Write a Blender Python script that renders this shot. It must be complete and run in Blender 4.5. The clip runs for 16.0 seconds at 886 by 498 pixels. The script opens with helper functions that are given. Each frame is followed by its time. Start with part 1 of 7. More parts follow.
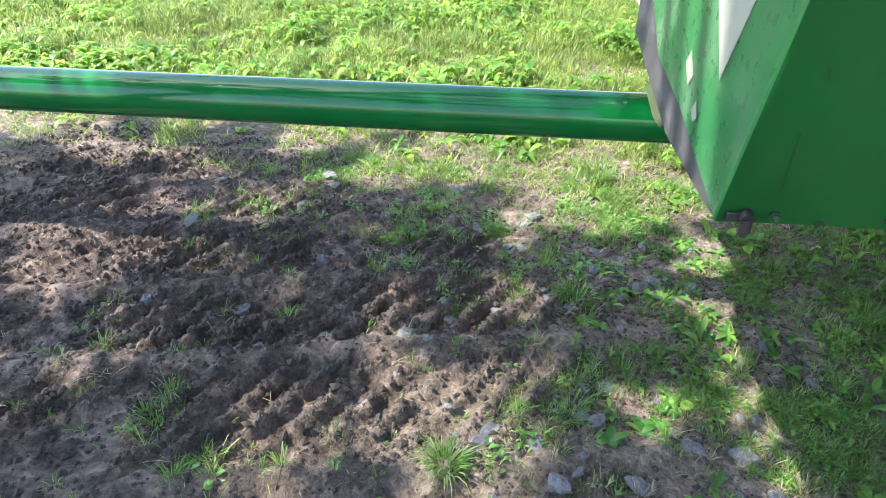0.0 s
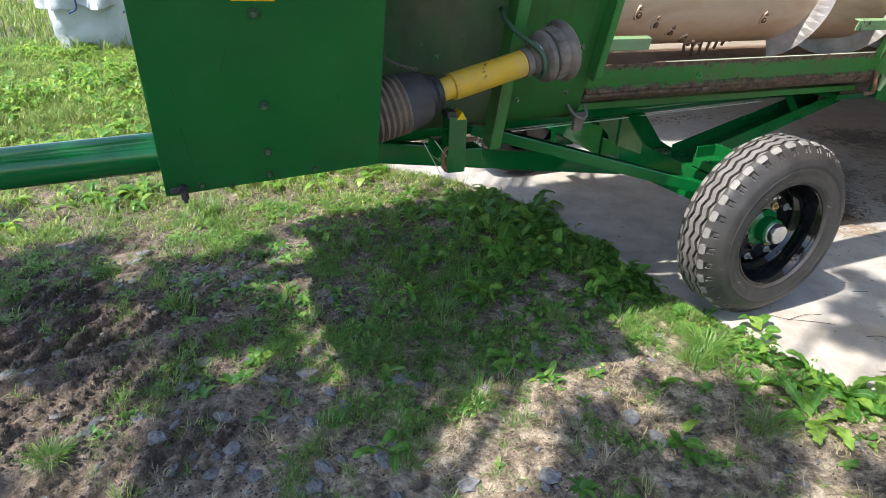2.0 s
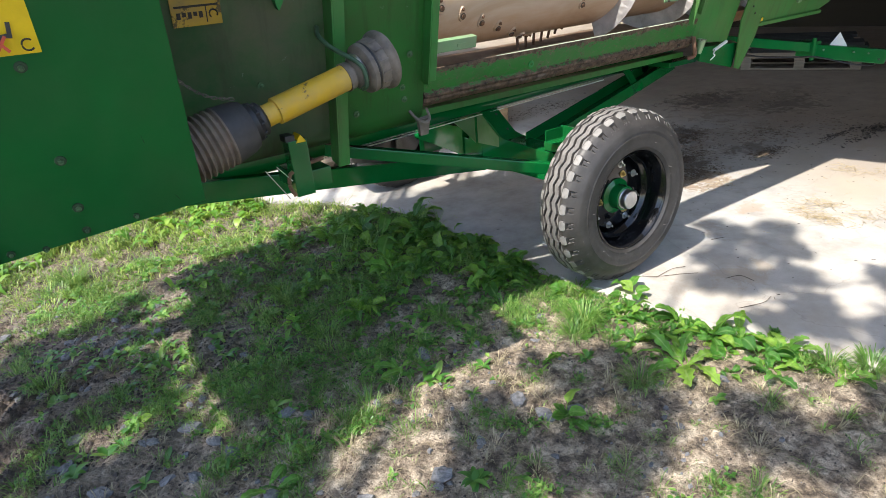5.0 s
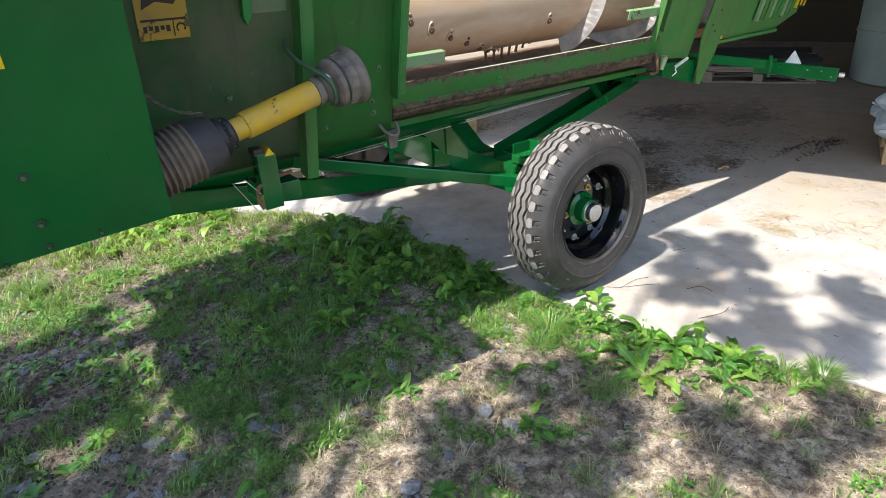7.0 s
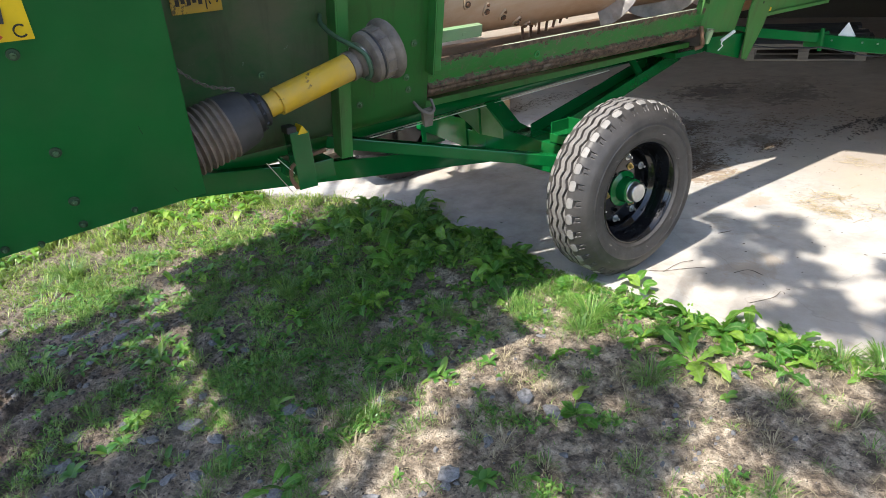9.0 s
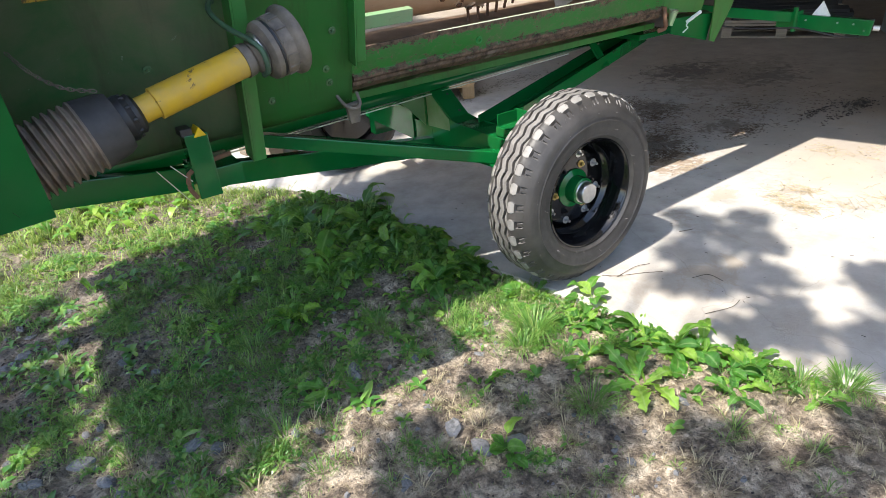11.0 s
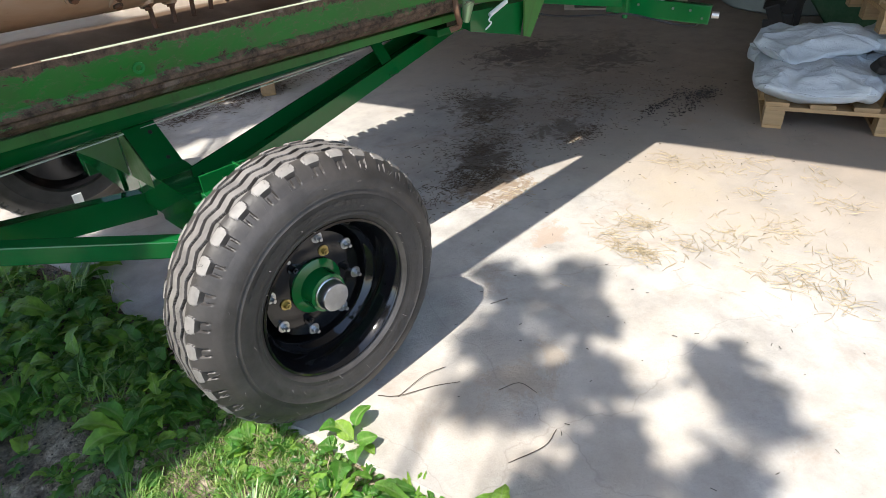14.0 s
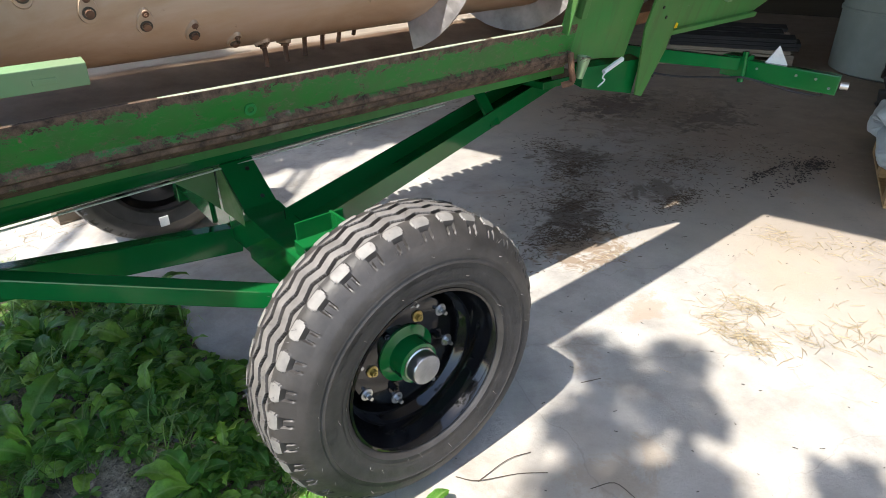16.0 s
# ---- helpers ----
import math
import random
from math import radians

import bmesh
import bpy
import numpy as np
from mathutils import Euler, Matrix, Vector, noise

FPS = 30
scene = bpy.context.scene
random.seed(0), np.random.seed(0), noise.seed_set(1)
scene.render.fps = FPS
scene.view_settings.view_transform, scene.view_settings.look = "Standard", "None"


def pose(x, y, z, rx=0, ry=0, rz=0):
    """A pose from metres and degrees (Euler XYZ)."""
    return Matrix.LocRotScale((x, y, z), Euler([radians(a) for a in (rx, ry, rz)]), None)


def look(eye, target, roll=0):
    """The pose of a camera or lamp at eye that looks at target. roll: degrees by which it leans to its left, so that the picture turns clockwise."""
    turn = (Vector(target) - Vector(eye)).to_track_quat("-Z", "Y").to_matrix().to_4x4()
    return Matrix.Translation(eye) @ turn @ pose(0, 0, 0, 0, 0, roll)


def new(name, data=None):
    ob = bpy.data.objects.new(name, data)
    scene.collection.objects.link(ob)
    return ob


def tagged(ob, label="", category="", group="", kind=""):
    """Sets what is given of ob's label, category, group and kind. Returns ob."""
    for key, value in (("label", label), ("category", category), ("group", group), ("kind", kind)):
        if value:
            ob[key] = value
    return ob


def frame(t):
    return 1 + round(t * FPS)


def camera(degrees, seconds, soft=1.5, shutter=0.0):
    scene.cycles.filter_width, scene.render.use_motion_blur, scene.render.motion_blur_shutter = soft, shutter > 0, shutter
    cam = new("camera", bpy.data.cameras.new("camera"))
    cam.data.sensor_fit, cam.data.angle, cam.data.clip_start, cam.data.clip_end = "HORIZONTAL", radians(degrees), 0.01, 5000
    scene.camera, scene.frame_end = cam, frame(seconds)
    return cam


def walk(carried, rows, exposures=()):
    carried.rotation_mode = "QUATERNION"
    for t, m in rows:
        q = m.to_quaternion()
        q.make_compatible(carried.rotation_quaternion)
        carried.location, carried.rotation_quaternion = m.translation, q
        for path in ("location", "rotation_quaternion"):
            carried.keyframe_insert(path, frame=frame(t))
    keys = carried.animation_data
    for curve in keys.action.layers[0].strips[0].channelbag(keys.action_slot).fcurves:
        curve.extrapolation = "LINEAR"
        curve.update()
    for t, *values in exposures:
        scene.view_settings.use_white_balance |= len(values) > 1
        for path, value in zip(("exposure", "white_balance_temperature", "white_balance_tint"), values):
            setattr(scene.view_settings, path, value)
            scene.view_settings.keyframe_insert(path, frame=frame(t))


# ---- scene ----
cam = camera(72.3, 16.0, soft=0.5)
PATH = [
    (0, (-2.582, -1.027, 1.288), (-2.75, 0.645, 0.203), 2.5),
    (0.5, (-2.423, -1.179, 1.32), (-2.454, 0.51, 0.249), 2.7),
    (1, (-2.229, -1.355, 1.347), (-2.073, 0.406, 0.411), 3.6),
    (1.5, (-2.142, -1.51, 1.369), (-1.536, 0.185, 0.496), 4.1),
    (2, (-2.147, -1.66, 1.378), (-1.43, -0.021, 0.484), 2.2),
    (2.5, (-2.046, -1.72, 1.366), (-1.186, -0.154, 0.468), -1.3),
    (3, (-1.924, -1.786, 1.358), (-1.054, -0.223, 0.464), -1.8),
    (3.5, (-1.941, -1.796, 1.368), (-1.068, -0.228, 0.485), -2.3),
    (4, (-1.968, -1.778, 1.349), (-1.057, -0.227, 0.475), -4.4),
    (6.3, (-1.964, -1.778, 1.385), (-0.958, -0.258, 0.562), -4.2),
    (6.5, (-1.973, -1.778, 1.397), (-0.953, -0.273, 0.562), -3.9),
    (7, (-1.965, -1.792, 1.39), (-0.932, -0.298, 0.553), -3.8),
    (7.5, (-1.953, -1.797, 1.366), (-0.951, -0.284, 0.525), -4.3),
    (8, (-1.956, -1.788, 1.359), (-0.988, -0.253, 0.517), -4.9),
    (8.5, (-1.958, -1.762, 1.353), (-1.007, -0.224, 0.498), -5.1),
    (8.7, (-1.963, -1.749, 1.347), (-1.017, -0.211, 0.487), -5.2),
    (10.8, (-1.728, -1.625, 1.332), (-0.781, -0.134, 0.394), -5.0),
    (11, (-1.653, -1.637, 1.341), (-0.699, -0.155, 0.397), -5.1),
    (11.5, (-1.486, -1.629, 1.304), (-0.385, -0.27, 0.334), -2.8),
    (12, (-1.327, -1.458, 1.289), (-0.083, -0.278, 0.259), 0.2),
    (12.5, (-1.235, -1.36, 1.297), (0.048, -0.241, 0.248), 1.3),
    (13, (-1.047, -1.305, 1.289), (0.251, -0.238, 0.206), 1.5),
    (13.5, (-0.808, -1.315, 1.332), (0.431, -0.189, 0.237), -0.5),
    (14, (-0.685, -1.249, 1.312), (0.497, -0.046, 0.236), -3.6),
    (14.5, (-0.638, -1.12, 1.321), (0.554, 0.08, 0.254), -3.5),
    (15, (-0.671, -1.049, 1.33), (0.538, 0.157, 0.289), -3.0),
    (15.5, (-0.689, -1.027, 1.333), (0.521, 0.21, 0.33), -1.0),
    (16, (-0.663, -1.046, 1.326), (0.427, 0.319, 0.352), -1.0),
]
walk(cam, [(t, look(e, a, r)) for t, e, a, r in PATH],
     exposures=[(0, 2.06), (0.5, 1.85), (1.0, 1.36), (1.5, 1.36), (4.0, 1.46), (8.7, 1.46), (11, 1.60), (12, 1.50), (13.5, 1.40), (14.5, 1.32), (15.2, 1.40), (16, 1.46)])

# ---------------------------------------------------------------- light
SUN_A, SUN_B = 0.59, 0.08          # ground shift of a shadow per metre of height
world = bpy.data.worlds.new("sky")
scene.world = world
world.use_nodes = True
wn = world.node_tree.nodes
wl = world.node_tree.links
sky = wn.new("ShaderNodeTexSky")
sky.sky_type = "NISHITA"
sky.sun_disc = False
sky.sun_elevation = math.atan2(1.0, math.hypot(SUN_A, SUN_B))
sky.sun_rotation = math.atan2(-SUN_A, -SUN_B)
wl.new(sky.outputs[0], wn["Background"].inputs[0])
wn["Background"].inputs[1].default_value = 0.15
sun_data = bpy.data.lights.new("sun", "SUN")
sun_data.energy = 3.4
sun_data.angle = radians(0.55)
sun_data.color = (1.0, 0.95, 0.87)
sun = new("sun", sun_data)
sun.matrix_world = look((-SUN_A * 20, -SUN_B * 20, 20), (0, 0, 0))


# ---------------------------------------------------------------- materials
def mat_base(name, rough=0.5, metal=0.0):
    m = bpy.data.materials.new(name)
    m.use_nodes = True
    nt = m.node_tree
    b = nt.nodes["Principled BSDF"]
    b.inputs["Roughness"].default_value = rough
    b.inputs["Metallic"].default_value = metal
    return m, nt, b


def coords(nt, kind="Object"):
    return nt.nodes.new("ShaderNodeTexCoord").outputs[kind]


def noise_tex(nt, vec, scale, detail=5.0, rough=0.55, dist=0.0):
    n = nt.nodes.new("ShaderNodeTexNoise")
    n.inputs["Scale"].default_value = scale
    n.inputs["Detail"].default_value = detail
    n.inputs["Roughness"].default_value = rough
    n.inputs["Distortion"].default_value = dist
    nt.links.new(vec, n.inputs["Vector"])
    return n.outputs["Fac"]


def ramp(nt, fac, stops):
    r = nt.nodes.new("ShaderNodeValToRGB")
    el = r.color_ramp.elements
    while len(el) < len(stops):
        el.new(0.5)
    for e, (p, c) in zip(el, stops):
        e.position = p
        e.color = (c, c, c, 1) if isinstance(c, (int, float)) else (*c, 1)
    nt.links.new(fac, r.inputs[0])
    return r.outputs[0]


def mixc(nt, fac, a, b, mode="MIX"):
    n = nt.nodes.new("ShaderNodeMix")
    n.data_type = "RGBA"
    n.blend_type = mode
    for sock, v in ((n.inputs[0], fac), (n.inputs[6], a), (n.inputs[7], b)):
        if isinstance(v, (int, float)):
            sock.default_value = v
        elif isinstance(v, tuple):
            sock.default_value = (*v, 1)
        else:
            nt.links.new(v, sock)
    return n.outputs[2]


def bump(nt, bsdf, height, strength=0.3, dist=0.01):
    n = nt.nodes.new("ShaderNodeBump")
    n.inputs["Strength"].default_value = strength
    n.inputs["Distance"].default_value = dist
    nt.links.new(height, n.inputs["Height"])
    nt.links.new(n.outputs[0], bsdf.inputs["Normal"])


def paint(name, col, rough=0.35, worn=0.0, dust=0.15, wear_col=(0.12, 0.085, 0.06), dust_col=(0.25, 0.22, 0.16)):
    """Machine paint with mottled tone, dust, chips down to rusty steel."""
    m, nt, b = mat_base(name, rough)
    v = coords(nt)
    big = noise_tex(nt, v, 2.3, 6)
    fine = noise_tex(nt, v, 38, 4)
    c = mixc(nt, ramp(nt, big, [(0.3, 0.0), (0.75, 1.0)]), tuple(x * 0.82 for x in col), tuple(min(1, x * 1.18) for x in col))
    d = ramp(nt, noise_tex(nt, v, 5.5, 8, 0.65), [(0.45, 0.0), (0.8, dust)])
    c = mixc(nt, d, c, dust_col)
    rsum = ramp(nt, fine, [(0.3, rough * 0.8), (0.8, min(1, rough * 1.35))])
    if worn > 0:
        w = noise_tex(nt, v, 9.0, 10, 0.72, 0.4)
        wf = ramp(nt, w, [(0.66 - worn * 0.2, 0.0), (0.69 - worn * 0.2, 1.0)])
        c = mixc(nt, wf, c, wear_col)
        rsum = mixc(nt, wf, rsum, (0.75, 0.75, 0.75))
    nt.links.new(c, b.inputs["Base Color"])
    nt.links.new(rsum, b.inputs["Roughness"])
    bump(nt, b, noise_tex(nt, v, 14, 6), 0.12, 0.004)
    return m


def plain(name, col, rough=0.5, metal=0.0, var=0.2, scale=12.0, bmp=0.2, bdist=0.004):
    m, nt, b = mat_base(name, rough, metal)
    v = coords(nt)
    f = noise_tex(nt, v, scale, 7, 0.6)
    c = mixc(nt, ramp(nt, f, [(0.3, 0.0), (0.7, 1.0)]), tuple(x * (1 - var) for x in col), tuple(min(1, x * (1 + var)) for x in col))
    nt.links.new(c, b.inputs["Base Color"])
    bump(nt, b, noise_tex(nt, v, scale * 5, 4), bmp, bdist)
    return m


GREEN = paint("trailer_green_paint", (0.003, 0.122, 0.027), 0.08, 0.0, 0.04)
HGREEN = paint("header_green_paint", (0.011, 0.185, 0.038), 0.38, 0.0, 0.10)


def grimy(name, col, rough, grime, chips, film=0.55):
    """Old machine paint under a film of brown grime, with runs, dark chips and rubbed pale spots."""
    m, nt, b = mat_base(name, rough)
    b.inputs["Specular IOR Level"].default_value = 0.3
    v = coords(nt)
    run = nt.nodes.new("ShaderNodeMapping")
    run.inputs["Scale"].default_value = (7, 7, 1.3)
    nt.links.new(v, run.inputs[0])
    c = mixc(nt, noise_tex(nt, v, 3.0, 7, 0.6), tuple(0.7 * x for x in col), tuple(1.25 * x for x in col))
    veil = ramp(nt, noise_tex(nt, v, 2.1, 9, 0.66, 0.5), [(0.33, 0.0), (0.66, film)])
    c = mixc(nt, veil, c, grime)
    c = mixc(nt, ramp(nt, noise_tex(nt, run.outputs[0], 2.2, 7, 0.65), [(0.52, 0.0), (0.74, 0.55)]), c, tuple(0.45 * x for x in grime))
    pale = ramp(nt, noise_tex(nt, v, 31, 8, 0.7, 0.8), [(0.66, 0.0), (0.73, 0.5)])
    c = mixc(nt, pale, c, tuple(0.35 + 0.4 * x for x in col))
    chip = ramp(nt, noise_tex(nt, v, 22, 12, 0.74, 0.3), [(0.69 - chips, 0.0), (0.705 - chips, 1.0)])
    c = mixc(nt, chip, c, mixc(nt, noise_tex(nt, v, 60, 4), (0.03, 0.02, 0.014), (0.15, 0.09, 0.055)))
    nt.links.new(c, b.inputs["Base Color"])
    nt.links.new(mixc(nt, veil, (rough, rough, rough), (0.8, 0.8, 0.8)), b.inputs["Roughness"])
    bump(nt, b, mixc(nt, 0.5, noise_tex(nt, v, 17, 6), chip), 0.2, 0.003)
    return m


WGREEN = grimy("worn_header_paint", (0.028, 0.225, 0.042), 0.45, (0.125, 0.115, 0.06), 0.02, 0.5)
SHEET = grimy("dull_sheet_paint", (0.036, 0.165, 0.052), 0.40, (0.20, 0.18, 0.125), 0.0, 0.8)
RAILEDGE = paint("rubbed_edge_highlight", (0.36, 0.40, 0.29), 0.45, 0.2, 0.6, wear_col=(0.07, 0.05, 0.035))
LIGHTGREEN = paint("faded_green_edge", (0.17, 0.30, 0.14), 0.45, 0.45, 0.5, wear_col=(0.09, 0.06, 0.045))
RUBBER = plain("tyre_rubber", (0.046, 0.041, 0.038), 0.5, 0, 0.4, 13, 0.25)
RUBBER_DUSTY = plain("dusty_tread_rubber", (0.165, 0.152, 0.142), 0.6, 0, 0.35, 18, 0.3)
# Pad tops are paler: the sun they face is put into the colour.
RUBBER_PAD = plain("sun_pale_pad_rubber", (0.22, 0.205, 0.19), 0.6, 0, 0.3, 16, 0.25)
BLACKGLOSS = plain("gloss_black_rim_paint", (0.006, 0.006, 0.007), 0.09, 0, 0.2, 10, 0.02)
CUPPLASTIC = plain("dusty_black_plastic", (0.055, 0.050, 0.050), 0.6, 0, 0.45, 12)
BLACKPLASTIC = plain("black_plastic", (0.022, 0.021, 0.023), 0.5, 0, 0.3, 20)
GREYPLASTIC = plain("dusty_grey_plastic", (0.155, 0.128, 0.105), 0.6, 0, 0.5, 14)
BROWNRUBBER = plain("dusty_bellows_rubber", (0.19, 0.142, 0.108), 0.75, 0, 0.35, 20)
YELLOW = paint("yellow_tube_plastic", (0.60, 0.36, 0.02), 0.5, 0.22, 0.95, wear_col=(0.10, 0.07, 0.035), dust_col=(0.36, 0.27, 0.13))
STICKER = plain("yellow_sticker", (0.75, 0.50, 0.01), 0.35, 0, 0.12, 12)
STICKER_OLD = paint("dirty_yellow_sticker", (0.46, 0.28, 0.02), 0.5, 0.55, 0.9, wear_col=(0.10, 0.075, 0.03), dust_col=(0.20, 0.15, 0.07))
INK = plain("black_print", (0.015, 0.012, 0.01), 0.5)
RED = plain("red_print", (0.5, 0.06, 0.02), 0.5)
ZINC = plain("zinc_steel", (0.55, 0.56, 0.57), 0.32, 1.0, 0.15, 30, 0.1)
BRASS = plain("yellow_zinc_nut", (0.55, 0.43, 0.18), 0.35, 1.0, 0.2, 30, 0.1)
DULLBOLT = plain("dull_green_bolt", (0.07, 0.13, 0.06), 0.5, 0.2, 0.3, 30)
DARKWASHER = plain("grimy_washer", (0.02, 0.05, 0.02), 0.6)
RUST = plain("rusty_steel", (0.16, 0.085, 0.05), 0.8, 0.2, 0.4, 25)
DULLROD = plain("dull_green_rod", (0.035, 0.075, 0.04), 0.5, 0, 0.4, 20)


def wood(name, col, scale=1.0):
    m, nt, b = mat_base(name, 0.7)
    v = coords(nt)
    mp = nt.nodes.new("ShaderNodeMapping")
    mp.inputs["Scale"].default_value = (2 * scale, 30 * scale, 30 * scale)
    nt.links.new(v, mp.inputs[0])
    f = noise_tex(nt, mp.outputs[0], 2.0, 6, 0.6, 0.6)
    oi = nt.nodes.new("ShaderNodeObjectInfo")
    c = mixc(nt, ramp(nt, f, [(0.3, 0.0), (0.7, 1.0)]), tuple(x * 0.7 for x in col), tuple(min(1, x * 1.2) for x in col))
    c = mixc(nt, oi.outputs["Random"], c, mixc(nt, 0.5, c, (0.16, 0.12, 0.08)))
    nt.links.new(c, b.inputs["Base Color"])
    bump(nt, b, f, 0.25, 0.003)
    return m


WOOD = wood("new_pallet_wood", (0.48, 0.30, 0.14))
GREYWOOD = wood("weathered_wood", (0.22, 0.17, 0.12))


def worn_steel():
    """Auger tube: scraped bright above, brown rust below."""
    m, nt, b = mat_base("worn_auger_steel", 0.45, 0.0)
    v = coords(nt)
    streak = nt.nodes.new("ShaderNodeMapping")
    streak.inputs["Scale"].default_value = (1.6, 4.0, 4.0)
    nt.links.new(v, streak.inputs[0])
    f = noise_tex(nt, streak.outputs[0], 1.6, 8, 0.62, 0.6)
    spots = noise_tex(nt, v, 26, 8, 0.7)
    c = ramp(nt, f, [(0.25, (0.34, 0.21, 0.12)), (0.5, (0.44, 0.31, 0.205)), (0.68, (0.50, 0.39, 0.30)), (0.85, (0.58, 0.52, 0.47))])
    c = mixc(nt, ramp(nt, spots, [(0.66, 0.0), (0.72, 0.8)]), c, (0.10, 0.06, 0.04))
    nt.links.new(c, b.inputs["Base Color"])
    mt = ramp(nt, f, [(0.5, 0.0), (0.85, 0.5)])
    nt.links.new(mt, b.inputs["Metallic"])
    nt.links.new(ramp(nt, f, [(0.3, 0.6), (0.8, 0.3)]), b.inputs["Roughness"])
    bump(nt, b, spots, 0.15, 0.003)
    return m


def flaking_paint():
    """Green paint flaking to brown rust, most along the upper edge and the lower crease."""
    m, nt, b = mat_base("flaking_rail_paint", 0.5)
    b.inputs["Specular IOR Level"].default_value = 0.3
    v = coords(nt)
    sx = nt.nodes.new("ShaderNodeSeparateXYZ")
    nt.links.new(v, sx.inputs[0])
    z = sx.outputs[2]
    mr = nt.nodes.new("ShaderNodeMapRange")
    mr.inputs[1].default_value = -0.2
    mr.inputs[2].default_value = 0.0
    nt.links.new(z, mr.inputs[0])
    edge = ramp(nt, mr.outputs[0], [(0.0, 0.22), (0.22, 0.20), (0.38, 0.26), (0.46, 0.20), (0.53, 0.07), (0.72, 0.035), (0.84, 0.10), (0.92, 0.22), (1.0, 0.34)])
    st = nt.nodes.new("ShaderNodeMapping")
    st.inputs["Scale"].default_value = (7, 12, 13)
    nt.links.new(v, st.inputs[0])
    n1 = noise_tex(nt, st.outputs[0], 3.0, 15, 0.82, 0.4)
    ad = nt.nodes.new("ShaderNodeMath")
    nt.links.new(n1, ad.inputs[0])
    nt.links.new(edge, ad.inputs[1])
    fl = ramp(nt, ad.outputs[0], [(0.625, 0.0), (0.635, 1.0)])
    halo = ramp(nt, ad.outputs[0], [(0.56, 0.0), (0.625, 0.55)])
    green = mixc(nt, noise_tex(nt, v, 4, 6), (0.010, 0.115, 0.016), (0.026, 0.20, 0.028))
    green = mixc(nt, ramp(nt, noise_tex(nt, v, 9, 8, 0.7), [(0.45, 0.0), (0.75, 0.55)]), green, (0.085, 0.085, 0.045))
    green = mixc(nt, halo, green, mixc(nt, noise_tex(nt, v, 11, 3), (0.03, 0.09, 0.025), (0.13, 0.20, 0.09)))
    rust = mixc(nt, ramp(nt, noise_tex(nt, v, 26, 9, 0.75), [(0.35, 0.0), (0.66, 1.0)]), (0.028, 0.019, 0.014), (0.19, 0.125, 0.085))
    rust = mixc(nt, ramp(nt, noise_tex(nt, v, 5, 7, 0.7), [(0.60, 0.0), (0.72, 0.65)]), rust, (0.33, 0.30, 0.27))
    chip = ramp(nt, noise_tex(nt, v, 34, 10, 0.75, 0.3), [(0.665, 0.0), (0.68, 1.0)])
    c = mixc(nt, fl, mixc(nt, chip, green, (0.03, 0.02, 0.014)), rust)
    nt.links.new(c, b.inputs["Base Color"])
    nt.links.new(mixc(nt, fl, (0.42, 0.42, 0.42), (0.85, 0.85, 0.85)), b.inputs["Roughness"])
    bump(nt, b, fl, -0.35, 0.003)
    return m


FLAKE = flaking_paint()
STEEL = worn_steel()
FLIGHT = plain("scoured_flight_steel", (0.45, 0.43, 0.42), 0.4, 0.7, 0.3, 12)


def trough_material():
    """Trough floor: brown and dusty behind, pale steel in front with the sun patch in its colour."""
    m, nt, b = mat_base("sun_patched_trough_steel", 0.55)
    v = coords(nt)
    sx = nt.nodes.new("ShaderNodeSeparateXYZ")
    nt.links.new(v, sx.inputs[0])
    ad = nt.nodes.new("ShaderNodeMath")
    ad.operation = "MULTIPLY_ADD"
    nt.links.new(noise_tex(nt, v, 6, 8, 0.65), ad.inputs[0])
    ad.inputs[1].default_value = 0.16
    nt.links.new(sx.outputs[1], ad.inputs[2])
    brown = mixc(nt, ramp(nt, noise_tex(nt, v, 7, 8, 0.65), [(0.3, 0.0), (0.7, 1.0)]), (0.17, 0.105, 0.068), (0.36, 0.245, 0.165))
    pale = mixc(nt, noise_tex(nt, v, 11, 6), (0.46, 0.37, 0.29), (0.72, 0.63, 0.54))
    c = mixc(nt, ramp(nt, ad.outputs[0], [(0.64, 0.0), (0.72, 1.0)]), brown, pale)
    nt.links.new(c, b.inputs["Base Color"])
    bump(nt, b, noise_tex(nt, v, 40, 5), 0.15, 0.003)
    return m


TROUGH = trough_material()
GRIME = plain("grimy_underside", (0.07, 0.055, 0.04), 0.8, 0.0, 0.4, 10)


def woven(name, col, tint):
    m, nt, b = mat_base(name, 0.42)
    v = coords(nt)
    big = noise_tex(nt, v, 3.2, 6, 0.6)
    c = mixc(nt, ramp(nt, big, [(0.35, 0.0), (0.75, 1.0)]), col, tint)
    nt.links.new(c, b.inputs["Base Color"])
    w = nt.nodes.new("ShaderNodeTexVoronoi")
    w.inputs["Scale"].default_value = 9
    nt.links.new(v, w.inputs["Vector"])
    bump(nt, b, noise_tex(nt, v, 16, 6, 0.6, 1.2), 0.5, 0.012)
    return m


SACK = woven("white_woven_plastic", (0.52, 0.555, 0.58), (0.37, 0.41, 0.45))
BIGBAG = woven("grey_white_bag_fabric", (0.60, 0.62, 0.66), (0.42, 0.45, 0.5))
TANK = plain("grey_green_plastic_tank", (0.19, 0.205, 0.18), 0.55, 0, 0.2, 2.5)
# Near-black walls: the gloom of the shed is put into their colour.
BARNWALL = wood("gloom_black_barn_boards", (0.012, 0.010, 0.009))
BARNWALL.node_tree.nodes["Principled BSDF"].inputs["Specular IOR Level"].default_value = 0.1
# Pale grey so the roof's underside bounces slab light into the shed.
ROOF = plain("light_bouncing_roof_sheet", (0.48, 0.47, 0.46), 0.6, 0, 0.2, 4)
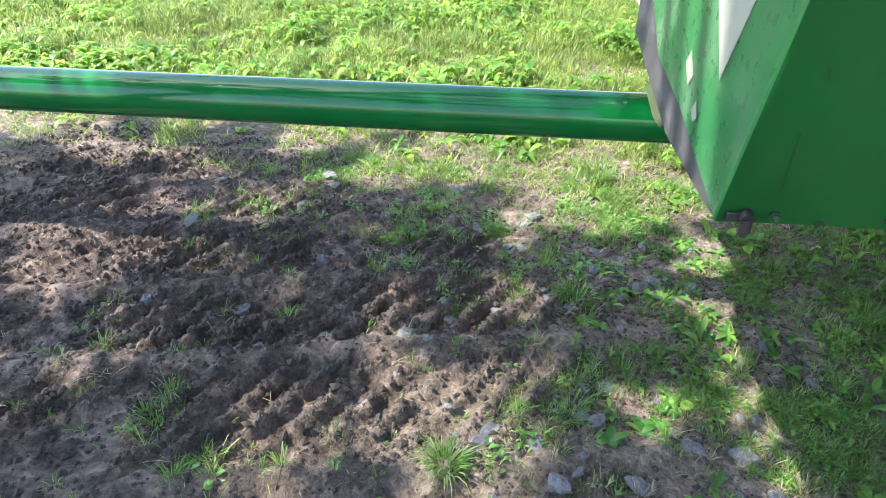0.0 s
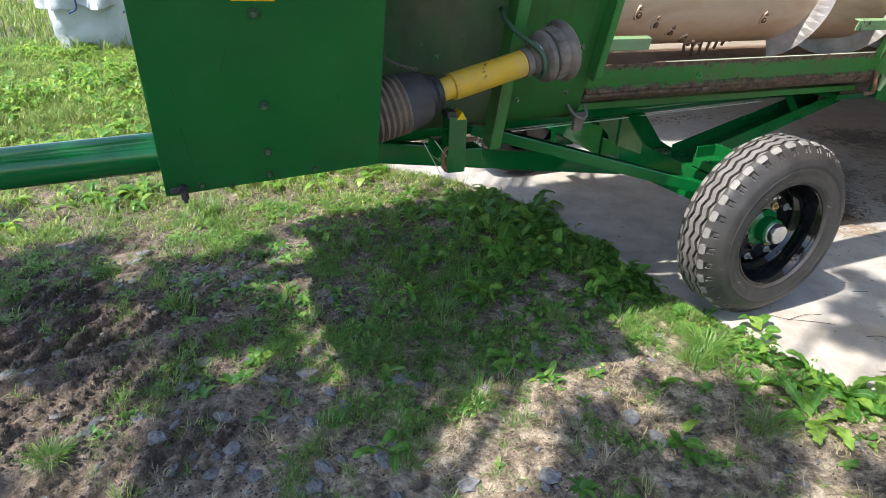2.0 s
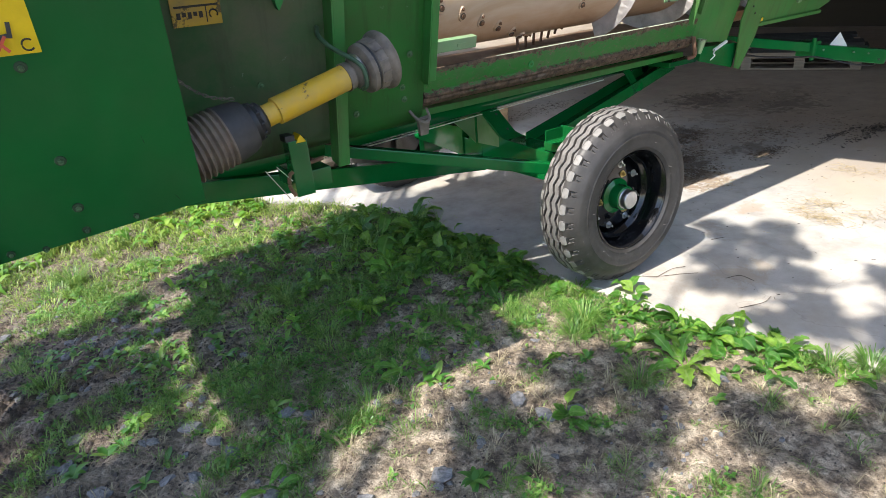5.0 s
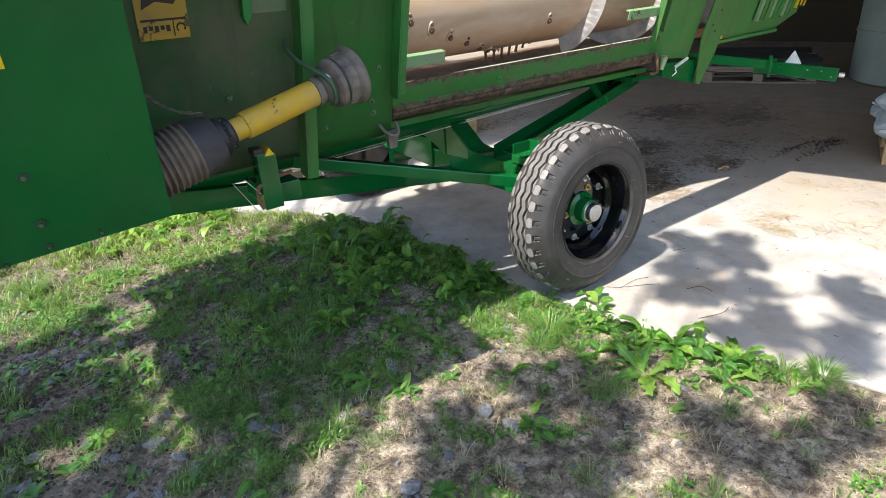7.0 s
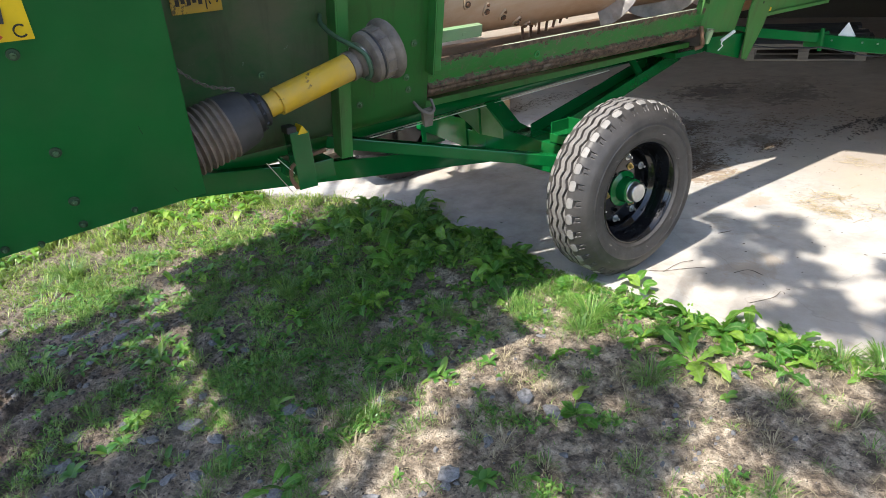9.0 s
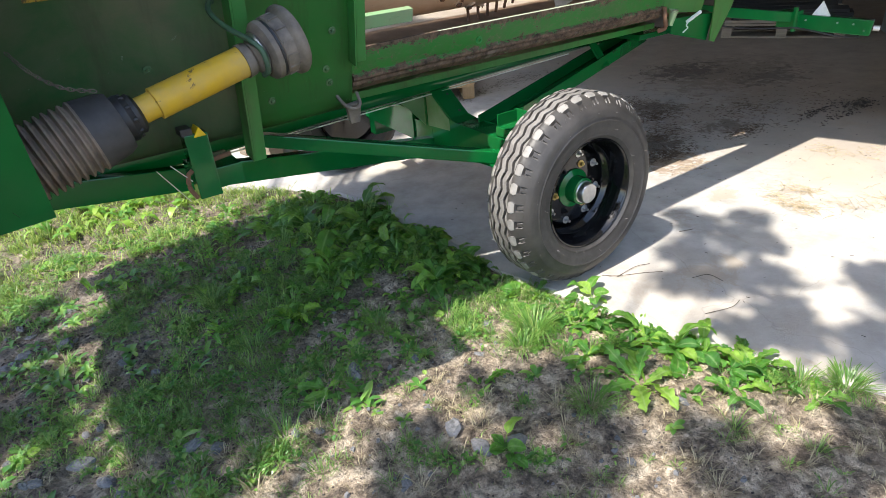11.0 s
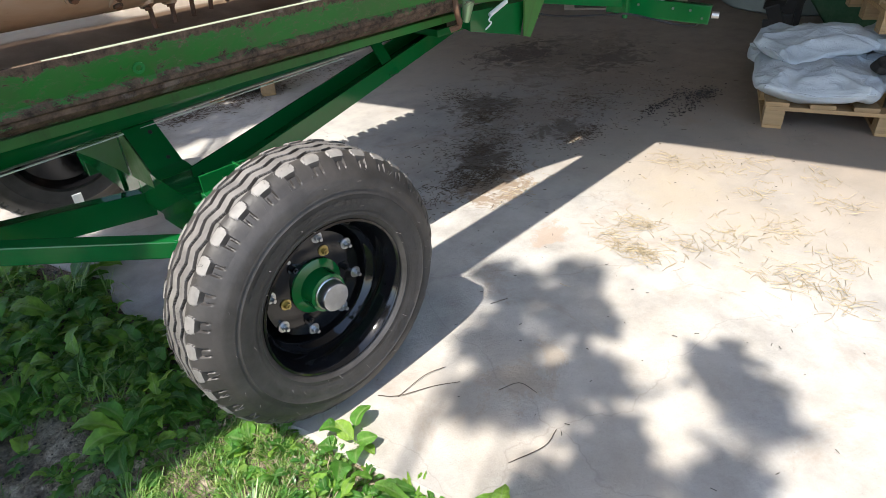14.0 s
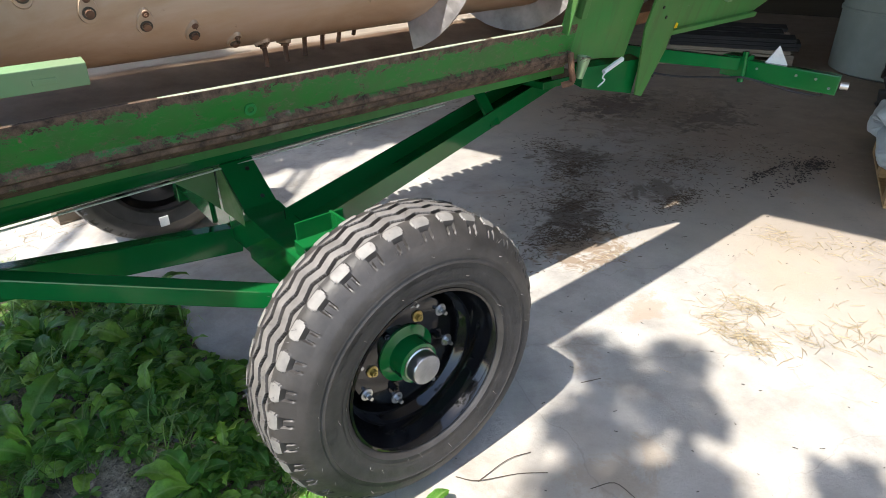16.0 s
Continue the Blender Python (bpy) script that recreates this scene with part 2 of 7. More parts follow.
# The boards' near black also holds the gloom deep in the shed.
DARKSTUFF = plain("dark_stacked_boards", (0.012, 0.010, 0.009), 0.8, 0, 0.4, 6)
MACHGREEN = paint("dark_green_machine_paint", (0.008, 0.05, 0.014), 0.6, 0.0, 0.2)
TEAL = plain("teal_plastic", (0.02, 0.12, 0.09), 0.5)
BLUE = plain("blue_strap_fabric", (0.03, 0.07, 0.22), 0.7)
WHITE = plain("white_reflector_plastic", (0.75, 0.75, 0.75), 0.35)
# Cream for the torn decal and for the strip painting a lit gap.
DECAL_LITGAP = plain("cream_decal_and_lit_gap", (0.74, 0.73, 0.62), 0.4, 0, 0.1, 6)
OLIVE = grimy("dusty_olive_green_paint", (0.030, 0.20, 0.038), 0.42, (0.17, 0.16, 0.075), -0.01, 0.45)
# Paler than the header green: sun glare on the side is in the colour.
GLAREGREEN = paint("sun_glare_green_paint", (0.075, 0.36, 0.13), 0.3, 0.0, 0.6, dust_col=(0.55, 0.60, 0.50))
# Paler than the trailer green: light bounced off the slab is painted in.
PALEPLATE = paint("bounce_lit_plate", (0.10, 0.19, 0.06), 0.6, 0.08, 0.5)
GREYRUBBER = plain("grey_rubber_skirt", (0.13, 0.125, 0.13), 0.7, 0, 0.25, 10)


def soil_material():
    m, nt, b = mat_base("damp_stony_soil", 0.9)
    v = coords(nt)
    big = noise_tex(nt, v, 0.9, 7, 0.6)
    mid = noise_tex(nt, v, 7, 8, 0.65)
    fine = noise_tex(nt, v, 60, 6, 0.7)
    c = ramp(nt, mid, [(0.34, (0.058, 0.042, 0.031)), (0.46, (0.25, 0.193, 0.142)), (0.55, (0.38, 0.30, 0.225)), (0.66, (0.54, 0.45, 0.355))])
    c = mixc(nt, ramp(nt, big, [(0.4, 0.0), (0.65, 0.55)]), c, (0.235, 0.19, 0.15))
    c = mixc(nt, ramp(nt, fine, [(0.35, 0.55), (0.6, 0.0)]), c, (0.045, 0.034, 0.027))
    c = mixc(nt, ramp(nt, fine, [(0.64, 0.0), (0.72, 0.7)]), c, (0.36, 0.32, 0.28))
    c = mixc(nt, ramp(nt, noise_tex(nt, v, 24, 7, 0.7, 0.5), [(0.36, 0.7), (0.47, 0.0)]), c, (0.05, 0.037, 0.03))
    c = mixc(nt, ramp(nt, noise_tex(nt, v, 3.3, 9, 0.7), [(0.5, 0.0), (0.66, 0.5)]), c, (0.10, 0.115, 0.045))
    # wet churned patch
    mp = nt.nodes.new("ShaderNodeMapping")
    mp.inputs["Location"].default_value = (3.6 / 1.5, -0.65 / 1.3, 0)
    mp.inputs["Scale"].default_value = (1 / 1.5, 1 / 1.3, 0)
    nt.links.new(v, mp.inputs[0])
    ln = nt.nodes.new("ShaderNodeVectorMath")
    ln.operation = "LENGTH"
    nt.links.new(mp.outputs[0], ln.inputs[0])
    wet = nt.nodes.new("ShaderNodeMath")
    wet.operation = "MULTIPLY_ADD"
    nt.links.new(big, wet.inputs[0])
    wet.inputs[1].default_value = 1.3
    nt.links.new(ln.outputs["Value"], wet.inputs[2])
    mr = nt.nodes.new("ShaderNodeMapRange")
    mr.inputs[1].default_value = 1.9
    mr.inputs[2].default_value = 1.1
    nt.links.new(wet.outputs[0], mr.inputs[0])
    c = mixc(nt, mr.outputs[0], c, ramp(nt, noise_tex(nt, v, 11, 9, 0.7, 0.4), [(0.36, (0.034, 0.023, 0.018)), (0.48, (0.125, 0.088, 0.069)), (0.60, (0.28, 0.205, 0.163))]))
    # dry trodden earth in the yard, paler than the mud
    sp_ = nt.nodes.new("ShaderNodeSeparateXYZ")
    nt.links.new(v, sp_.inputs[0])
    dx = nt.nodes.new("ShaderNodeMath")
    dx.operation = "MULTIPLY_ADD"
    nt.links.new(sp_.outputs[0], dx.inputs[0])
    dx.inputs[1].default_value = -0.5
    nt.links.new(sp_.outputs[1], dx.inputs[2])
    dy = nt.nodes.new("ShaderNodeMath")
    dy.operation = "MULTIPLY_ADD"
    nt.links.new(big, dy.inputs[0])
    dy.inputs[1].default_value = 1.1
    nt.links.new(dx.outputs[0], dy.inputs[2])
    dr = nt.nodes.new("ShaderNodeMapRange")
    dr.inputs[1].default_value = 1.65
    dr.inputs[2].default_value = 1.15
    dr.inputs[4].default_value = 0.85
    nt.links.new(dy.outputs[0], dr.inputs[0])
    c = mixc(nt, dr.outputs[0], c, ramp(nt, noise_tex(nt, v, 13, 9, 0.72, 0.3), [(0.38, (0.066, 0.048, 0.034)), (0.48, (0.29, 0.225, 0.16)), (0.60, (0.58, 0.48, 0.36))]))
    c = mixc(nt, ramp(nt, noise_tex(nt, v, 34, 7, 0.7, 0.5), [(0.36, 0.75), (0.46, 0.0)]), c, (0.055, 0.042, 0.034))
    nt.links.new(c, b.inputs["Base Color"])
    nt.links.new(ramp(nt, mid, [(0.3, 0.6), (0.6, 0.95)]), b.inputs["Roughness"])
    clod = noise_tex(nt, v, 26, 6, 0.7, 0.4)
    warp = nt.nodes.new("ShaderNodeVectorMath")
    warp.operation = "MULTIPLY_ADD"
    wc = nt.nodes.new("ShaderNodeTexNoise")
    wc.inputs["Scale"].default_value = 30
    wc.inputs["Detail"].default_value = 4
    nt.links.new(v, wc.inputs["Vector"])
    nt.links.new(wc.outputs["Color"], warp.inputs[0])
    warp.inputs[1].default_value = (0.05, 0.05, 0.05)
    nt.links.new(v, warp.inputs[2])
    flakes = []
    for sc_, lo_, hi_ in ((34, 0.72, 1.2), (85, 0.75, 1.2)):
        vo = nt.nodes.new("ShaderNodeTexVoronoi")
        vo.inputs["Scale"].default_value = sc_
        nt.links.new(warp.outputs[0], vo.inputs["Vector"])
        tone = nt.nodes.new("ShaderNodeMapRange")
        tone.inputs[3].default_value = lo_
        tone.inputs[4].default_value = hi_
        sx_ = nt.nodes.new("ShaderNodeSeparateColor")
        nt.links.new(vo.outputs["Color"], sx_.inputs[0])
        nt.links.new(sx_.outputs[0], tone.inputs[0])
        c = mixc(nt, 1.0, c, tone.outputs[0], "MULTIPLY")
        flakes.append(vo.outputs["Distance"])
    nt.links.new(c, b.inputs["Base Color"])
    clod = mixc(nt, 0.5, clod, mixc(nt, 0.4, ramp(nt, flakes[0], [(0.1, 1.0), (0.6, 0.0)]), ramp(nt, flakes[1], [(0.1, 1.0), (0.6, 0.0)])))
    h = mixc(nt, 0.45, mixc(nt, 0.5, mid, clod), fine)
    bump(nt, b, h, 1.0, 0.045)
    return m


def concrete_material():
    m, nt, b = mat_base("dusty_pale_concrete", 0.85)
    v = coords(nt)
    big = noise_tex(nt, v, 0.8, 7, 0.62, 0.3)
    mid = noise_tex(nt, v, 4.5, 8, 0.65)
    fine = noise_tex(nt, v, 70, 5, 0.7)
    c = ramp(nt, mid, [(0.3, (0.27, 0.253, 0.233)), (0.55, (0.415, 0.396, 0.370)), (0.75, (0.51, 0.49, 0.466))])
    c = mixc(nt, ramp(nt, big, [(0.46, 0.0), (0.68, 0.55)]), c, (0.42, 0.35, 0.27))
    c = mixc(nt, ramp(nt, noise_tex(nt, v, 2.1, 9, 0.7, 0.5), [(0.58, 0.0), (0.72, 0.75)]), c, (0.27, 0.205, 0.15))
    c = mixc(nt, ramp(nt, fine, [(0.64, 0.0), (0.76, 0.5)]), c, (0.25, 0.22, 0.19))
    # deep in the shed the slab is covered with earth and chaff
    sx = nt.nodes.new("ShaderNodeSeparateXYZ")
    nt.links.new(v, sx.inputs[0])
    add = nt.nodes.new("ShaderNodeMath")
    add.operation = "MULTIPLY_ADD"
    nt.links.new(mid, add.inputs[0])
    add.inputs[1].default_value = 1.6
    nt.links.new(sx.outputs[0], add.inputs[2])
    dirt = nt.nodes.new("ShaderNodeMapRange")
    dirt.inputs[1].default_value = 2.1
    dirt.inputs[2].default_value = 3.9
    nt.links.new(add.outputs[0], dirt.inputs[0])
    c = mixc(nt, dirt.outputs[0], c, mixc(nt, mid, (0.13, 0.096, 0.070), (0.34, 0.265, 0.20)))
    # trodden chaff and straw dust where straw lies
    rag = noise_tex(nt, v, 8.5, 10, 0.75, 0.6)
    for px, py, rx, ry, col, amt in ((2.2, 0.85, 1.0, 0.5, (0.22, 0.165, 0.12), 0.5), (3.0, 0.8, 0.9, 0.4, (0.22, 0.165, 0.12), 0.5), (3.4, 1.4, 1.3, 0.8, (0.15, 0.11, 0.078), 0.65), (1.75, -0.3, 0.55, 0.3, (0.38, 0.325, 0.25), 0.35),
                                     (1.5, -0.75, 0.5, 0.3, (0.38, 0.325, 0.25), 0.3), (1.3, 0.42, 0.45, 0.22, (0.22, 0.155, 0.10), 0.85), (1.1, -0.05, 0.2, 0.1, (0.36, 0.26, 0.19), 0.6), (0.4, -0.45, 0.3, 0.15, (0.36, 0.29, 0.22), 0.6),
                                     (3.25, 1.75, 0.7, 0.45, (0.075, 0.053, 0.038), 0.8), (3.5, 1.05, 0.6, 0.35, (0.09, 0.064, 0.046), 0.7), (2.15, 1.2, 0.4, 0.3, (0.085, 0.06, 0.043), 0.7), (2.1, 0.56, 0.35, 0.2, (0.09, 0.066, 0.048), 0.65), (1.5, 0.66, 0.35, 0.22, (0.075, 0.053, 0.038), 0.75)):
        mp = nt.nodes.new("ShaderNodeMapping")
        mp.inputs["Location"].default_value = (-px / rx, -py / ry, 0)
        mp.inputs["Scale"].default_value = (1 / rx, 1 / ry, 0)
        nt.links.new(v, mp.inputs[0])
        ln = nt.nodes.new("ShaderNodeVectorMath")
        ln.operation = "LENGTH"
        nt.links.new(mp.outputs[0], ln.inputs[0])
        sm = nt.nodes.new("ShaderNodeMath")
        sm.operation = "MULTIPLY_ADD"
        nt.links.new(rag, sm.inputs[0])
        sm.inputs[1].default_value = 3.2
        nt.links.new(ln.outputs["Value"], sm.inputs[2])
        rg = nt.nodes.new("ShaderNodeMapRange")
        rg.inputs[1].default_value = 2.2
        rg.inputs[2].default_value = 1.95
        rg.inputs[4].default_value = amt
        nt.links.new(sm.outputs[0], rg.inputs[0])
        c = mixc(nt, rg.outputs[0], c, col)
    nt.links.new(c, b.inputs["Base Color"])
    wv = nt.nodes.new("ShaderNodeTexNoise")
    wv.inputs["Scale"].default_value = 3.0
    wv.inputs["Detail"].default_value = 6
    nt.links.new(v, wv.inputs["Vector"])
    wm = nt.nodes.new("ShaderNodeVectorMath")
    wm.operation = "MULTIPLY_ADD"
    nt.links.new(wv.outputs["Color"], wm.inputs[0])
    wm.inputs[1].default_value = (0.5, 0.5, 0.0)
    nt.links.new(v, wm.inputs[2])
    ck = nt.nodes.new("ShaderNodeTexVoronoi")
    ck.feature = "DISTANCE_TO_EDGE"
    ck.inputs["Scale"].default_value = 1.1
    nt.links.new(wm.outputs[0], ck.inputs["Vector"])
    crack = ramp(nt, ck.outputs["Distance"], [(0.0, 0.28), (0.004, 0.0)])
    c = mixc(nt, crack, c, (0.16, 0.145, 0.13))
    scuff = ramp(nt, noise_tex(nt, v, 17, 10, 0.72, 0.6), [(0.60, 0.0), (0.66, 0.35)])
    c = mixc(nt, scuff, c, (0.33, 0.29, 0.25))
    c = mixc(nt, ramp(nt, noise_tex(nt, v, 150, 3, 0.6), [(0.66, 0.0), (0.74, 0.6)]), c, (0.17, 0.15, 0.13))
    nt.links.new(c, b.inputs["Base Color"])
    h = mixc(nt, 0.4, mid, fine)
    bump(nt, b, h, 0.5, 0.012)
    return m


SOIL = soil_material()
CONCRETE = concrete_material()


def leaf_material(name, a, bcol, trans=0.35, single=False, rough=0.45, mid=None):
    """Leaf green between three tones, thin enough to let sun through."""
    m, nt, b = mat_base(name, rough)
    if single:
        rv = nt.nodes.new("ShaderNodeObjectInfo").outputs["Random"]
    else:
        rv = nt.nodes.new("ShaderNodeNewGeometry").outputs["Random Per Island"]
    mid = mid or tuple((x + y) / 2 for x, y in zip(a, bcol))
    c = ramp(nt, rv, [(0.0, a), (0.55, mid), (1.0, bcol)])
    v = coords(nt)
    c = mixc(nt, ramp(nt, noise_tex(nt, v, 6.0 if single else 1.7, 5), [(0.35, 0.0), (0.68, 0.6)]), c, tuple(x * 0.6 for x in a))
    if single:
        rib = nt.nodes.new("ShaderNodeAttribute")
        rib.attribute_name = "rib"
        c = mixc(nt, ramp(nt, rib.outputs["Fac"], [(0.78, 0.0), (0.96, 0.55)]), c, (0.34, 0.46, 0.17))
    nt.links.new(c, b.inputs["Base Color"])
    t = nt.nodes.new("ShaderNodeBsdfTranslucent")
    nt.links.new(mixc(nt, 0.4, c, tuple(min(1.0, 1.25 * x) for x in bcol)), t.inputs["Color"])
    if single:
        bump(nt, b, noise_tex(nt, v, 14, 5, 0.6), 0.5, 0.02)
    mx = nt.nodes.new("ShaderNodeMixShader")
    mx.inputs[0].default_value = trans
    nt.links.new(b.outputs[0], mx.inputs[1])
    nt.links.new(t.outputs[0], mx.inputs[2])
    nt.links.new(mx.outputs[0], nt.nodes["Material Output"].inputs["Surface"])
    return m


LEAF = leaf_material("weed_leaf", (0.035, 0.15, 0.026), (0.36, 0.57, 0.08), 0.48, True, 0.28, (0.125, 0.35, 0.05))
GRASS = leaf_material("grass_blade", (0.050, 0.165, 0.028), (0.40, 0.50, 0.15), 0.42, False, 0.38, (0.165, 0.33, 0.062))
DRYGRASS = leaf_material("dry_grass_blade", (0.20, 0.16, 0.09), (0.56, 0.49, 0.31), 0.2, False, 0.6)
LAWN = leaf_material("sunny_meadow_blade", (0.055, 0.15, 0.02), (0.56, 0.60, 0.20), 0.45, False, 0.42, (0.22, 0.36, 0.055))
CLOVER = leaf_material("small_leaf", (0.045, 0.165, 0.034), (0.33, 0.48, 0.11), 0.40, False, 0.32, (0.14, 0.33, 0.06))
HERB = leaf_material("meadow_herb_leaf", (0.06, 0.20, 0.025), (0.46, 0.60, 0.10), 0.45, False, 0.38, (0.20, 0.42, 0.05))
TREELEAF = leaf_material("tree_leaf", (0.04, 0.09, 0.02), (0.08, 0.15, 0.03), 0.25)
BARK = plain("grey_brown_bark", (0.13, 0.10, 0.075), 0.9, 0, 0.35, 14, 0.6, 0.02)
STONE = plain("grey_field_stone", (0.15, 0.147, 0.15), 0.85, 0, 0.4, 3.0, 0.5)
CRUMB = plain("dark_damp_crumbs", (0.042, 0.031, 0.026), 0.8, 0, 0.5, 9)
MANURE = plain("dark_earth_crumbs", (0.04, 0.03, 0.024), 0.9, 0, 0.4, 30)


# ---------------------------------------------------------------- mesh helpers
def thing(name, label, category, m=None, group="", kind=""):
    e = new(name)
    e.empty_display_size = 0.1
    if m is not None:
        e.matrix_world = m
    return tagged(e, label, category, group, kind)


def part(name, bm, material, parent=None, label="", smooth=False):
    me = bpy.data.meshes.new(name)
    bmesh.ops.recalc_face_normals(bm, faces=bm.faces)
    if smooth:
        for f in bm.faces:
            f.smooth = True
    bm.to_mesh(me)
    bm.free()
    me.materials.append(material)
    if smooth:
        me.set_sharp_from_angle(angle=radians(38))
    ob = new(name, me)
    if parent is not None:
        ob.parent = parent
    if label:
        ob["label"] = label
    return ob


def raw(name, verts, faces, material, parent=None, smooth=False):
    me = bpy.data.meshes.new(name)
    me.from_pydata(verts, [], faces)
    me.materials.append(material)
    if smooth:
        me.shade_smooth()
    ob = new(name, me)
    if parent is not None:
        ob.parent = parent
    return ob


def box(bm, lo, hi, bev=0.0, m=None):
    r = bmesh.ops.create_cube(bm, size=1.0)
    vs = r["verts"]
    lo, hi = Vector(lo), Vector(hi)
    for v in vs:
        v.co = Vector([(lo[i] + hi[i]) / 2 + v.co[i] * (hi[i] - lo[i]) for i in range(3)])
    if bev > 0:
        es = list({e for v in vs for e in v.link_edges})
        g = bmesh.ops.bevel(bm, geom=es, offset=bev, segments=2, affect="EDGES", profile=0.6)
        vs = list({v for f in g["faces"] for v in f.verts} | {v for v in vs if v.is_valid})
    if m is not None:
        for v in vs:
            v.co = m @ v.co
    return vs


def beam(bm, p, q, w, h, bev=0.004, up=(0, 0, 1)):
    """A square bar from p to q, w wide, h high."""
    p, q = Vector(p), Vector(q)
    x = (q - p).normalized()
    y = Vector(up).cross(x).normalized()
    z = x.cross(y)
    m = Matrix(((x.x, y.x, z.x, p.x), (x.y, y.y, z.y, p.y), (x.z, y.z, z.z, p.z), (0, 0, 0, 1)))
    return box(bm, (0, -w / 2, -h / 2), ((q - p).length, w / 2, h / 2), bev, m)


def frame_to(p, q):
    z = (Vector(q) - Vector(p)).normalized()
    return Matrix.Translation(p) @ z.to_track_quat("Z", "Y").to_matrix().to_4x4()


def cyl(bm, p, q, r, seg=24, r2=None):
    h = (Vector(q) - Vector(p)).length
    m = frame_to(p, q) @ Matrix.Translation((0, 0, h / 2))
    return bmesh.ops.create_cone(bm, cap_ends=True, cap_tris=False, segments=seg, radius1=r, radius2=r if r2 is None else r2, depth=h, matrix=m)["verts"]


def lathe(bm, prof, seg=48, m=None, closed=False, wobble=None):
    """prof: (radius, height) pairs turned round z."""
    rings = []
    for r, z in prof:
        rings.append([bm.verts.new((r * math.cos(2 * math.pi * i / seg), r * math.sin(2 * math.pi * i / seg), z)) for i in range(seg)])
    n = len(rings)
    for k in range(n if closed else n - 1):
        a, b = rings[k], rings[(k + 1) % n]
        for i in range(seg):
            j = (i + 1) % seg
            bm.faces.new((a[i], a[j], b[j], b[i]))
    vs = [v for r in rings for v in r]
    if m is not None:
        for v in vs:
            v.co = m @ v.co
    return rings


def cap(bm, ring):
    bm.faces.new(ring)


def tube(bm, pts, r, seg=10):
    pts = [Vector(p) for p in pts]
    rings = []
    for i, p in enumerate(pts):
        d = (pts[min(i + 1, len(pts) - 1)] - pts[max(i - 1, 0)]).normalized()
        q = d.to_track_quat("Z", "Y")
        rr = r[i] if isinstance(r, (list, tuple)) else r
        rings.append([bm.verts.new(p + q @ Vector((rr * math.cos(2 * math.pi * k / seg), rr * math.sin(2 * math.pi * k / seg), 0))) for k in range(seg)])
    for a, b in zip(rings, rings[1:]):
        for k in range(seg):
            j = (k + 1) % seg
            bm.faces.new((a[k], a[j], b[j], b[k]))
    bm.faces.new(rings[0])
    bm.faces.new(rings[-1])


def smooth_path(pts, n=6):
    """Catmull-Rom points through pts."""
    P = [Vector(p) for p in pts]
    P = [P[0] * 2 - P[1]] + P + [P[-1] * 2 - P[-2]]
    out = []
    for i in range(1, len(P) - 2):
        a, b, c, d = P[i - 1:i + 3]
        for k in range(n):
            t = k / n
            out.append(0.5 * ((2 * b) + (c - a) * t + (2 * a - 5 * b + 4 * c - d) * t * t + (3 * b - a - 3 * c + d) * t ** 3))
    out.append(P[-2])
    return out


def prism(bm, poly, depth, m=None, bev=0.0):
    """A flat outline in x, z, thickened along y from 0 to depth."""
    a = [bm.verts.new((x, 0, z)) for x, z in poly]
    b = [bm.verts.new((x, depth, z)) for x, z in poly]
    n = len(poly)
    fs = [bm.faces.new(a), bm.faces.new(b[::-1])]
    for i in range(n):
        j = (i + 1) % n
        fs.append(bm.faces.new((a[i], b[i], b[j], a[j])))
    vs = a + b
    if bev > 0:
        es = list({e for f in fs for e in f.edges})
        g = bmesh.ops.bevel(bm, geom=es, offset=bev, segments=1, affect="EDGES")
        vs = list({v for f in g["faces"] for v in f.verts} | {v for v in vs if v.is_valid})
    if m is not None:
        for v in vs:
            v.co = m @ v.co
    return vs


def hexbolt(bm, m, r=0.011, h=0.008, washer=True):
    if washer:
        bmesh.ops.create_cone(bm, cap_ends=True, segments=20, radius1=r * 1.75, radius2=r * 1.7, depth=0.003, matrix=m @ Matrix.Translation((0, 0, 0.0015)))
    bmesh.ops.create_cone(bm, cap_ends=True, segments=6, radius1=r, radius2=r * 0.93, depth=h, matrix=m @ Matrix.Translation((0, 0, 0.003 + h / 2)))
    bmesh.ops.create_cone(bm, cap_ends=True, segments=12, radius1=r * 0.5, radius2=r * 0.4, depth=0.004, matrix=m @ Matrix.Translation((0, 0, 0.005 + h)))


def fnoise(x, y, s, seed=0.0):
    return noise.noise(Vector((x * s + seed * 17.3, y * s - seed * 9.1, seed)))


# ---------------------------------------------------------------- ground
def edge_x(y):
    """x of the edge between earth and slab."""
    base = np.interp(y, [-4.0, -2.2, -1.55, -1.2, -0.95, -0.4, 0.1, 0.8, 1.2, 1.45, 1.75, 2.05, 2.6, 12],
                     [1.3, 0.55, 0.26, 0.17, 0.05, -0.12, -0.23, -0.27, -0.25, -0.36, -0.52, -0.82, -1.15, -1.5])
    return float(base) + 0.03 * fnoise(y, 0.3, 5, 3) + 0.015 * fnoise(y, 0.9, 17, 4)


def mud(x, y):
    """How churned the earth is."""
    d = min(math.hypot((x + 3.4) / 1.35, (y - 0.45) / 0.9), math.hypot((x + 4.5) / 1.1, (y - 1.35) / 0.55))
    return max(0.0, min(1.0, 1.5 - d + 0.5 * fnoise(x, y, 2.2, 5)))


TRACKS = ((2.22, 0.15), (1.85, 0.16), (1.42, 0.17), (1.02, 0.15), (0.60, 0.17), (0.14, 0.17), (-0.22, 0.14))


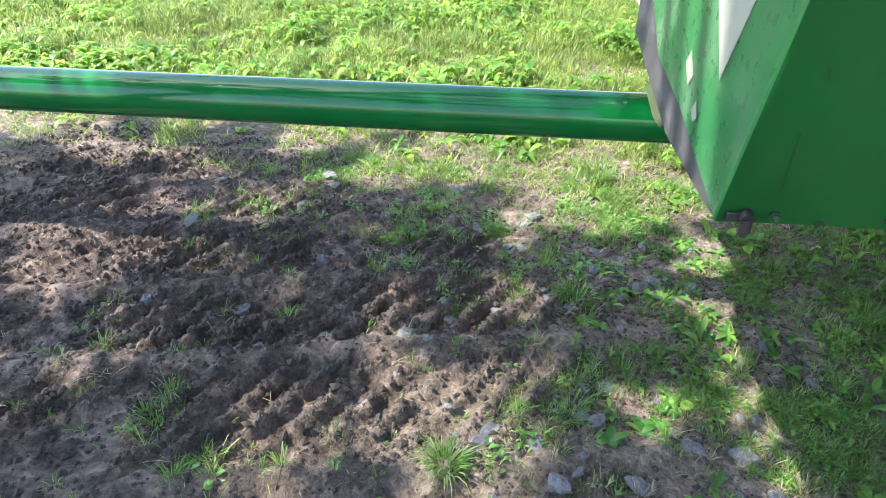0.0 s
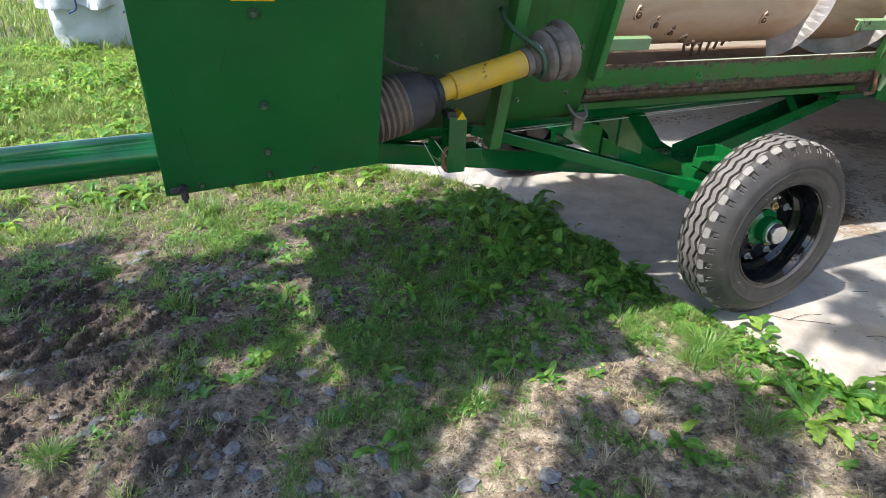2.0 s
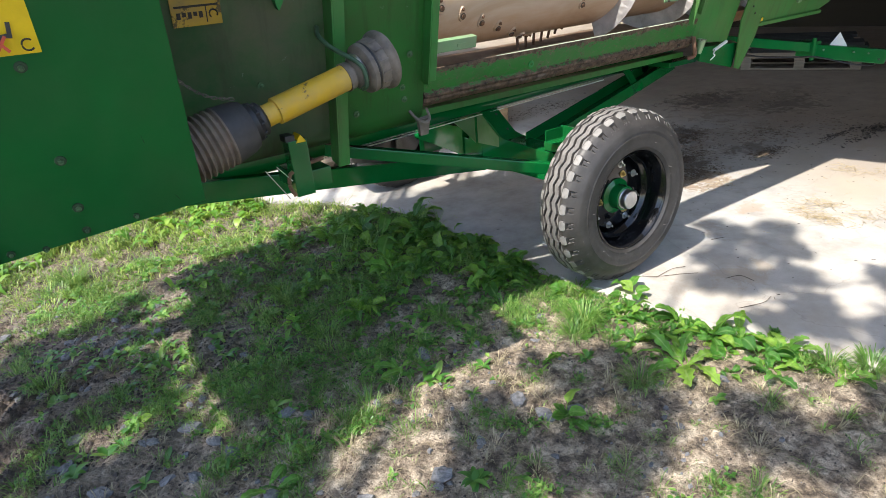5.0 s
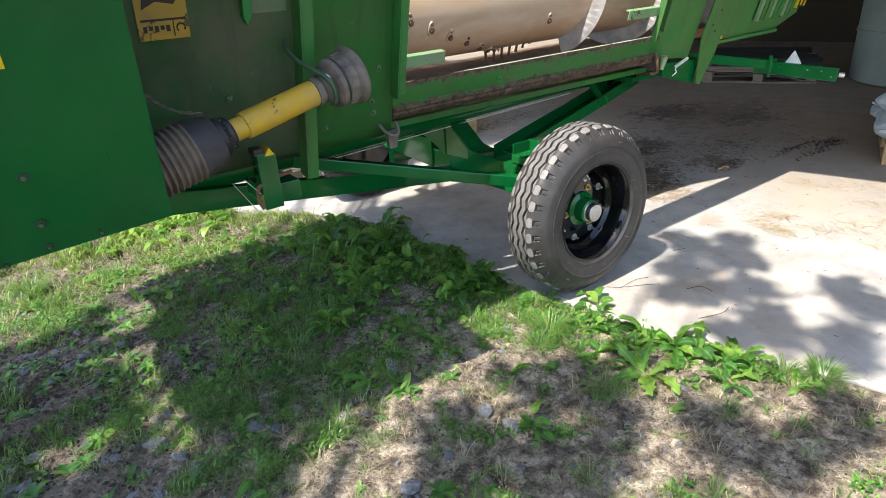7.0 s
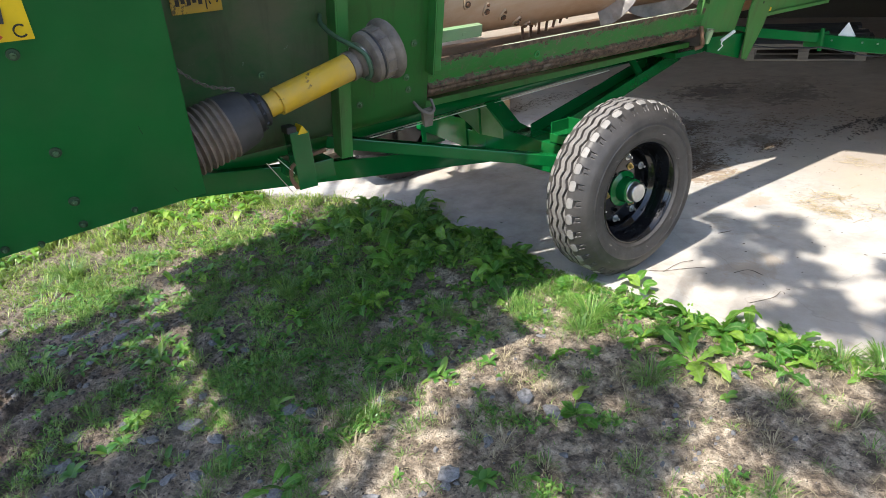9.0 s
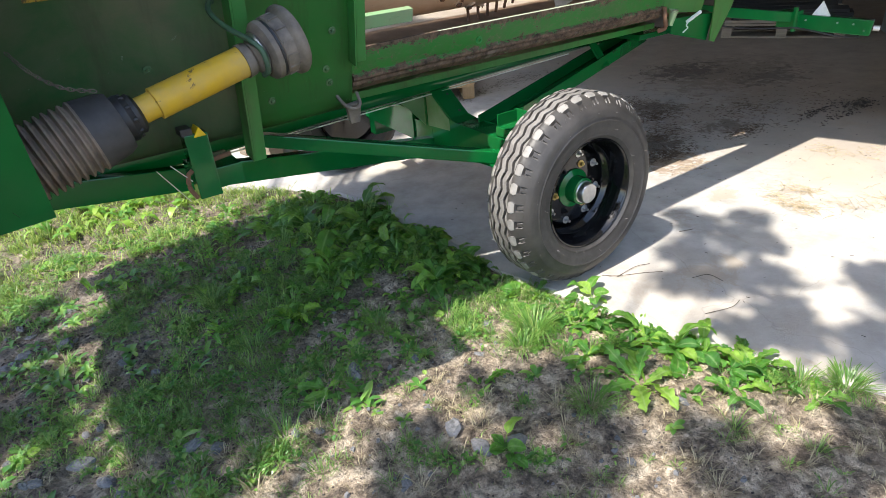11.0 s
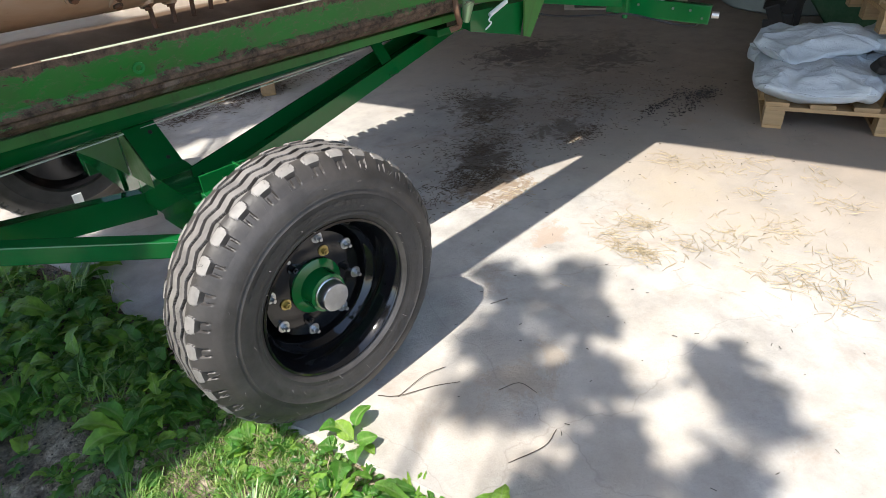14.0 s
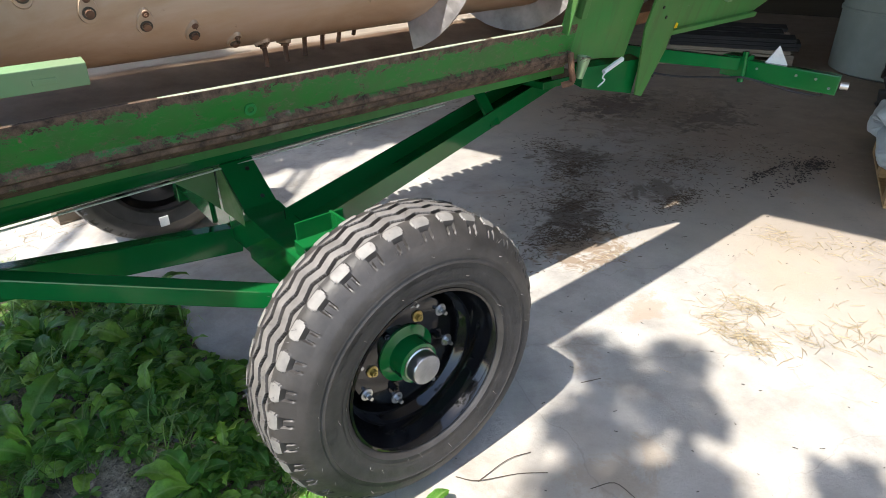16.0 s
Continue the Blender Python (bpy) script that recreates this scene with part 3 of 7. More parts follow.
def lug_print(x, y):
    """Height of the ridges pressed up between tyre lugs, and of the track they lie in."""
    bow = 0.10 * math.sin(0.9 * (x + 3.1))
    u, v = x * 0.985 + y * 0.17, y - 0.17 * x - bow
    rise = base = 0.0
    for c, wdt in TRACKS:
        t = (v - c) / wdt
        if abs(t) < 1.7:
            prof = math.exp(-t ** 4 * 0.9)
            ph = (u - 0.9 * (v - c) + 0.035 * fnoise(x, y, 4, 14) + 0.012 * fnoise(x, y, 15, 15)) / 0.12
            lug = max(0.0, 1.0 - abs((ph % 1.0) - 0.5) / 0.30)
            part_ = max(0.1, min(1.0, 0.72 + 1.4 * fnoise(x, y, 2.6, 9) + 0.5 * fnoise(x, y, 9.0, 19)))
            rise += 0.05 * prof * min(1.0, 1.6 * lug) * part_
            base += -0.020 * prof + 0.016 * math.exp(-((abs(t) - 1.3) ** 2) * 12)
    return rise, base


def ground_z(x, y):
    z = 0.018 * fnoise(x, y, 0.9, 1) + 0.012 * fnoise(x, y, 3.1, 2) + 0.006 * fnoise(x, y, 11, 3)
    k = mud(x, y)
    if k > 0:
        rise, base = lug_print(x, y)
        clods = 0.014 * max(0.0, fnoise(x, y, 13, 6)) + (0.012 + 0.25 * rise) * max(0.0, fnoise(x, y, 27, 7)) + (0.005 + 0.12 * rise) * fnoise(x, y, 46, 8)
        z += k * (base + rise + clods)
    else:
        z += 0.016 * abs(fnoise(x, y, 20, 7)) + 0.016 * max(0.0, fnoise(x, y, 42, 17))
    if x > edge_x(y) - 0.25:
        t = min(1.0, max(0.0, (x - edge_x(y) + 0.25) / 0.25))
        z = z * (1 - t) - 0.02 * t
    return z


def axis_steps(lo, hi, fine_lo, fine_hi, fine, coarse):
    out = list(np.arange(fine_lo, fine_hi + 1e-6, fine))
    s, x = fine, fine_lo
    while x > lo:
        s = min(coarse, s * 1.25)
        x -= s
        out.insert(0, x)
    s, x = fine, fine_hi
    while x < hi:
        s = min(coarse, s * 1.25)
        x += s
        out.append(x)
    return out


gx = axis_steps(-900, 900, -4.5, 0.3, 0.0105, 90)
gy = axis_steps(-900, 900, -1.35, 1.9, 0.0105, 90)
gverts = []
for yy in gy:
    for xx in gx:
        near = -12 < xx < 6 and -6 < yy < 12
        zz = ground_z(xx, yy) if near else (-0.03 if math.hypot(xx, yy) < 40 else -0.05)
        if not near and xx > 0:
            zz = -0.05
        gverts.append((xx, yy, zz))
nx = len(gx)
gfaces = [(j * nx + i, j * nx + i + 1, (j + 1) * nx + i + 1, (j + 1) * nx + i) for j in range(len(gy) - 1) for i in range(nx - 1)]
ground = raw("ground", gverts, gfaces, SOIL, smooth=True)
tagged(ground, "brown damp stony earth, churned by tyres and thinly overgrown", "ground", kind="structure")

# concrete slab with a broken edge
bm = bmesh.new()
ys = [-9 + i * 0.06 for i in range(360)]
cols = [0.0, 0.012, 0.5, 2.0, 6.0, 14.0]
grid = []
for yy in ys:
    ex = edge_x(yy)
    row = []
    for k, c in enumerate(cols):
        zz = 0.0 if k else -0.012
        row.append(bm.verts.new((ex + c if c < 2.5 else c, yy, zz)))
    low = bm.verts.new((ex, yy, -0.14))
    grid.append([low] + row)
for a, b in zip(grid, grid[1:]):
    for i in range(len(a) - 1):
        bm.faces.new((a[i], a[i + 1], b[i + 1], b[i]))
slab = part("pavement", bm, CONCRETE)
tagged(slab, "pale dusty concrete slab with straw and earth on it", "concrete slab", kind="structure")

# ---------------------------------------------------------------- shed
BARN = pose(0.165, -0.21, 0, 0, 0, 16)


def to_barn(x0, x1, y0, y1, z0, z1, name, mat, label, cat):
    b = bmesh.new()
    box(b, (x0, y0, z0), (x1, y1, z1), 0.0, BARN)
    return tagged(part(name, b, mat), label, cat, kind="structure")


# Unseen roof; its front edge draws the shadow line on the slab.
to_barn(0.0, 10.2, -7.2, 8.2, 3.5, 3.62, "ceiling", ROOF, "unseen grey sheet roof of the shed, pale to bounce light below", "roof")
to_barn(9.0, 9.2, -7.0, 8.0, -0.1, 3.5, "wall_back", BARNWALL, "boarded back wall of the shed, its gloom put into near-black colour", "wall")
to_barn(2.4, 9.0, 7.8, 8.0, -0.1, 3.5, "wall_side", BARNWALL, "boarded side wall of the shed, its gloom put into near-black colour", "wall")
to_barn(2.4, 9.0, -7.0, -6.8, -0.1, 3.5, "wall_side_2", BARNWALL, "boarded side wall of the shed, its gloom put into near-black colour", "wall")

# ---------------------------------------------------------------- combine header
O = Vector((0, 0.31, 1.0))
HM = Matrix(((1, 0, 0, O.x), (0.02, 0.970, -0.2425, O.y), (0, 0.2425, 0.970, O.z), (0, 0, 0, 1)))
HI = HM.inverted()
header = thing("combine_header", "old green combine harvester header resting on a transport trailer", "harvester header", HM)


def hpart(name, b, mat, label="", parent=None, smooth=False):
    return part(name, b, mat, parent or header, label, smooth)


def wpart(name, b, mat, label="", parent=None, smooth=False):
    """A part modelled in world places, hung under the header."""
    for v in b.verts:
        v.co = HI @ v.co
    return part(name, b, mat, parent or header, label, smooth)


# back sheets, with the rounded trough lip below
def sheet_profile(u0, u1, top, name, mat):
    b = bmesh.new()
    prof = [(0.0, top + (-0.15 - top) * k / 9) for k in range(10)] + [(0.0, -0.163), (0.0, -0.17), (0.0012, -0.18), (0.005, -0.197), (0.012, -0.215), (0.05, -0.25), (0.13, -0.275), (0.3, -0.285)]
    n = max(2, int((u1 - u0) / 0.08))
    rows = []
    for i in range(n + 1):
        u = u0 + (u1 - u0) * i / n
        rows.append([b.verts.new((u, d + 0.0025 * fnoise(u, w, 2.5, 8), w)) for d, w in prof])
    for a, c in zip(rows, rows[1:]):
        for k in range(len(prof) - 1):
            b.faces.new((a[k], c[k], c[k + 1], a[k + 1]))
    bmesh.ops.solidify(b, geom=b.faces[:], thickness=0.005)
    return hpart(name, b, mat, smooth=True)


sheet_profile(-2.22, -1.09, 0.72, "back_sheet", SHEET)["label"] = "dull dusty green sheet"
sheet_profile(-1.06, -0.70, 0.72, "back_sheet", WGREEN)

b = bmesh.new()      # channel post left of the drive
box(b, (-1.112, -0.066, -0.295), (-1.106, 0.0, 0.75), 0.002)
box(b, (-1.106, -0.066, -0.295), (-1.066, -0.060, 0.75), 0.002)
hpart("post", b, WGREEN, "bent sheet-steel post")
b = bmesh.new()
box(b, (-0.713, -0.024, -0.05), (-0.657, -0.002, 0.75), 0.003)
box(b, (-0.713, -0.024, -0.05), (-0.706, -0.05, 0.75), 0.002)
hpart("post", b, WGREEN)
# lower rail of the opening
b = bmesh.new()
prof = [(0.012, -0.05), (0.012, -0.012), (0.0, -0.010), (-0.002, -0.02), (0.0, -0.10), (-0.012, -0.108), (-0.014, -0.118), (-0.004, -0.128), (-0.006, -0.14), (0.012, -0.165), (0.05, -0.185), (0.10, -0.19), (0.10, -0.18)]
rows = []
N = 40
for i in range(N + 1):
    u = -0.70 + 1.72 * i / N
    rows.append([b.verts.new((u, d + 0.003 * fnoise(u, w, 4, 2), w + 0.003 * fnoise(u, 0, 3, 12))) for d, w in prof])
for a, c in zip(rows, rows[1:]):
    for k in range(len(prof)):
        j = (k + 1) % len(prof)
        b.faces.new((a[k], c[k], c[j], a[j]))
b.faces.new(rows[0])
b.faces.new(rows[-1])
hpart("bottom_rail", b, FLAKE, "green rail with flaking paint and rust", smooth=True)
# Pale strip carries the sun highlight along the rail's upper edge.
b = bmesh.new()
box(b, (-0.335, 0.001, -0.012), (0.95, 0.010, -0.0085), 0.001)
hpart("rail_edge", b, RAILEDGE, "rubbed upper edge, sun highlight in its pale paint")
b = bmesh.new()
lathe(b, [(0.008, 0.0), (0.015, 0.0), (0.015, 0.004), (0.008, 0.004)], 24, Matrix.Translation((-0.137, -0.001, -0.073)) @ pose(0, 0, 0, 90, 0, 0), closed=True)
hpart("washer", b, HGREEN)
# slotted brackets beside the opening
for u0, u1, w0 in ((-0.657, -0.452, 0.046), (0.70, 0.945, 0.10)):
    b = bmesh.new()
    box(b, (u0, 0.0, w0), (u1, 0.006, w0 + 0.044), 0.002)
    box(b, (u0, 0.0, w0 + 0.04), (u1, 0.03, w0 + 0.045), 0.002)
    br = hpart("slotted_bracket", b, LIGHTGREEN)
    b = bmesh.new()
    box(b, (u0 + 0.11, -0.002, w0 + 0.014), (u0 + 0.15, 0.002, w0 + 0.026), 0.001)
    hpart("slot", b, LIGHTGREEN, "", br)
# right hand panel, its fold and foot
b = bmesh.new()
prism(b, [(0.945, 0.75), (0.945, -0.125), (1.02, -0.135), (1.36, -0.178), (1.40, 0.75)], 0.006, None)
hpart("side_panel", b, OLIVE)
b = bmesh.new()
box(b, (0.945, -0.03, -0.03), (0.952, 0.0, 0.75), 0.002)
box(b, (0.985, -0.034, 0.02), (1.012, -0.004, 0.75), 0.003)
hpart("panel_fold", b, OLIVE)
b = bmesh.new()
prism(b, [(1.40, 0.75), (1.36, -0.05), (1.455, -0.33), (1.505, -0.345), (1.555, -0.16), (1.58, 0.75)], 0.008, Matrix.Translation((0, -0.05, 0)))
box(b, (1.55, -0.05, -0.16), (1.558, 0.05, 0.75), 0.002)
leg = hpart("support_leg", b, OLIVE, "folded steel leg")
b = bmesh.new()
prism(b, [(1.10, -0.17), (1.12, -0.25), (1.47, -0.34), (1.45, -0.19)], 0.05, Matrix.Translation((0, -0.02, 0)))
hpart("foot_plate", b, GREEN)
for u, w in ((1.45, 0.3), (1.47, 0.1), (1.47, -0.02), (1.53, -0.26), (1.43, 0.02)):
    b = bmesh.new()
    cyl(b, (u, -0.0505, w), (u, -0.053, w), 0.006, 12)
    hpart("bolt_hole", b, INK, "", leg)
# cup and cord at the panel foot
b = bmesh.new()
lathe(b, [(0.012, 0.0), (0.024, 0.075), (0.021, 0.075), (0.010, 0.006)], 20, Matrix.Translation((1.045, -0.05, -0.185)) @ pose(0, 0, 0, -8, 6, 0))
hpart("cup", b, LIGHTGREEN, "pale green dented cup", smooth=True)
b = bmesh.new()
tube(b, smooth_path([(1.0, -0.02, -0.1), (0.99, -0.045, -0.14), (1.01, -0.05, -0.19), (0.985, -0.03, -0.21)]), 0.011, 8)
hpart("pivot_stub", b, RUST, "rusty pivot stub", smooth=True)
b = bmesh.new()
cyl(b, (1.19, -0.045, -0.19), (1.275, -0.05, -0.15), 0.009, 12)
tube(b, smooth_path([(1.2, -0.05, -0.185), (1.17, -0.06, -0.2), (1.19, -0.06, -0.215), (1.16, -0.06, -0.235)]), 0.003, 6)
hpart("cord", b, WHITE, "knotted pale cord", smooth=True)
# far panel with brushes
b = bmesh.new()
prism(b, [(1.565, 0.75), (1.56, -0.115), (2.30, -0.10), (2.52, -0.02), (2.55, 0.75)], 0.008, None)
box(b, (1.56, -0.02, -0.12), (2.30, 0.0, -0.10), 0.002)
hpart("end_panel", b, OLIVE)
for i in range(9):
    b = bmesh.new()
    u = 1.95 + i * 0.05
    box(b, (u, -0.03, -0.02 + 0.01 * (i % 2)), (u + 0.036, -0.012, 0.75), 0.003)
    hpart("guard_strip", b, (LIGHTGREEN if i % 3 == 0 else OLIVE))
for i in range(5):
    b = bmesh.new()
    u = 2.42 + i * 0.024
    box(b, (u, -0.028, 0.02 + 0.008 * (i % 3)), (u + 0.018, -0.010, 0.75), 0.002)
    hpart("warning_stripe", b, (INK if i % 2 else STICKER))
b = bmesh.new()
box(b, (1.60, -0.024, -0.09), (1.63, -0.001, -0.07), 0.003)
hpart("yellow_tag", b, STICKER)
# bent hook under the sheet
b = bmesh.new()
tube(b, smooth_path([(-0.765, -0.005, -0.165), (-0.76, -0.05, -0.18), (-0.735, -0.075, -0.19), (-0.705, -0.06, -0.185), (-0.695, -0.02, -0.16)]), 0.006, 8)
prism(b, [(-0.75, -0.19), (-0.695, -0.185), (-0.70, -0.26), (-0.735, -0.26)], 0.02, Matrix.Translation((0, -0.05, 0)))
hpart("hook", b, GREYPLASTIC, "worn steel hook", smooth=False)
# seams, brackets and bolts on the sheet
for u, w in ((-1.35, 0.045), (-0.77, 0.065), (-0.66, 0.08), (-0.80, -0.06), (-0.79, -0.11), (-1.0, -0.13)):
    b = bmesh.new()
    hexbolt(b, Matrix.Translation((u, -0.003, w)) @ pose(0, 0, 0, 90, 0, 0), 0.0075)
    hpart("bolt", b, SHEET)
b = bmesh.new()
prism(b, [(-1.285, 0.75), (-1.285, 0.31), (-1.275, 0.285), (-1.26, 0.31), (-1.25, 0.75)], 0.03, Matrix.Translation((0, -0.036, 0)))
hpart("bracket", b, HGREEN)
b = bmesh.new()
box(b, (-1.25, -0.008, 0.31), (-1.13, -0.003, 0.75), 0.002)
hpart("patch_plate", b, SHEET)
# sticker on the sheet
b = bmesh.new()
box(b, (-1.588, -0.008, 0.262), (-1.444, -0.005, 0.46), 0.001)
st = hpart("warning_sticker", b, STICKER_OLD, "dirty yellow warning sticker")
b = bmesh.new()
box(b, (-1.578, -0.0095, 0.316), (-1.452, -0.0075, 0.322))
box(b, (-1.49, -0.0095, 0.27), (-1.487, -0.0075, 0.32))
for i in range(5):
    box(b, (-1.574 + i * 0.016, -0.0095, 0.285 + 0.006 * (i % 2)), (-1.563 + i * 0.016, -0.0075, 0.303))
tube(b, [(-1.468 + 0.012 * math.cos(a), -0.009, 0.293 + 0.012 * math.sin(a)) for a in np.linspace(-0.6, 4.0, 10)], 0.0025, 6)
prism(b, [(-1.57, 0.35), (-1.53, 0.37), (-1.48, 0.36), (-1.46, 0.39), (-1.50, 0.42), (-1.56, 0.40)], 0.002, Matrix.Translation((0, -0.0095, 0)))
hpart("pictogram", b, INK, "", st)

# trough behind the opening
b = bmesh.new()
prof = [(0.014, -0.02), (0.05, -0.075), (0.13, -0.13), (0.25, -0.175), (0.42, -0.195), (0.56, -0.205), (0.66, -0.240), (0.8, -0.275), (0.945, -0.318), (0.985, -0.330)]
rows = []
for i in range(33):
    u = -2.2 + 4.7 * i / 32
    rows.append([b.verts.new((u, d, w + 0.003 * fnoise(u, d, 5, 4))) for d, w in prof])
for a, c in zip(rows, rows[1:]):
    for k in range(len(prof) - 1):
        b.faces.new((a[k], c[k], c[k + 1], a[k + 1]))
bmesh.ops.solidify(b, geom=b.faces[:], thickness=0.006)
hpart("trough", b, TROUGH, "brown worn trough floor", smooth=True)

# auger: tube, flights, finger plates
AD, AW, AR = 0.39, 0.119, 0.2
b = bmesh.new()
seg = 64
us = np.linspace(-2.15, 2.4, 60)
rows = []
for u in us:
    rows.append([b.verts.new((u, AD + (AR + 0.002 * fnoise(u * 2, k * 0.4, 1.5, 5)) * math.cos(2 * math.pi * k / seg), AW + AR * math.sin(2 * math.pi * k / seg))) for k in range(seg)])
for a, c in zip(rows, rows[1:]):
    for k in range(seg):
        j = (k + 1) % seg
        b.faces.new((a[k], a[j], c[j], c[k]))
b.faces.new(rows[0])
b.faces.new(rows[-1])
auger = hpart("auger_tube", b, STEEL, "scraped and rusty steel auger tube", smooth=True)


def flight(u0, u1, turns, phase, sgn):
    b = bmesh.new()
    n = int(48 * turns)
    prev = None
    for i in range(n + 1):
        a = phase + sgn * 2 * math.pi * turns * i / n
        u = u0 + (u1 - u0) * i / n
        r1 = 0.285
        cur = [b.verts.new((u + o, AD + r * math.cos(a), AW + r * math.sin(a))) for r, o in ((AR - 0.005, -0.002), (r1, -0.002), (r1, 0.002), (AR - 0.005, 0.002))]
        if prev:
            for k in range(4):
                j = (k + 1) % 4
                b.faces.new((prev[k], prev[j], cur[j], cur[k]))
        else:
            b.faces.new(cur)
        prev = cur
    b.faces.new(prev)
    return hpart("auger_flight", b, FLIGHT, "scoured steel screw flight", auger, smooth=False)


flight(0.53, 2.4, 3.4, radians(238), -1)
flight(-2.15, -0.78, 2.4, radians(40), 1)
for i, (u, ang) in enumerate(((-0.28, 192), (-0.172, 204), (-0.06, 220), (0.035, 236), (0.12, 250), (-0.39, 180), (-0.50, 168), (0.33, 188))):
    a = radians(ang)
    m = Matrix.Translation((u, AD + AR * math.cos(a), AW + AR * math.sin(a))) @ Vector((0, math.cos(a), math.sin(a))).to_track_quat("Z", "Y").to_matrix().to_4x4() @ pose(0, 0, 0, 0, 0, 90)
    b = bmesh.new()
    ring = []
    for k in range(24):
        t = 2 * math.pi * k / 24
        w = 0.021 * (1 - 0.25 * math.cos(t))
        ring.append((0.033 * math.cos(t), 0.95 * w * math.sin(t)))
    lo = [b.verts.new(m @ Vector((x, y, -0.003))) for x, y in ring]
    hi = [b.verts.new(m @ Vector((x * 0.9, y * 0.9, 0.006))) for x, y in ring]
    b.faces.new(lo)
    b.faces.new(hi)
    for k in range(24):
        j = (k + 1) % 24
        b.faces.new((lo[k], lo[j], hi[j], hi[k]))
    pl = hpart("finger_plate", b, STEEL, "oval finger guide plate", auger)
    b = bmesh.new()
    hexbolt(b, m @ Matrix.Translation((0.021, 0, 0.005)), 0.0045, 0.004)
    cyl(b, m @ Vector((-0.008, 0, 0.004)), m @ Vector((-0.008, 0, 0.015)), 0.0085, 14)
    hpart("finger_tip", b, RUST, "", pl)
    b = bmesh.new()
    lathe(b, [(0.0095, 0.006), (0.0135, 0.0065), (0.0135, 0.0085), (0.0095, 0.008)], 18, m @ Matrix.Translation((-0.008, 0, 0)), True)
    hpart("finger_eye", b, GRIME, "", pl)
for i in range(7):
    a = radians(252 + 6 * i)
    u = 0.06 + 0.075 * i
    b = bmesh.new()
    c, s = math.cos(a), math.sin(a)
    cyl(b, (u, AD + 0.19 * c, AW + 0.19 * s), (u, AD + 0.265 * c, AW + 0.265 * s), 0.007, 10)
    hpart("finger", b, RUST, "", auger, smooth=True)
# cutter beam at the front edge
for i in range(60):
    u = -2.15 + i * 0.0762
    b = bmesh.new()
    prism(b, [(u - 0.034, 0.0), (u - 0.022, -0.048), (u + 0.022, -0.048), (u + 0.034, 0.0)], 0.012, Matrix.Translation((0, 0.985, -0.326)) @ pose(0, 0, 0, 90, 0, 0))
    hpart("knife_guard", b, RUST, "rusty knife guard" if i == 0 else "")

# unseen upper back beam, in two pieces, added to cast shadow stripes
for u0, u1 in ((-2.2, -1.08), (-0.38, 1.29)):
    b = bmesh.new()
    box(b, (u0, -0.232, 0.60), (u1, -0.032, 0.72), 0.006)
    hpart("shadow_beam", b, HGREEN)
# Added flange keeps sun out of the slot behind the beam.
b = bmesh.new()
box(b, (-2.2, -0.034, 0.721), (-1.07, 0.004, 0.727), 0.001)
hpart("shadow_flange", b, HGREEN)
# Added brackets; the wide one closes the lit sliver on the slab.
for u, e in ((-0.33, 0.05), (0.90, 0.38), (-1.18, 0.05), (-1.6, 0.05)):
    b = bmesh.new()
    box(b, (u, -0.03, 0.62), (u + e, 0.0, 0.718), 0.003)
    hpart("shadow_bracket", b, HGREEN)

# ---- drive cover at the end of the header
cover = part("drive_cover", bmesh.new(), HGREEN, header, "plain green sheet cover with bolts")
BL, BR = Vector((-2.225, -0.12, 0.797)), Vector((-1.69, -0.157, 0.843))
UPV = Vector((-0.02, -0.25, 1.0))
b = bmesh.new()
TL, TR = BL + UPV * 0.98, BR + UPV * 0.94
th = Vector((0, 0.004, 0))
n = 14
rows = []
for i in range(n + 1):
    row = []
    for k in range(n + 1):
        p = BL.lerp(BR, i / n).lerp(TL.lerp(TR, i / n), k / n)
        row.append(b.verts.new(p + Vector((0, 0.003 * fnoise(p.x, p.z, 3.5, 6), 0))))
    rows.append(row)
for a, c in zip(rows, rows[1:]):
    for k in range(n):
        b.faces.new((a[k], a[k + 1], c[k + 1], c[k]))
bmesh.ops.solidify(b, geom=b.faces[:], thickness=0.004)
wpart("front_sheet", b, HGREEN, "plain smooth green sheet", cover, smooth=True)
b = bmesh.new()    # left wall of the cover
poly = [BL, Vector((-2.23, 0.21, 0.873)), Vector((-2.23, 0.50, 0.905)), Vector((-2.23, 0.78, 1.05)), Vector((-2.24, 0.55, 1.78)), TL]
vs = [b.verts.new(p) for p in poly]
b.faces.new(vs)
bmesh.ops.solidify(b, geom=b.faces[:], thickness=0.004)
side = wpart("side_sheet", b, GLAREGREEN, "green side sheet with a torn decal", cover)
b = bmesh.new()
poly = [(-0.10, 0.795), (-0.036, 0.79), (0.15, 0.785), (0.306, 0.783), (0.60, 0.83), (0.88, 0.876), (0.90, 0.97), (0.80, 1.06), (0.52, 0.915), (0.21, 0.88)]
vs = [b.verts.new((-2.222, y, z)) for y, z in poly]
b.faces.new(vs)
bmesh.ops.solidify(b, geom=b.faces[:], thickness=0.006)
wpart("rubber_skirt", b, GREYRUBBER, "grey rubber skirt with a frayed edge", cover)
b = bmesh.new()
for poly in ([(0.02, 0.99), (0.20, 1.16), (0.26, 1.35), (-0.05, 1.35), (-0.07, 1.2)], [(0.19, 0.93), (0.24, 0.96), (0.22, 0.99), (0.17, 0.955)], [(0.10, 0.885), (0.13, 0.90), (0.11, 0.925), (0.085, 0.90)]):
    vs = [b.verts.new((-2.2345, y, z)) for y, z in poly]
    b.faces.new(vs)
bmesh.ops.solidify(b, geom=b.faces[:], thickness=0.0012)
wpart("decal", b, DECAL_LITGAP, "torn cream decal", side)
# Unseen top, carried back to fill out the cover's cast shadow.
b = bmesh.new()
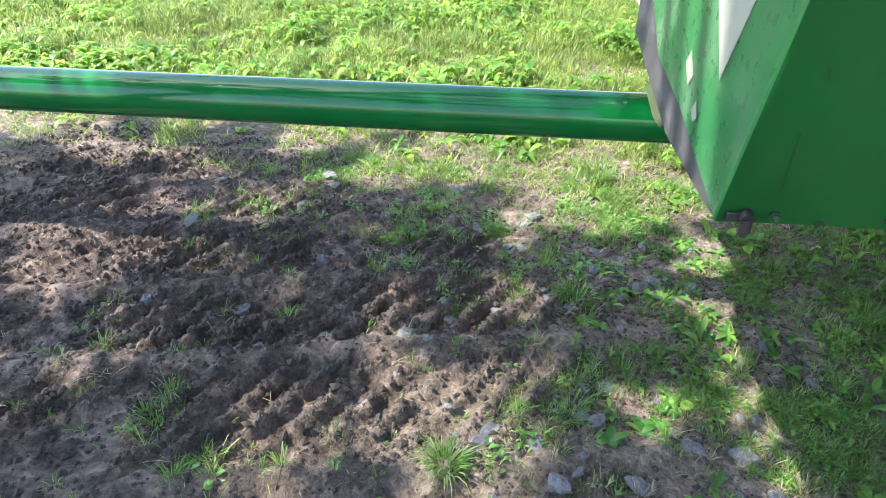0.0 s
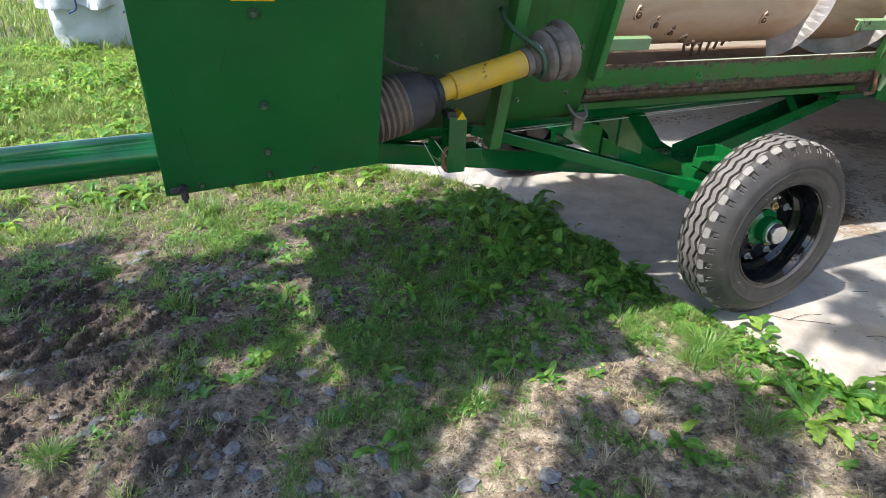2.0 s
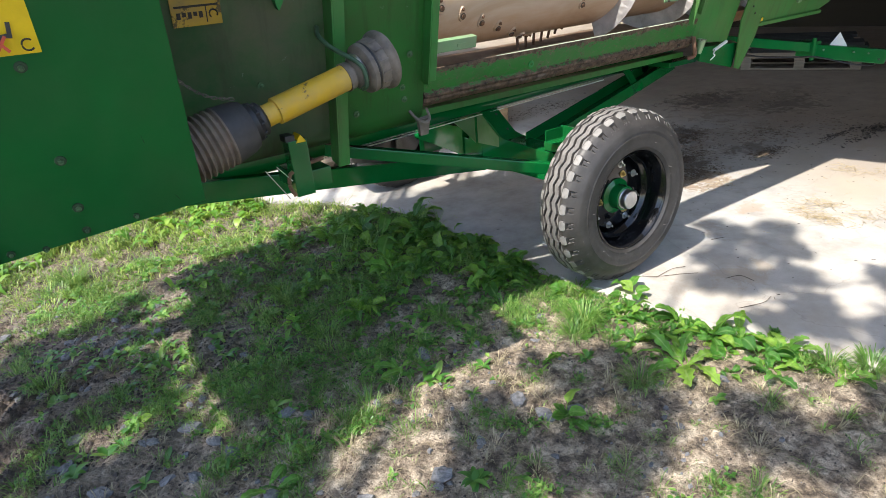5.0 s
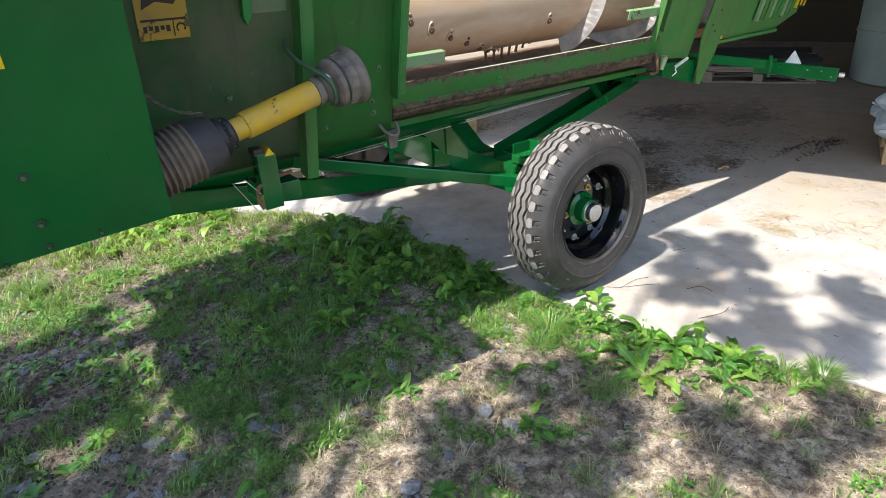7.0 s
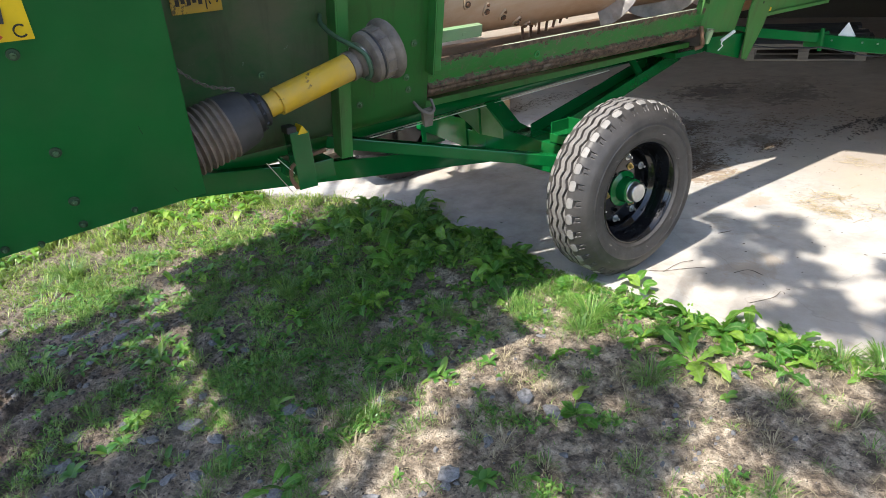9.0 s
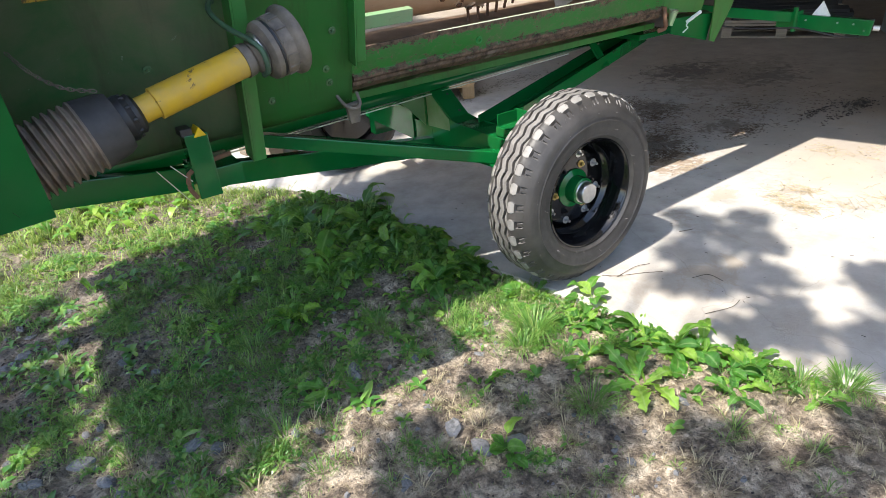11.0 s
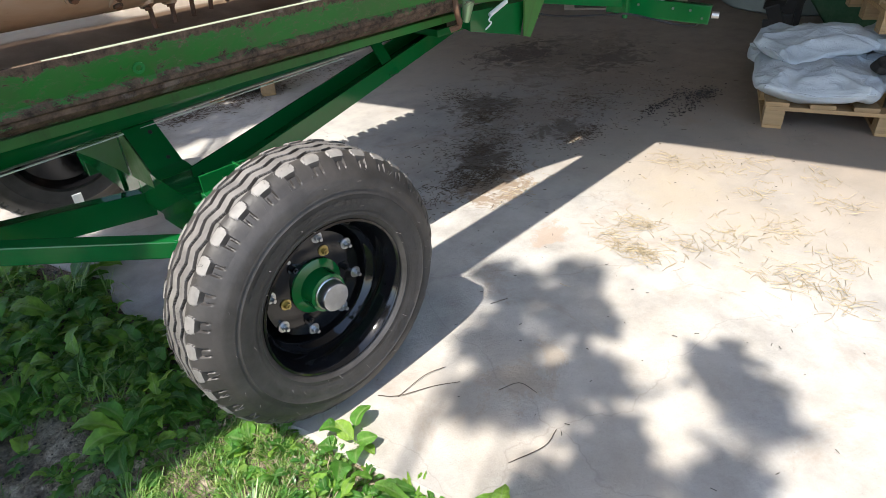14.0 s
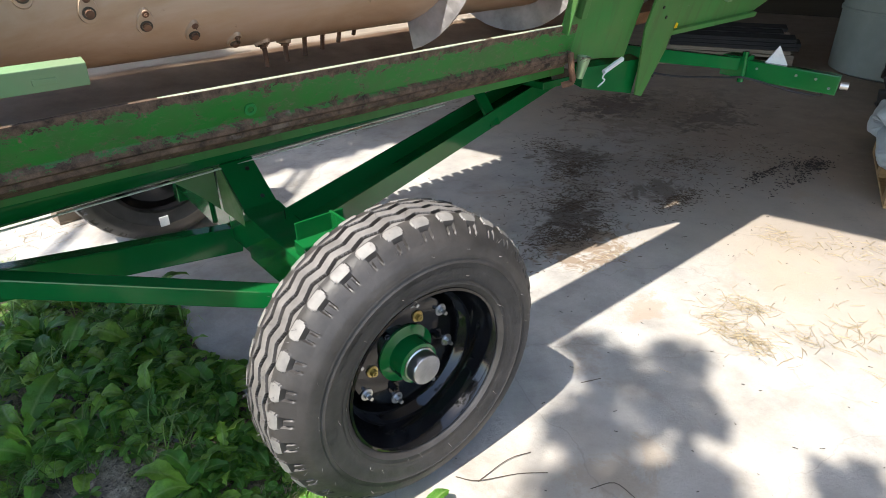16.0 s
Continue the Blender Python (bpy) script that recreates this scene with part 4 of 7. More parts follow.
vs = [b.verts.new(p) for p in (TL, TR, TR + Vector((0.02, 0.50, 0.0)), TL + Vector((0, 0.50, 0.0)))]
b.faces.new(vs)
bmesh.ops.solidify(b, geom=b.faces[:], thickness=0.004)
wpart("shadow_top_sheet", b, HGREEN, "", cover)
b = bmesh.new()     # folded rim along the left edge
beam(b, BL + Vector((0.014, 0.006, 0.0)), TL + Vector((0.014, 0.006, 0)), 0.03, 0.012, 0.003, up=(0, 1, 0))
wpart("folded_rim", b, HGREEN, "", cover)
PN = Vector((0.05, 0.968, 0.244)).normalized()
PQ = (-PN).to_track_quat("Z", "Y").to_matrix().to_4x4()


def on_cover(x, z):
    s = (x - BL.x) / (BR.x - BL.x)
    base = BL.lerp(BR, s)
    return base + UPV * (z - base.z)


for x, z, r in ((-1.98, 1.238, 0.0095), (-1.974, 1.026, 0.0095), (-1.975, 0.903, 0.0095), (-2.14, 0.823, 0.007), (-1.975, 0.84, 0.0075), (-1.86, 0.846, 0.006), (-2.07, 0.815, 0.006)):
    b = bmesh.new()
    bmw = Matrix.Translation(on_cover(x, z) + Vector((0, -0.003, 0))) @ PQ
    hexbolt(b, bmw @ Matrix.Translation((0, 0, 0.002)), r * 0.72, 0.006, False)
    bo = wpart("bolt", b, DULLBOLT, "", cover)
    b = bmesh.new()
    bmesh.ops.create_cone(b, cap_ends=True, segments=24, radius1=r * 1.3, radius2=r * 1.22, depth=0.003, matrix=bmw @ Matrix.Translation((0, 0, 0.0015)))
    wpart("washer", b, DARKWASHER, "", bo)
for (xa, za), (xb, zb) in (((-2.045, 1.16), (-2.06, 1.115)), ((-2.17, 1.08), (-2.165, 1.06)), ((-1.80, 1.05), (-1.796, 1.03)), ((-2.165, 0.98), (-2.15, 0.87)), ((-1.76, 0.88), (-1.752, 0.865))):
    b = bmesh.new()
    p, q = on_cover(xa, za) + Vector((0, -0.0045, 0)), on_cover(xb, zb) + Vector((0, -0.0045, 0))
    beam(b, p, q, 0.0008, 0.0016, 0, up=(0, 1, 0))
    wpart("scratch", b, DARKWASHER, "", cover)
b = bmesh.new()
c = on_cover(-2.185, 0.815)
cyl(b, c + Vector((0, -0.004, 0.006)), c + Vector((0, -0.020, 0.002)), 0.011, 12)
cyl(b, c + Vector((0.001, -0.014, 0.002)), c + Vector((0.003, -0.014, -0.022)), 0.009, 10)
cyl(b, c + Vector((0.003, -0.014, -0.022)), c + Vector((0.003, -0.014, -0.032)), 0.005, 10)
box(b, c + Vector((-0.030, -0.007, -0.010)), c + Vector((0.008, -0.002, 0.007)), 0.003)
wpart("latch", b, BLACKPLASTIC, "black rubber latch", cover)
b = bmesh.new()
m = Matrix.Translation(on_cover(-1.978, 1.325) + Vector((0, -0.0035, 0))) @ PQ
prism(b, [(-0.045, -0.065), (0.045, -0.065), (0.045, 0.065), (-0.045, 0.065)], 0.0015, m @ pose(0, 0, 0, -90, 0, 0), 0)
stk = wpart("warning_sticker", b, STICKER, "yellow warning sticker", cover)
b = bmesh.new()
mm = Matrix.Translation(on_cover(-1.978, 1.325) + Vector((0, -0.0055, 0)))
for p, q in (((-0.035, -0.045), (-0.012, -0.03)), ((-0.03, -0.028), (0.0, -0.024)), ((0.0, -0.03), (0.004, 0.0))):
    beam(b, mm @ Vector((p[0], 0, p[1])), mm @ Vector((q[0], 0, q[1])), 0.002, 0.008, 0)
tube(b, [mm @ Vector((0.026 + 0.011 * math.cos(a), 0, -0.045 + 0.011 * math.sin(a))) for a in np.linspace(0.8, 5.6, 14)], 0.002, 6)
wpart("pictogram", b, INK, "", stk)
b = bmesh.new()
beam(b, mm @ Vector((-0.03, -0.001, -0.055)), mm @ Vector((-0.008, -0.001, -0.025)), 0.002, 0.006, 0)
beam(b, mm @ Vector((-0.03, -0.001, -0.025)), mm @ Vector((-0.008, -0.001, -0.055)), 0.002, 0.006, 0)
wpart("red_cross", b, RED, "", stk)

# ---- drive shaft
shaft = part("drive_shaft", bmesh.new(), YELLOW, header, "yellow-guarded drive shaft with dusty bellows")
P0, P1 = Vector((-1.66, 0.015, 0.935)), Vector((-0.99, 0.055, 1.095))
SM = frame_to(P0, P1)


def sp(name, prof, mat, label="", seg=36, parent=None):
    b = bmesh.new()
    r = lathe(b, prof, seg, SM)
    cap(b, r[0])
    cap(b, r[-1])
    return wpart(name, b, mat, label, parent or shaft, smooth=True)


bel = []
for i in range(9):
    z = -0.06 + i * 0.0185
    bel += [(0.073 + 0.001 * i, z), (0.090, z + 0.006), (0.089, z + 0.011), (0.074 + 0.001 * i, z + 0.0165)]
sp("bellows", [(0.02, -0.07)] + bel + [(0.02, 0.11)], BROWNRUBBER, "ribbed brown dusty rubber bellows")
sp("guard_cup", [(0.05, 0.095), (0.088, 0.10), (0.086, 0.118), (0.08, 0.16), (0.072, 0.178), (0.045, 0.18)], CUPPLASTIC, "dusty black plastic guard cup")
sp("collar", [(0.03, 0.17), (0.058, 0.175), (0.06, 0.195), (0.05, 0.21), (0.052, 0.22), (0.044, 0.228), (0.03, 0.23)], BLACKPLASTIC)
sp("guard_tube", [(0.02, 0.22), (0.034, 0.221), (0.034, 0.27), (0.0415, 0.272), (0.0415, 0.525), (0.03, 0.527)], YELLOW, "yellow plastic guard tube")
sp("knuckle", [(0.02, 0.52), (0.046, 0.523), (0.044, 0.545), (0.036, 0.553), (0.05, 0.562), (0.05, 0.578), (0.04, 0.583), (0.03, 0.585)], GREYPLASTIC, "dusty grey joint")
cup = sp("clutch_cup", [(0.03, 0.578), (0.070, 0.583), (0.080, 0.592), (0.082, 0.606), (0.077, 0.609), (0.076, 0.616), (0.081, 0.619), (0.083, 0.632), (0.083, 0.650), (0.088, 0.655), (0.095, 0.661), (0.097, 0.668), (0.097, 0.676), (0.091, 0.684), (0.085, 0.680), (0.080, 0.662), (0.02, 0.660)], GREYPLASTIC, "dusty brown-grey guard cup with a flared rim")
sp("clamp_band", [(0.076, 0.608), (0.0785, 0.6095), (0.0785, 0.6155), (0.076, 0.617)], BLACKPLASTIC, "dark clamp band", parent=cup)
sp("joint_ring", [(0.04, 0.566), (0.058, 0.568), (0.060, 0.574), (0.056, 0.580), (0.04, 0.581)], ZINC, "scuffed steel joint ring")
for k in range(14):
    a = 2 * math.pi * k / 14
    b = bmesh.new()
    box(b, (-0.0028, 0.0815, 0.622), (0.0028, 0.0855, 0.652), 0.0008, SM @ Matrix.Rotation(a, 4, "Z"))
    wpart("cup_rib", b, GREYPLASTIC, "", cup)
for k in range(10):
    a = 2 * math.pi * k / 10
    b = bmesh.new()
    bmesh.ops.create_cone(b, cap_ends=True, segments=8, radius1=0.006, radius2=0.005, depth=0.01, matrix=SM @ Matrix.Translation((0.052 * math.cos(a), 0.052 * math.sin(a), 0.205)))
    wpart("collar_stud", b, BLACKPLASTIC, "", shaft)
b = bmesh.new()
c = SM @ Vector((0, 0, 0.68))
cyl(b, c + Vector((0.0, -0.01, -0.055)), c + Vector((0.02, -0.015, -0.05)), 0.02, 14, 0.016)
wpart("end_cap", b, YELLOW, "", shaft, smooth=True)
# holder rod and chain
b = bmesh.new()
tube(b, smooth_path([(-1.145, 0.22, 1.20), (-1.165, 0.17, 1.205), (-1.185, 0.12, 1.185), (-1.17, 0.07, 1.15), (-1.13, 0.0, 1.11), (-1.112, -0.02, 1.08), (-1.108, -0.02, 1.035), (-1.115, 0.0, 1.02)]), 0.0075, 10)
wpart("shaft_holder", b, DULLROD, "bent green holder rod", smooth=True)
b = bmesh.new()
cp = smooth_path([(-1.66, 0.10, 1.16), (-1.63, 0.06, 1.115), (-1.58, 0.03, 1.075), (-1.52, 0.0, 1.06)], 6)
for i in range(len(cp) - 1):
    d = (cp[i + 1] - cp[i])
    c = (cp[i] + cp[i + 1]) / 2
    q = d.to_track_quat("X", "Z").to_matrix().to_4x4()
    m = Matrix.Translation(c) @ q @ pose(0, 0, 0, 90 * (i % 2), 0, 0)
    ring = [m @ Vector((0.0075 * math.cos(t) * 1.3, 0.0045 * math.sin(t), 0)) for t in np.linspace(0, 2 * math.pi, 11)]
    tube(b, ring, 0.0012, 5)
wpart("chain", b, GREYPLASTIC, "small dull steel chain")

# ---------------------------------------------------------------- transport trailer
trailer = thing("header_trailer", "freshly painted green header trailer on two tyres", "trailer")


def tpart(name, b, mat=GREEN, label="", parent=None, smooth=False):
    return part(name, b, mat, parent or trailer, label, smooth)


b = bmesh.new()
cyl(b, (-6.2, 0.87, 0.49), (1.36, 0.79, 0.765), 0.075, 40)
tpart("main_tube", b, GREEN, "long glossy green steel tube", smooth=True)
# axle arms and gussets, near side and mirrored far side
SY = 0.79


def arm(sgn):
    f = lambda y: SY + sgn * (y - SY)
    b = bmesh.new()
    beam(b, (-0.04, f(0.79), 0.427), (-0.04, f(0.20), 0.450), 0.10, 0.10, 0.004)
    tpart("axle_arm", b)
    b = bmesh.new()
    poly = [(0.172, 0.392), (0.63, 0.376), (0.63, 0.548), (0.575, 0.533), (0.172, 0.530)]
    lo = [b.verts.new((-0.0990, f(y), z)) for y, z in poly]
    hi = [b.verts.new((0.0190, f(y), z)) for y, z in poly]
    b.faces.new(lo)
    b.faces.new(hi)
    for k in range(len(poly)):
        j = (k + 1) % len(poly)
        b.faces.new((lo[k], lo[j], hi[j], hi[k]))
    bmesh.ops.bevel(b, geom=b.edges[:], offset=0.003, segments=2, affect="EDGES")
    tpart("arm_box", b)
    b = bmesh.new()
    # wheel bracket: plate, upright angle and lower box
    box(b, (-0.09, min(f(0.13), f(0.30)), 0.535), (0.06, max(f(0.13), f(0.30)), 0.575), 0.003)
    box(b, (-0.085, min(f(0.29), f(0.296)), 0.535), (0.06, max(f(0.29), f(0.296)), 0.625), 0.002)
    box(b, (0.02, min(f(0.10), f(0.30)), 0.56), (0.028, max(f(0.10), f(0.30)), 0.628), 0.002)
    box(b, (-0.085, min(f(0.12), f(0.18)), 0.30), (0.05, max(f(0.12), f(0.18)), 0.55), 0.004)
    tpart("wheel_bracket", b, GREEN, "bright green wheel bracket")
    b = bmesh.new()
    cyl(b, (0, f(0.3), 0.37), (0, f(-0.02), 0.37), 0.032, 24)
    tpart("axle_stub", b, GREEN, smooth=True)
    if sgn < 0:
        return
    b = bmesh.new()
    poly = [(0.90, 0.46), (0.90, 0.72), (0.825, 0.72), (0.783, 0.655), (0.61, 0.535), (0.53, 0.485)]
    lo = [b.verts.new((-0.0925, f(y), z)) for y, z in poly]
    hi = [b.verts.new((0.0125, f(y), z)) for y, z in poly]
    b.faces.new(lo)
    b.faces.new(hi)
    for k in range(len(poly)):
        j = (k + 1) % len(poly)
        b.faces.new((lo[k], lo[j], hi[j], hi[k]))
    g = tpart("gusset", b)
    b = bmesh.new()
    poly = [(0.81, 0.478), (0.81, 0.665), (0.785, 0.645), (0.615, 0.527), (0.555, 0.492)]
    lo = [b.verts.new((-0.097, f(y), z)) for y, z in poly]
    hi = [b.verts.new((-0.0935, f(y), z)) for y, z in poly]
    b.faces.new(lo)
    b.faces.new(hi)
    for k in range(len(poly)):
        j = (k + 1) % len(poly)
        b.faces.new((lo[k], lo[j], hi[j], hi[k]))
    tpart("gusset_side", b, PALEPLATE, "dusty side plate, bounced light in its pale paint", g)
    b = bmesh.new()
    prism(b, [(-0.235, 0.615), (-0.098, 0.622), (-0.098, 0.475), (-0.13, 0.513), (-0.18, 0.565)], 0.006, Matrix.Translation((0, f(0.83), 0)))
    tpart("web_plate", b, PALEPLATE, "dusty web plate, bounced light in its pale paint", g)
    for y, z in ((0.74, 0.626), (0.65, 0.563)):
        b = bmesh.new()
        cyl(b, (-0.02, f(y), z + 0.002), (-0.02, f(y + 0.01), z - 0.01), 0.007, 12)
        tpart("bolt_hole", b, INK, "", g)
    b = bmesh.new()
    beam(b, (-0.10, f(0.145), 0.475), (-1.03, f(0.635), 0.685), 0.045, 0.05, 0.004)
    tpart("front_brace", b)
    b = bmesh.new()
    p, q = Vector((-0.015, 0.366, 0.520)), Vector((1.42, 0.74, 0.66))
    rows = []
    for e in (p, q):
        rows.append([b.verts.new((e.x, f(e.y + o), e.z + h)) for o, h in ((0, 0.044), (0, -0.020), (0.15, -0.020), (0.15, 0.044), (0.142, 0.044), (0.142, -0.012), (0.008, -0.012), (0.008, 0.044))])
    for k in range(8):
        b.faces.new((rows[0][k], rows[0][(k + 1) % 8], rows[1][(k + 1) % 8], rows[1][k]))
    b.faces.new(rows[0])
    b.faces.new(rows[1])
    tpart("rear_brace", b)
    b = bmesh.new()
    beam(b, (-1.75, f(0.70), 0.645), (-0.06, f(0.82), 0.366), 0.055, 0.09, 0.004)
    tpart("side_beam", b)


arm(1)
arm(-1)
b = bmesh.new()
beam(b, (0.92, 0.60, 0.60), (0.92, 0.70, 0.71), 0.05, 0.012, 0.002, up=(0, 1, 0))
tpart("strut", b)
b = bmesh.new()
box(b, (1.18, 0.60, 0.69), (1.44, 0.98, 0.72), 0.004)
tpart("cross_plate", b)
# holding rail, and a pale strip painting the lit gap under the header
b = bmesh.new()
box(b, (-1.55, 0.60, 0.738), (1.3, 0.67, 0.768), 0.003)
tpart("carrier_rail", b, WGREEN, "dirty worn green rail")
b = bmesh.new()
beam(b, (-1.2, 0.775, 0.598), (0.8, 0.76, 0.669), 0.008, 0.004, 0.001)
tpart("lit_gap_strip", b, DECAL_LITGAP, "pale strip in place of lit ground under the rail")
# marker post with its reflector
b = bmesh.new()
box(b, (-1.318, 0.222, 0.652), (-1.25, 0.282, 0.852), 0.003)
post = tpart("marker_post", b)
b = bmesh.new()
prism(b, [(-1.292, 0.842), (-1.253, 0.842), (-1.272, 0.872)], 0.056, Matrix.Translation((0, 0.22, 0)), 0.002)
tpart("reflector", b, STICKER, "yellow triangular cap", post)
b = bmesh.new()
box(b, (-1.325, 0.224, 0.848), (-1.290, 0.28, 0.872), 0.004)
tpart("rubber_pad", b, BLACKPLASTIC, "black rubber pad", post)
b = bmesh.new()
box(b, (-1.30, 0.27, 0.655), (-1.16, 0.46, 0.72), 0.003)
tpart("post_plate", b)
b = bmesh.new()
tube(b, smooth_path([(-1.328, 0.213, 0.665), (-1.342, 0.212, 0.70), (-1.338, 0.212, 0.738), (-1.322, 0.215, 0.75)]), 0.007, 8)
tpart("lock_pin", b, RUST, "rusty bent lock pin", smooth=True)
b = bmesh.new()
cyl(b, (-1.25, 0.25, 0.757), (-1.19, 0.26, 0.76), 0.008, 10)
tpart("cross_bolt", b, RUST, "", post, smooth=True)
for p, q in (((-1.42, 0.2, 0.78), (-1.35, 0.21, 0.66)), ((-1.38, 0.2, 0.785), (-1.33, 0.21, 0.72))):
    b = bmesh.new()
    tube(b, [p, q], 0.0015, 5)
    tpart("wire", b, ZINC)
# drawbar in two pieces
b = bmesh.new()
beam(b, (1.5, 0.52, 0.815), (2.24, 0.33, 0.68), 0.06, 0.055, 0.004)
tpart("drawbar", b)
b = bmesh.new()
beam(b, (2.225, 0.36, 0.665), (2.36, -0.06, 0.632), 0.05, 0.085, 0.005)
bar = tpart("drawbar_end", b, GREEN)
b = bmesh.new()
box(b, (2.185, 0.29, 0.63), (2.275, 0.40, 0.722), 0.006)
cyl(b, (2.20, 0.30, 0.61), (2.20, 0.30, 0.745), 0.014, 12)
tpart("hinge_clamp", b, GREEN)
b = bmesh.new()
cyl(b, (2.36, -0.065, 0.632), (2.372, -0.095, 0.63), 0.017, 16)
tpart("tow_tip", b, ZINC, "bright steel tip", bar, smooth=True)
for t in (0.25, 0.62, 0.8, 0.93):
    b = bmesh.new()
    p = Vector((2.225, 0.36, 0.665)).lerp(Vector((2.36, -0.06, 0.632)), t)
    cyl(b, p + Vector((-0.026, -0.006, 0.015 * (-1) ** int(t * 10))), p + Vector((-0.03, -0.006, 0.015 * (-1) ** int(t * 10))), 0.006, 10)
    tpart("pin", b, ZINC, "", bar)
b = bmesh.new()
q = Vector((2.285, 0.195, 0.69))
prism(b, [(-0.05, 0.0), (0.05, 0.0), (0.0, 0.085)], 0.012, Matrix.Translation(q) @ pose(0, 0, 0, 0, 0, -70), 0.003)
tpart("reflector", b, WHITE, "white triangular reflector", bar)
b = bmesh.new()
tube(b, smooth_path([(1.5, 0.52, 0.76), (1.8, 0.42, 0.68), (2.1, 0.33, 0.64), (2.2, 0.27, 0.63), (2.3, 0.1, 0.585), (2.335, 0.0, 0.58), (2.33, -0.02, 0.6)]), 0.005, 6)
tpart("cable", b, BLACKPLASTIC, "black cable", smooth=True)


# ---- wheel: x, z in the plane of the disc, y is the axle; the dish faces -y
def tri_wave(t):
    t = t % 1.0
    return 4 * abs(t - 0.5) - 1


def make_wheel(name, m, label, text=True):
    w = part(name, bmesh.new(), BLACKGLOSS, trailer, label)
    w.matrix_local = m
    NS = 816 if text else 408
    prof = []     # (half-angle coordinate s, radius, y)
    ss = list(np.linspace(-1, 1, 141 if text else 81))
    PER = 34
    verts, faces = [], []
    side_out = [(0.213, -0.092), (0.222, -0.105), (0.232, -0.1125), (0.236, -0.1115), (0.25, -0.116), (0.268, -0.1185), (0.285, -0.1185), (0.288, -0.1205), (0.292, -0.118), (0.306, -0.1165), (0.320, -0.1135), (0.330, -0.1095)]
    R, HW = 0.380, 0.098
    crown = []
    pads = []
    for s in ss:
        y = s * HW
        r = R - 0.008 * s * s - 0.135 * max(0, abs(s) - 0.52) ** 2
        crown.append((s, r, y))
    side_in = [(r, -y) for r, y in side_out[::-1]]
    ncol = len(side_out) + len(crown) + len(side_in)
    for i in range(NS):
        a = 2 * math.pi * i / NS
        ph = i / NS * PER
        ca, sa = math.cos(a), math.sin(a)
        for r, y in side_out:
            verts.append((r * ca, y, r * sa))
        for s, r, y in crown:
            z = 0.06 * tri_wave(ph)
            dep = 0.0
            for g in (-0.34, 0.0, 0.34):
                d = abs(s - g - z)
                dep = max(dep, min(1.0, max(0.0, (0.056 - d) / 0.014)))
            as_ = abs(s)
            f = abs((ph + 0.25) % 1.0 - 0.5)
            if s > 0:
                f = 0.5 - f
            # shoulder: raised six-sided pads, and below each a U-shaped slot in the smooth side
            edge = 0.31 - 1.1 * max(0.0, 0.58 - as_) - 0.9 * max(0.0, as_ - 0.69)
            pad = 0.50 < as_ < 0.77 and f < edge
            if pad:
                dep -= 0.25
            elif 0.77 <= as_ < 0.98 and 0.09 < f < 0.17:
                dep = 0.7 * min(1.0, (0.99 - as_) / 0.12)
            elif 0.77 <= as_ < 0.82 and f <= 0.09:
                dep = 0.7
            pads.append(pad or (as_ < 0.46 and dep < 0.2))
            rr = r - 0.0125 * dep
            verts.append((rr * ca, y, rr * sa))
        for r, y in side_in:
            verts.append((r * ca, y, r * sa))
    for i in range(NS):
        j = (i + 1) % NS
        for k in range(ncol - 1):
            faces.append((i * ncol + k, i * ncol + k + 1, j * ncol + k + 1, j * ncol + k))
    ty = raw("tyre", verts, faces, RUBBER, w)
    ty.data.materials.append(RUBBER_DUSTY)
    ty.data.materials.append(RUBBER_PAD)
    lo, hi = len(side_out), len(side_out) + len(crown) - 1
    mi = np.zeros(len(faces), dtype=np.int32)
    for idx in range(len(faces)):
        k = idx % (ncol - 1)
        if lo - 1 <= k < hi:
            if k >= lo and pads[(idx // (ncol - 1)) * len(crown) + k - lo] and pads[(idx // (ncol - 1)) * len(crown) + k - lo + 1]:
                mi[idx] = 2 if abs(ss[k - lo]) > 0.48 else 1
    ty.data.polygons.foreach_set("material_index", mi)
    ty.data.shade_smooth()
    ty.data.set_sharp_from_angle(angle=radians(35))
    ty["label"] = "black farm tyre with zigzag ribs"
    rnd = random.Random(5)
    if text:
        # moulding hairs
        b = bmesh.new()
        for i in range(380):
            a = rnd.uniform(0, 2 * math.pi)
            if rnd.random() < 0.88:
                s = rnd.choice((-0.98, -0.62, -0.5, -0.17, 0.17, 0.5, 0.62, 0.98)) + rnd.uniform(-0.03, 0.03)
                r, y = R - 0.008 * s * s - 0.135 * max(0, abs(s) - 0.52) ** 2 - 0.002, s * HW
                d = Vector((math.cos(a), rnd.uniform(-0.3, 0.3), math.sin(a)))
            else:
                r = rnd.choice((0.30, 0.316, 0.255, 0.232))
                y = float(np.interp(r, [0.232, 0.25, 0.285, 0.308, 0.325], [-0.1125, -0.116, -0.1185, -0.113, -0.107]))
                d = Vector((math.cos(a) * 0.3, -1, math.sin(a) * 0.3))
            p = Vector((r * math.cos(a), y, r * math.sin(a)))
            d = (d + Vector((rnd.uniform(-.3, .3), rnd.uniform(-.3, .3), rnd.uniform(-.3, .3)))).normalized()
            cyl(b, p, p + d * rnd.uniform(0.008, 0.016), 0.0006, 3, 0.0003)
        h = part("mould_hairs", b, RUBBER_DUSTY, ty)
        h["kind"] = "stuff"
        # raised bars where the sidewall carries moulded marks
        b = bmesh.new()

        def sidebar(a0, a1, r0, r1, hgt=0.0016):
            n = max(1, int((a1 - a0) / 3))
            for k in range(n):
                pa, pb = radians(a0 + (a1 - a0) * k / n), radians(a0 + (a1 - a0) * (k + 1) / n)
                q = []
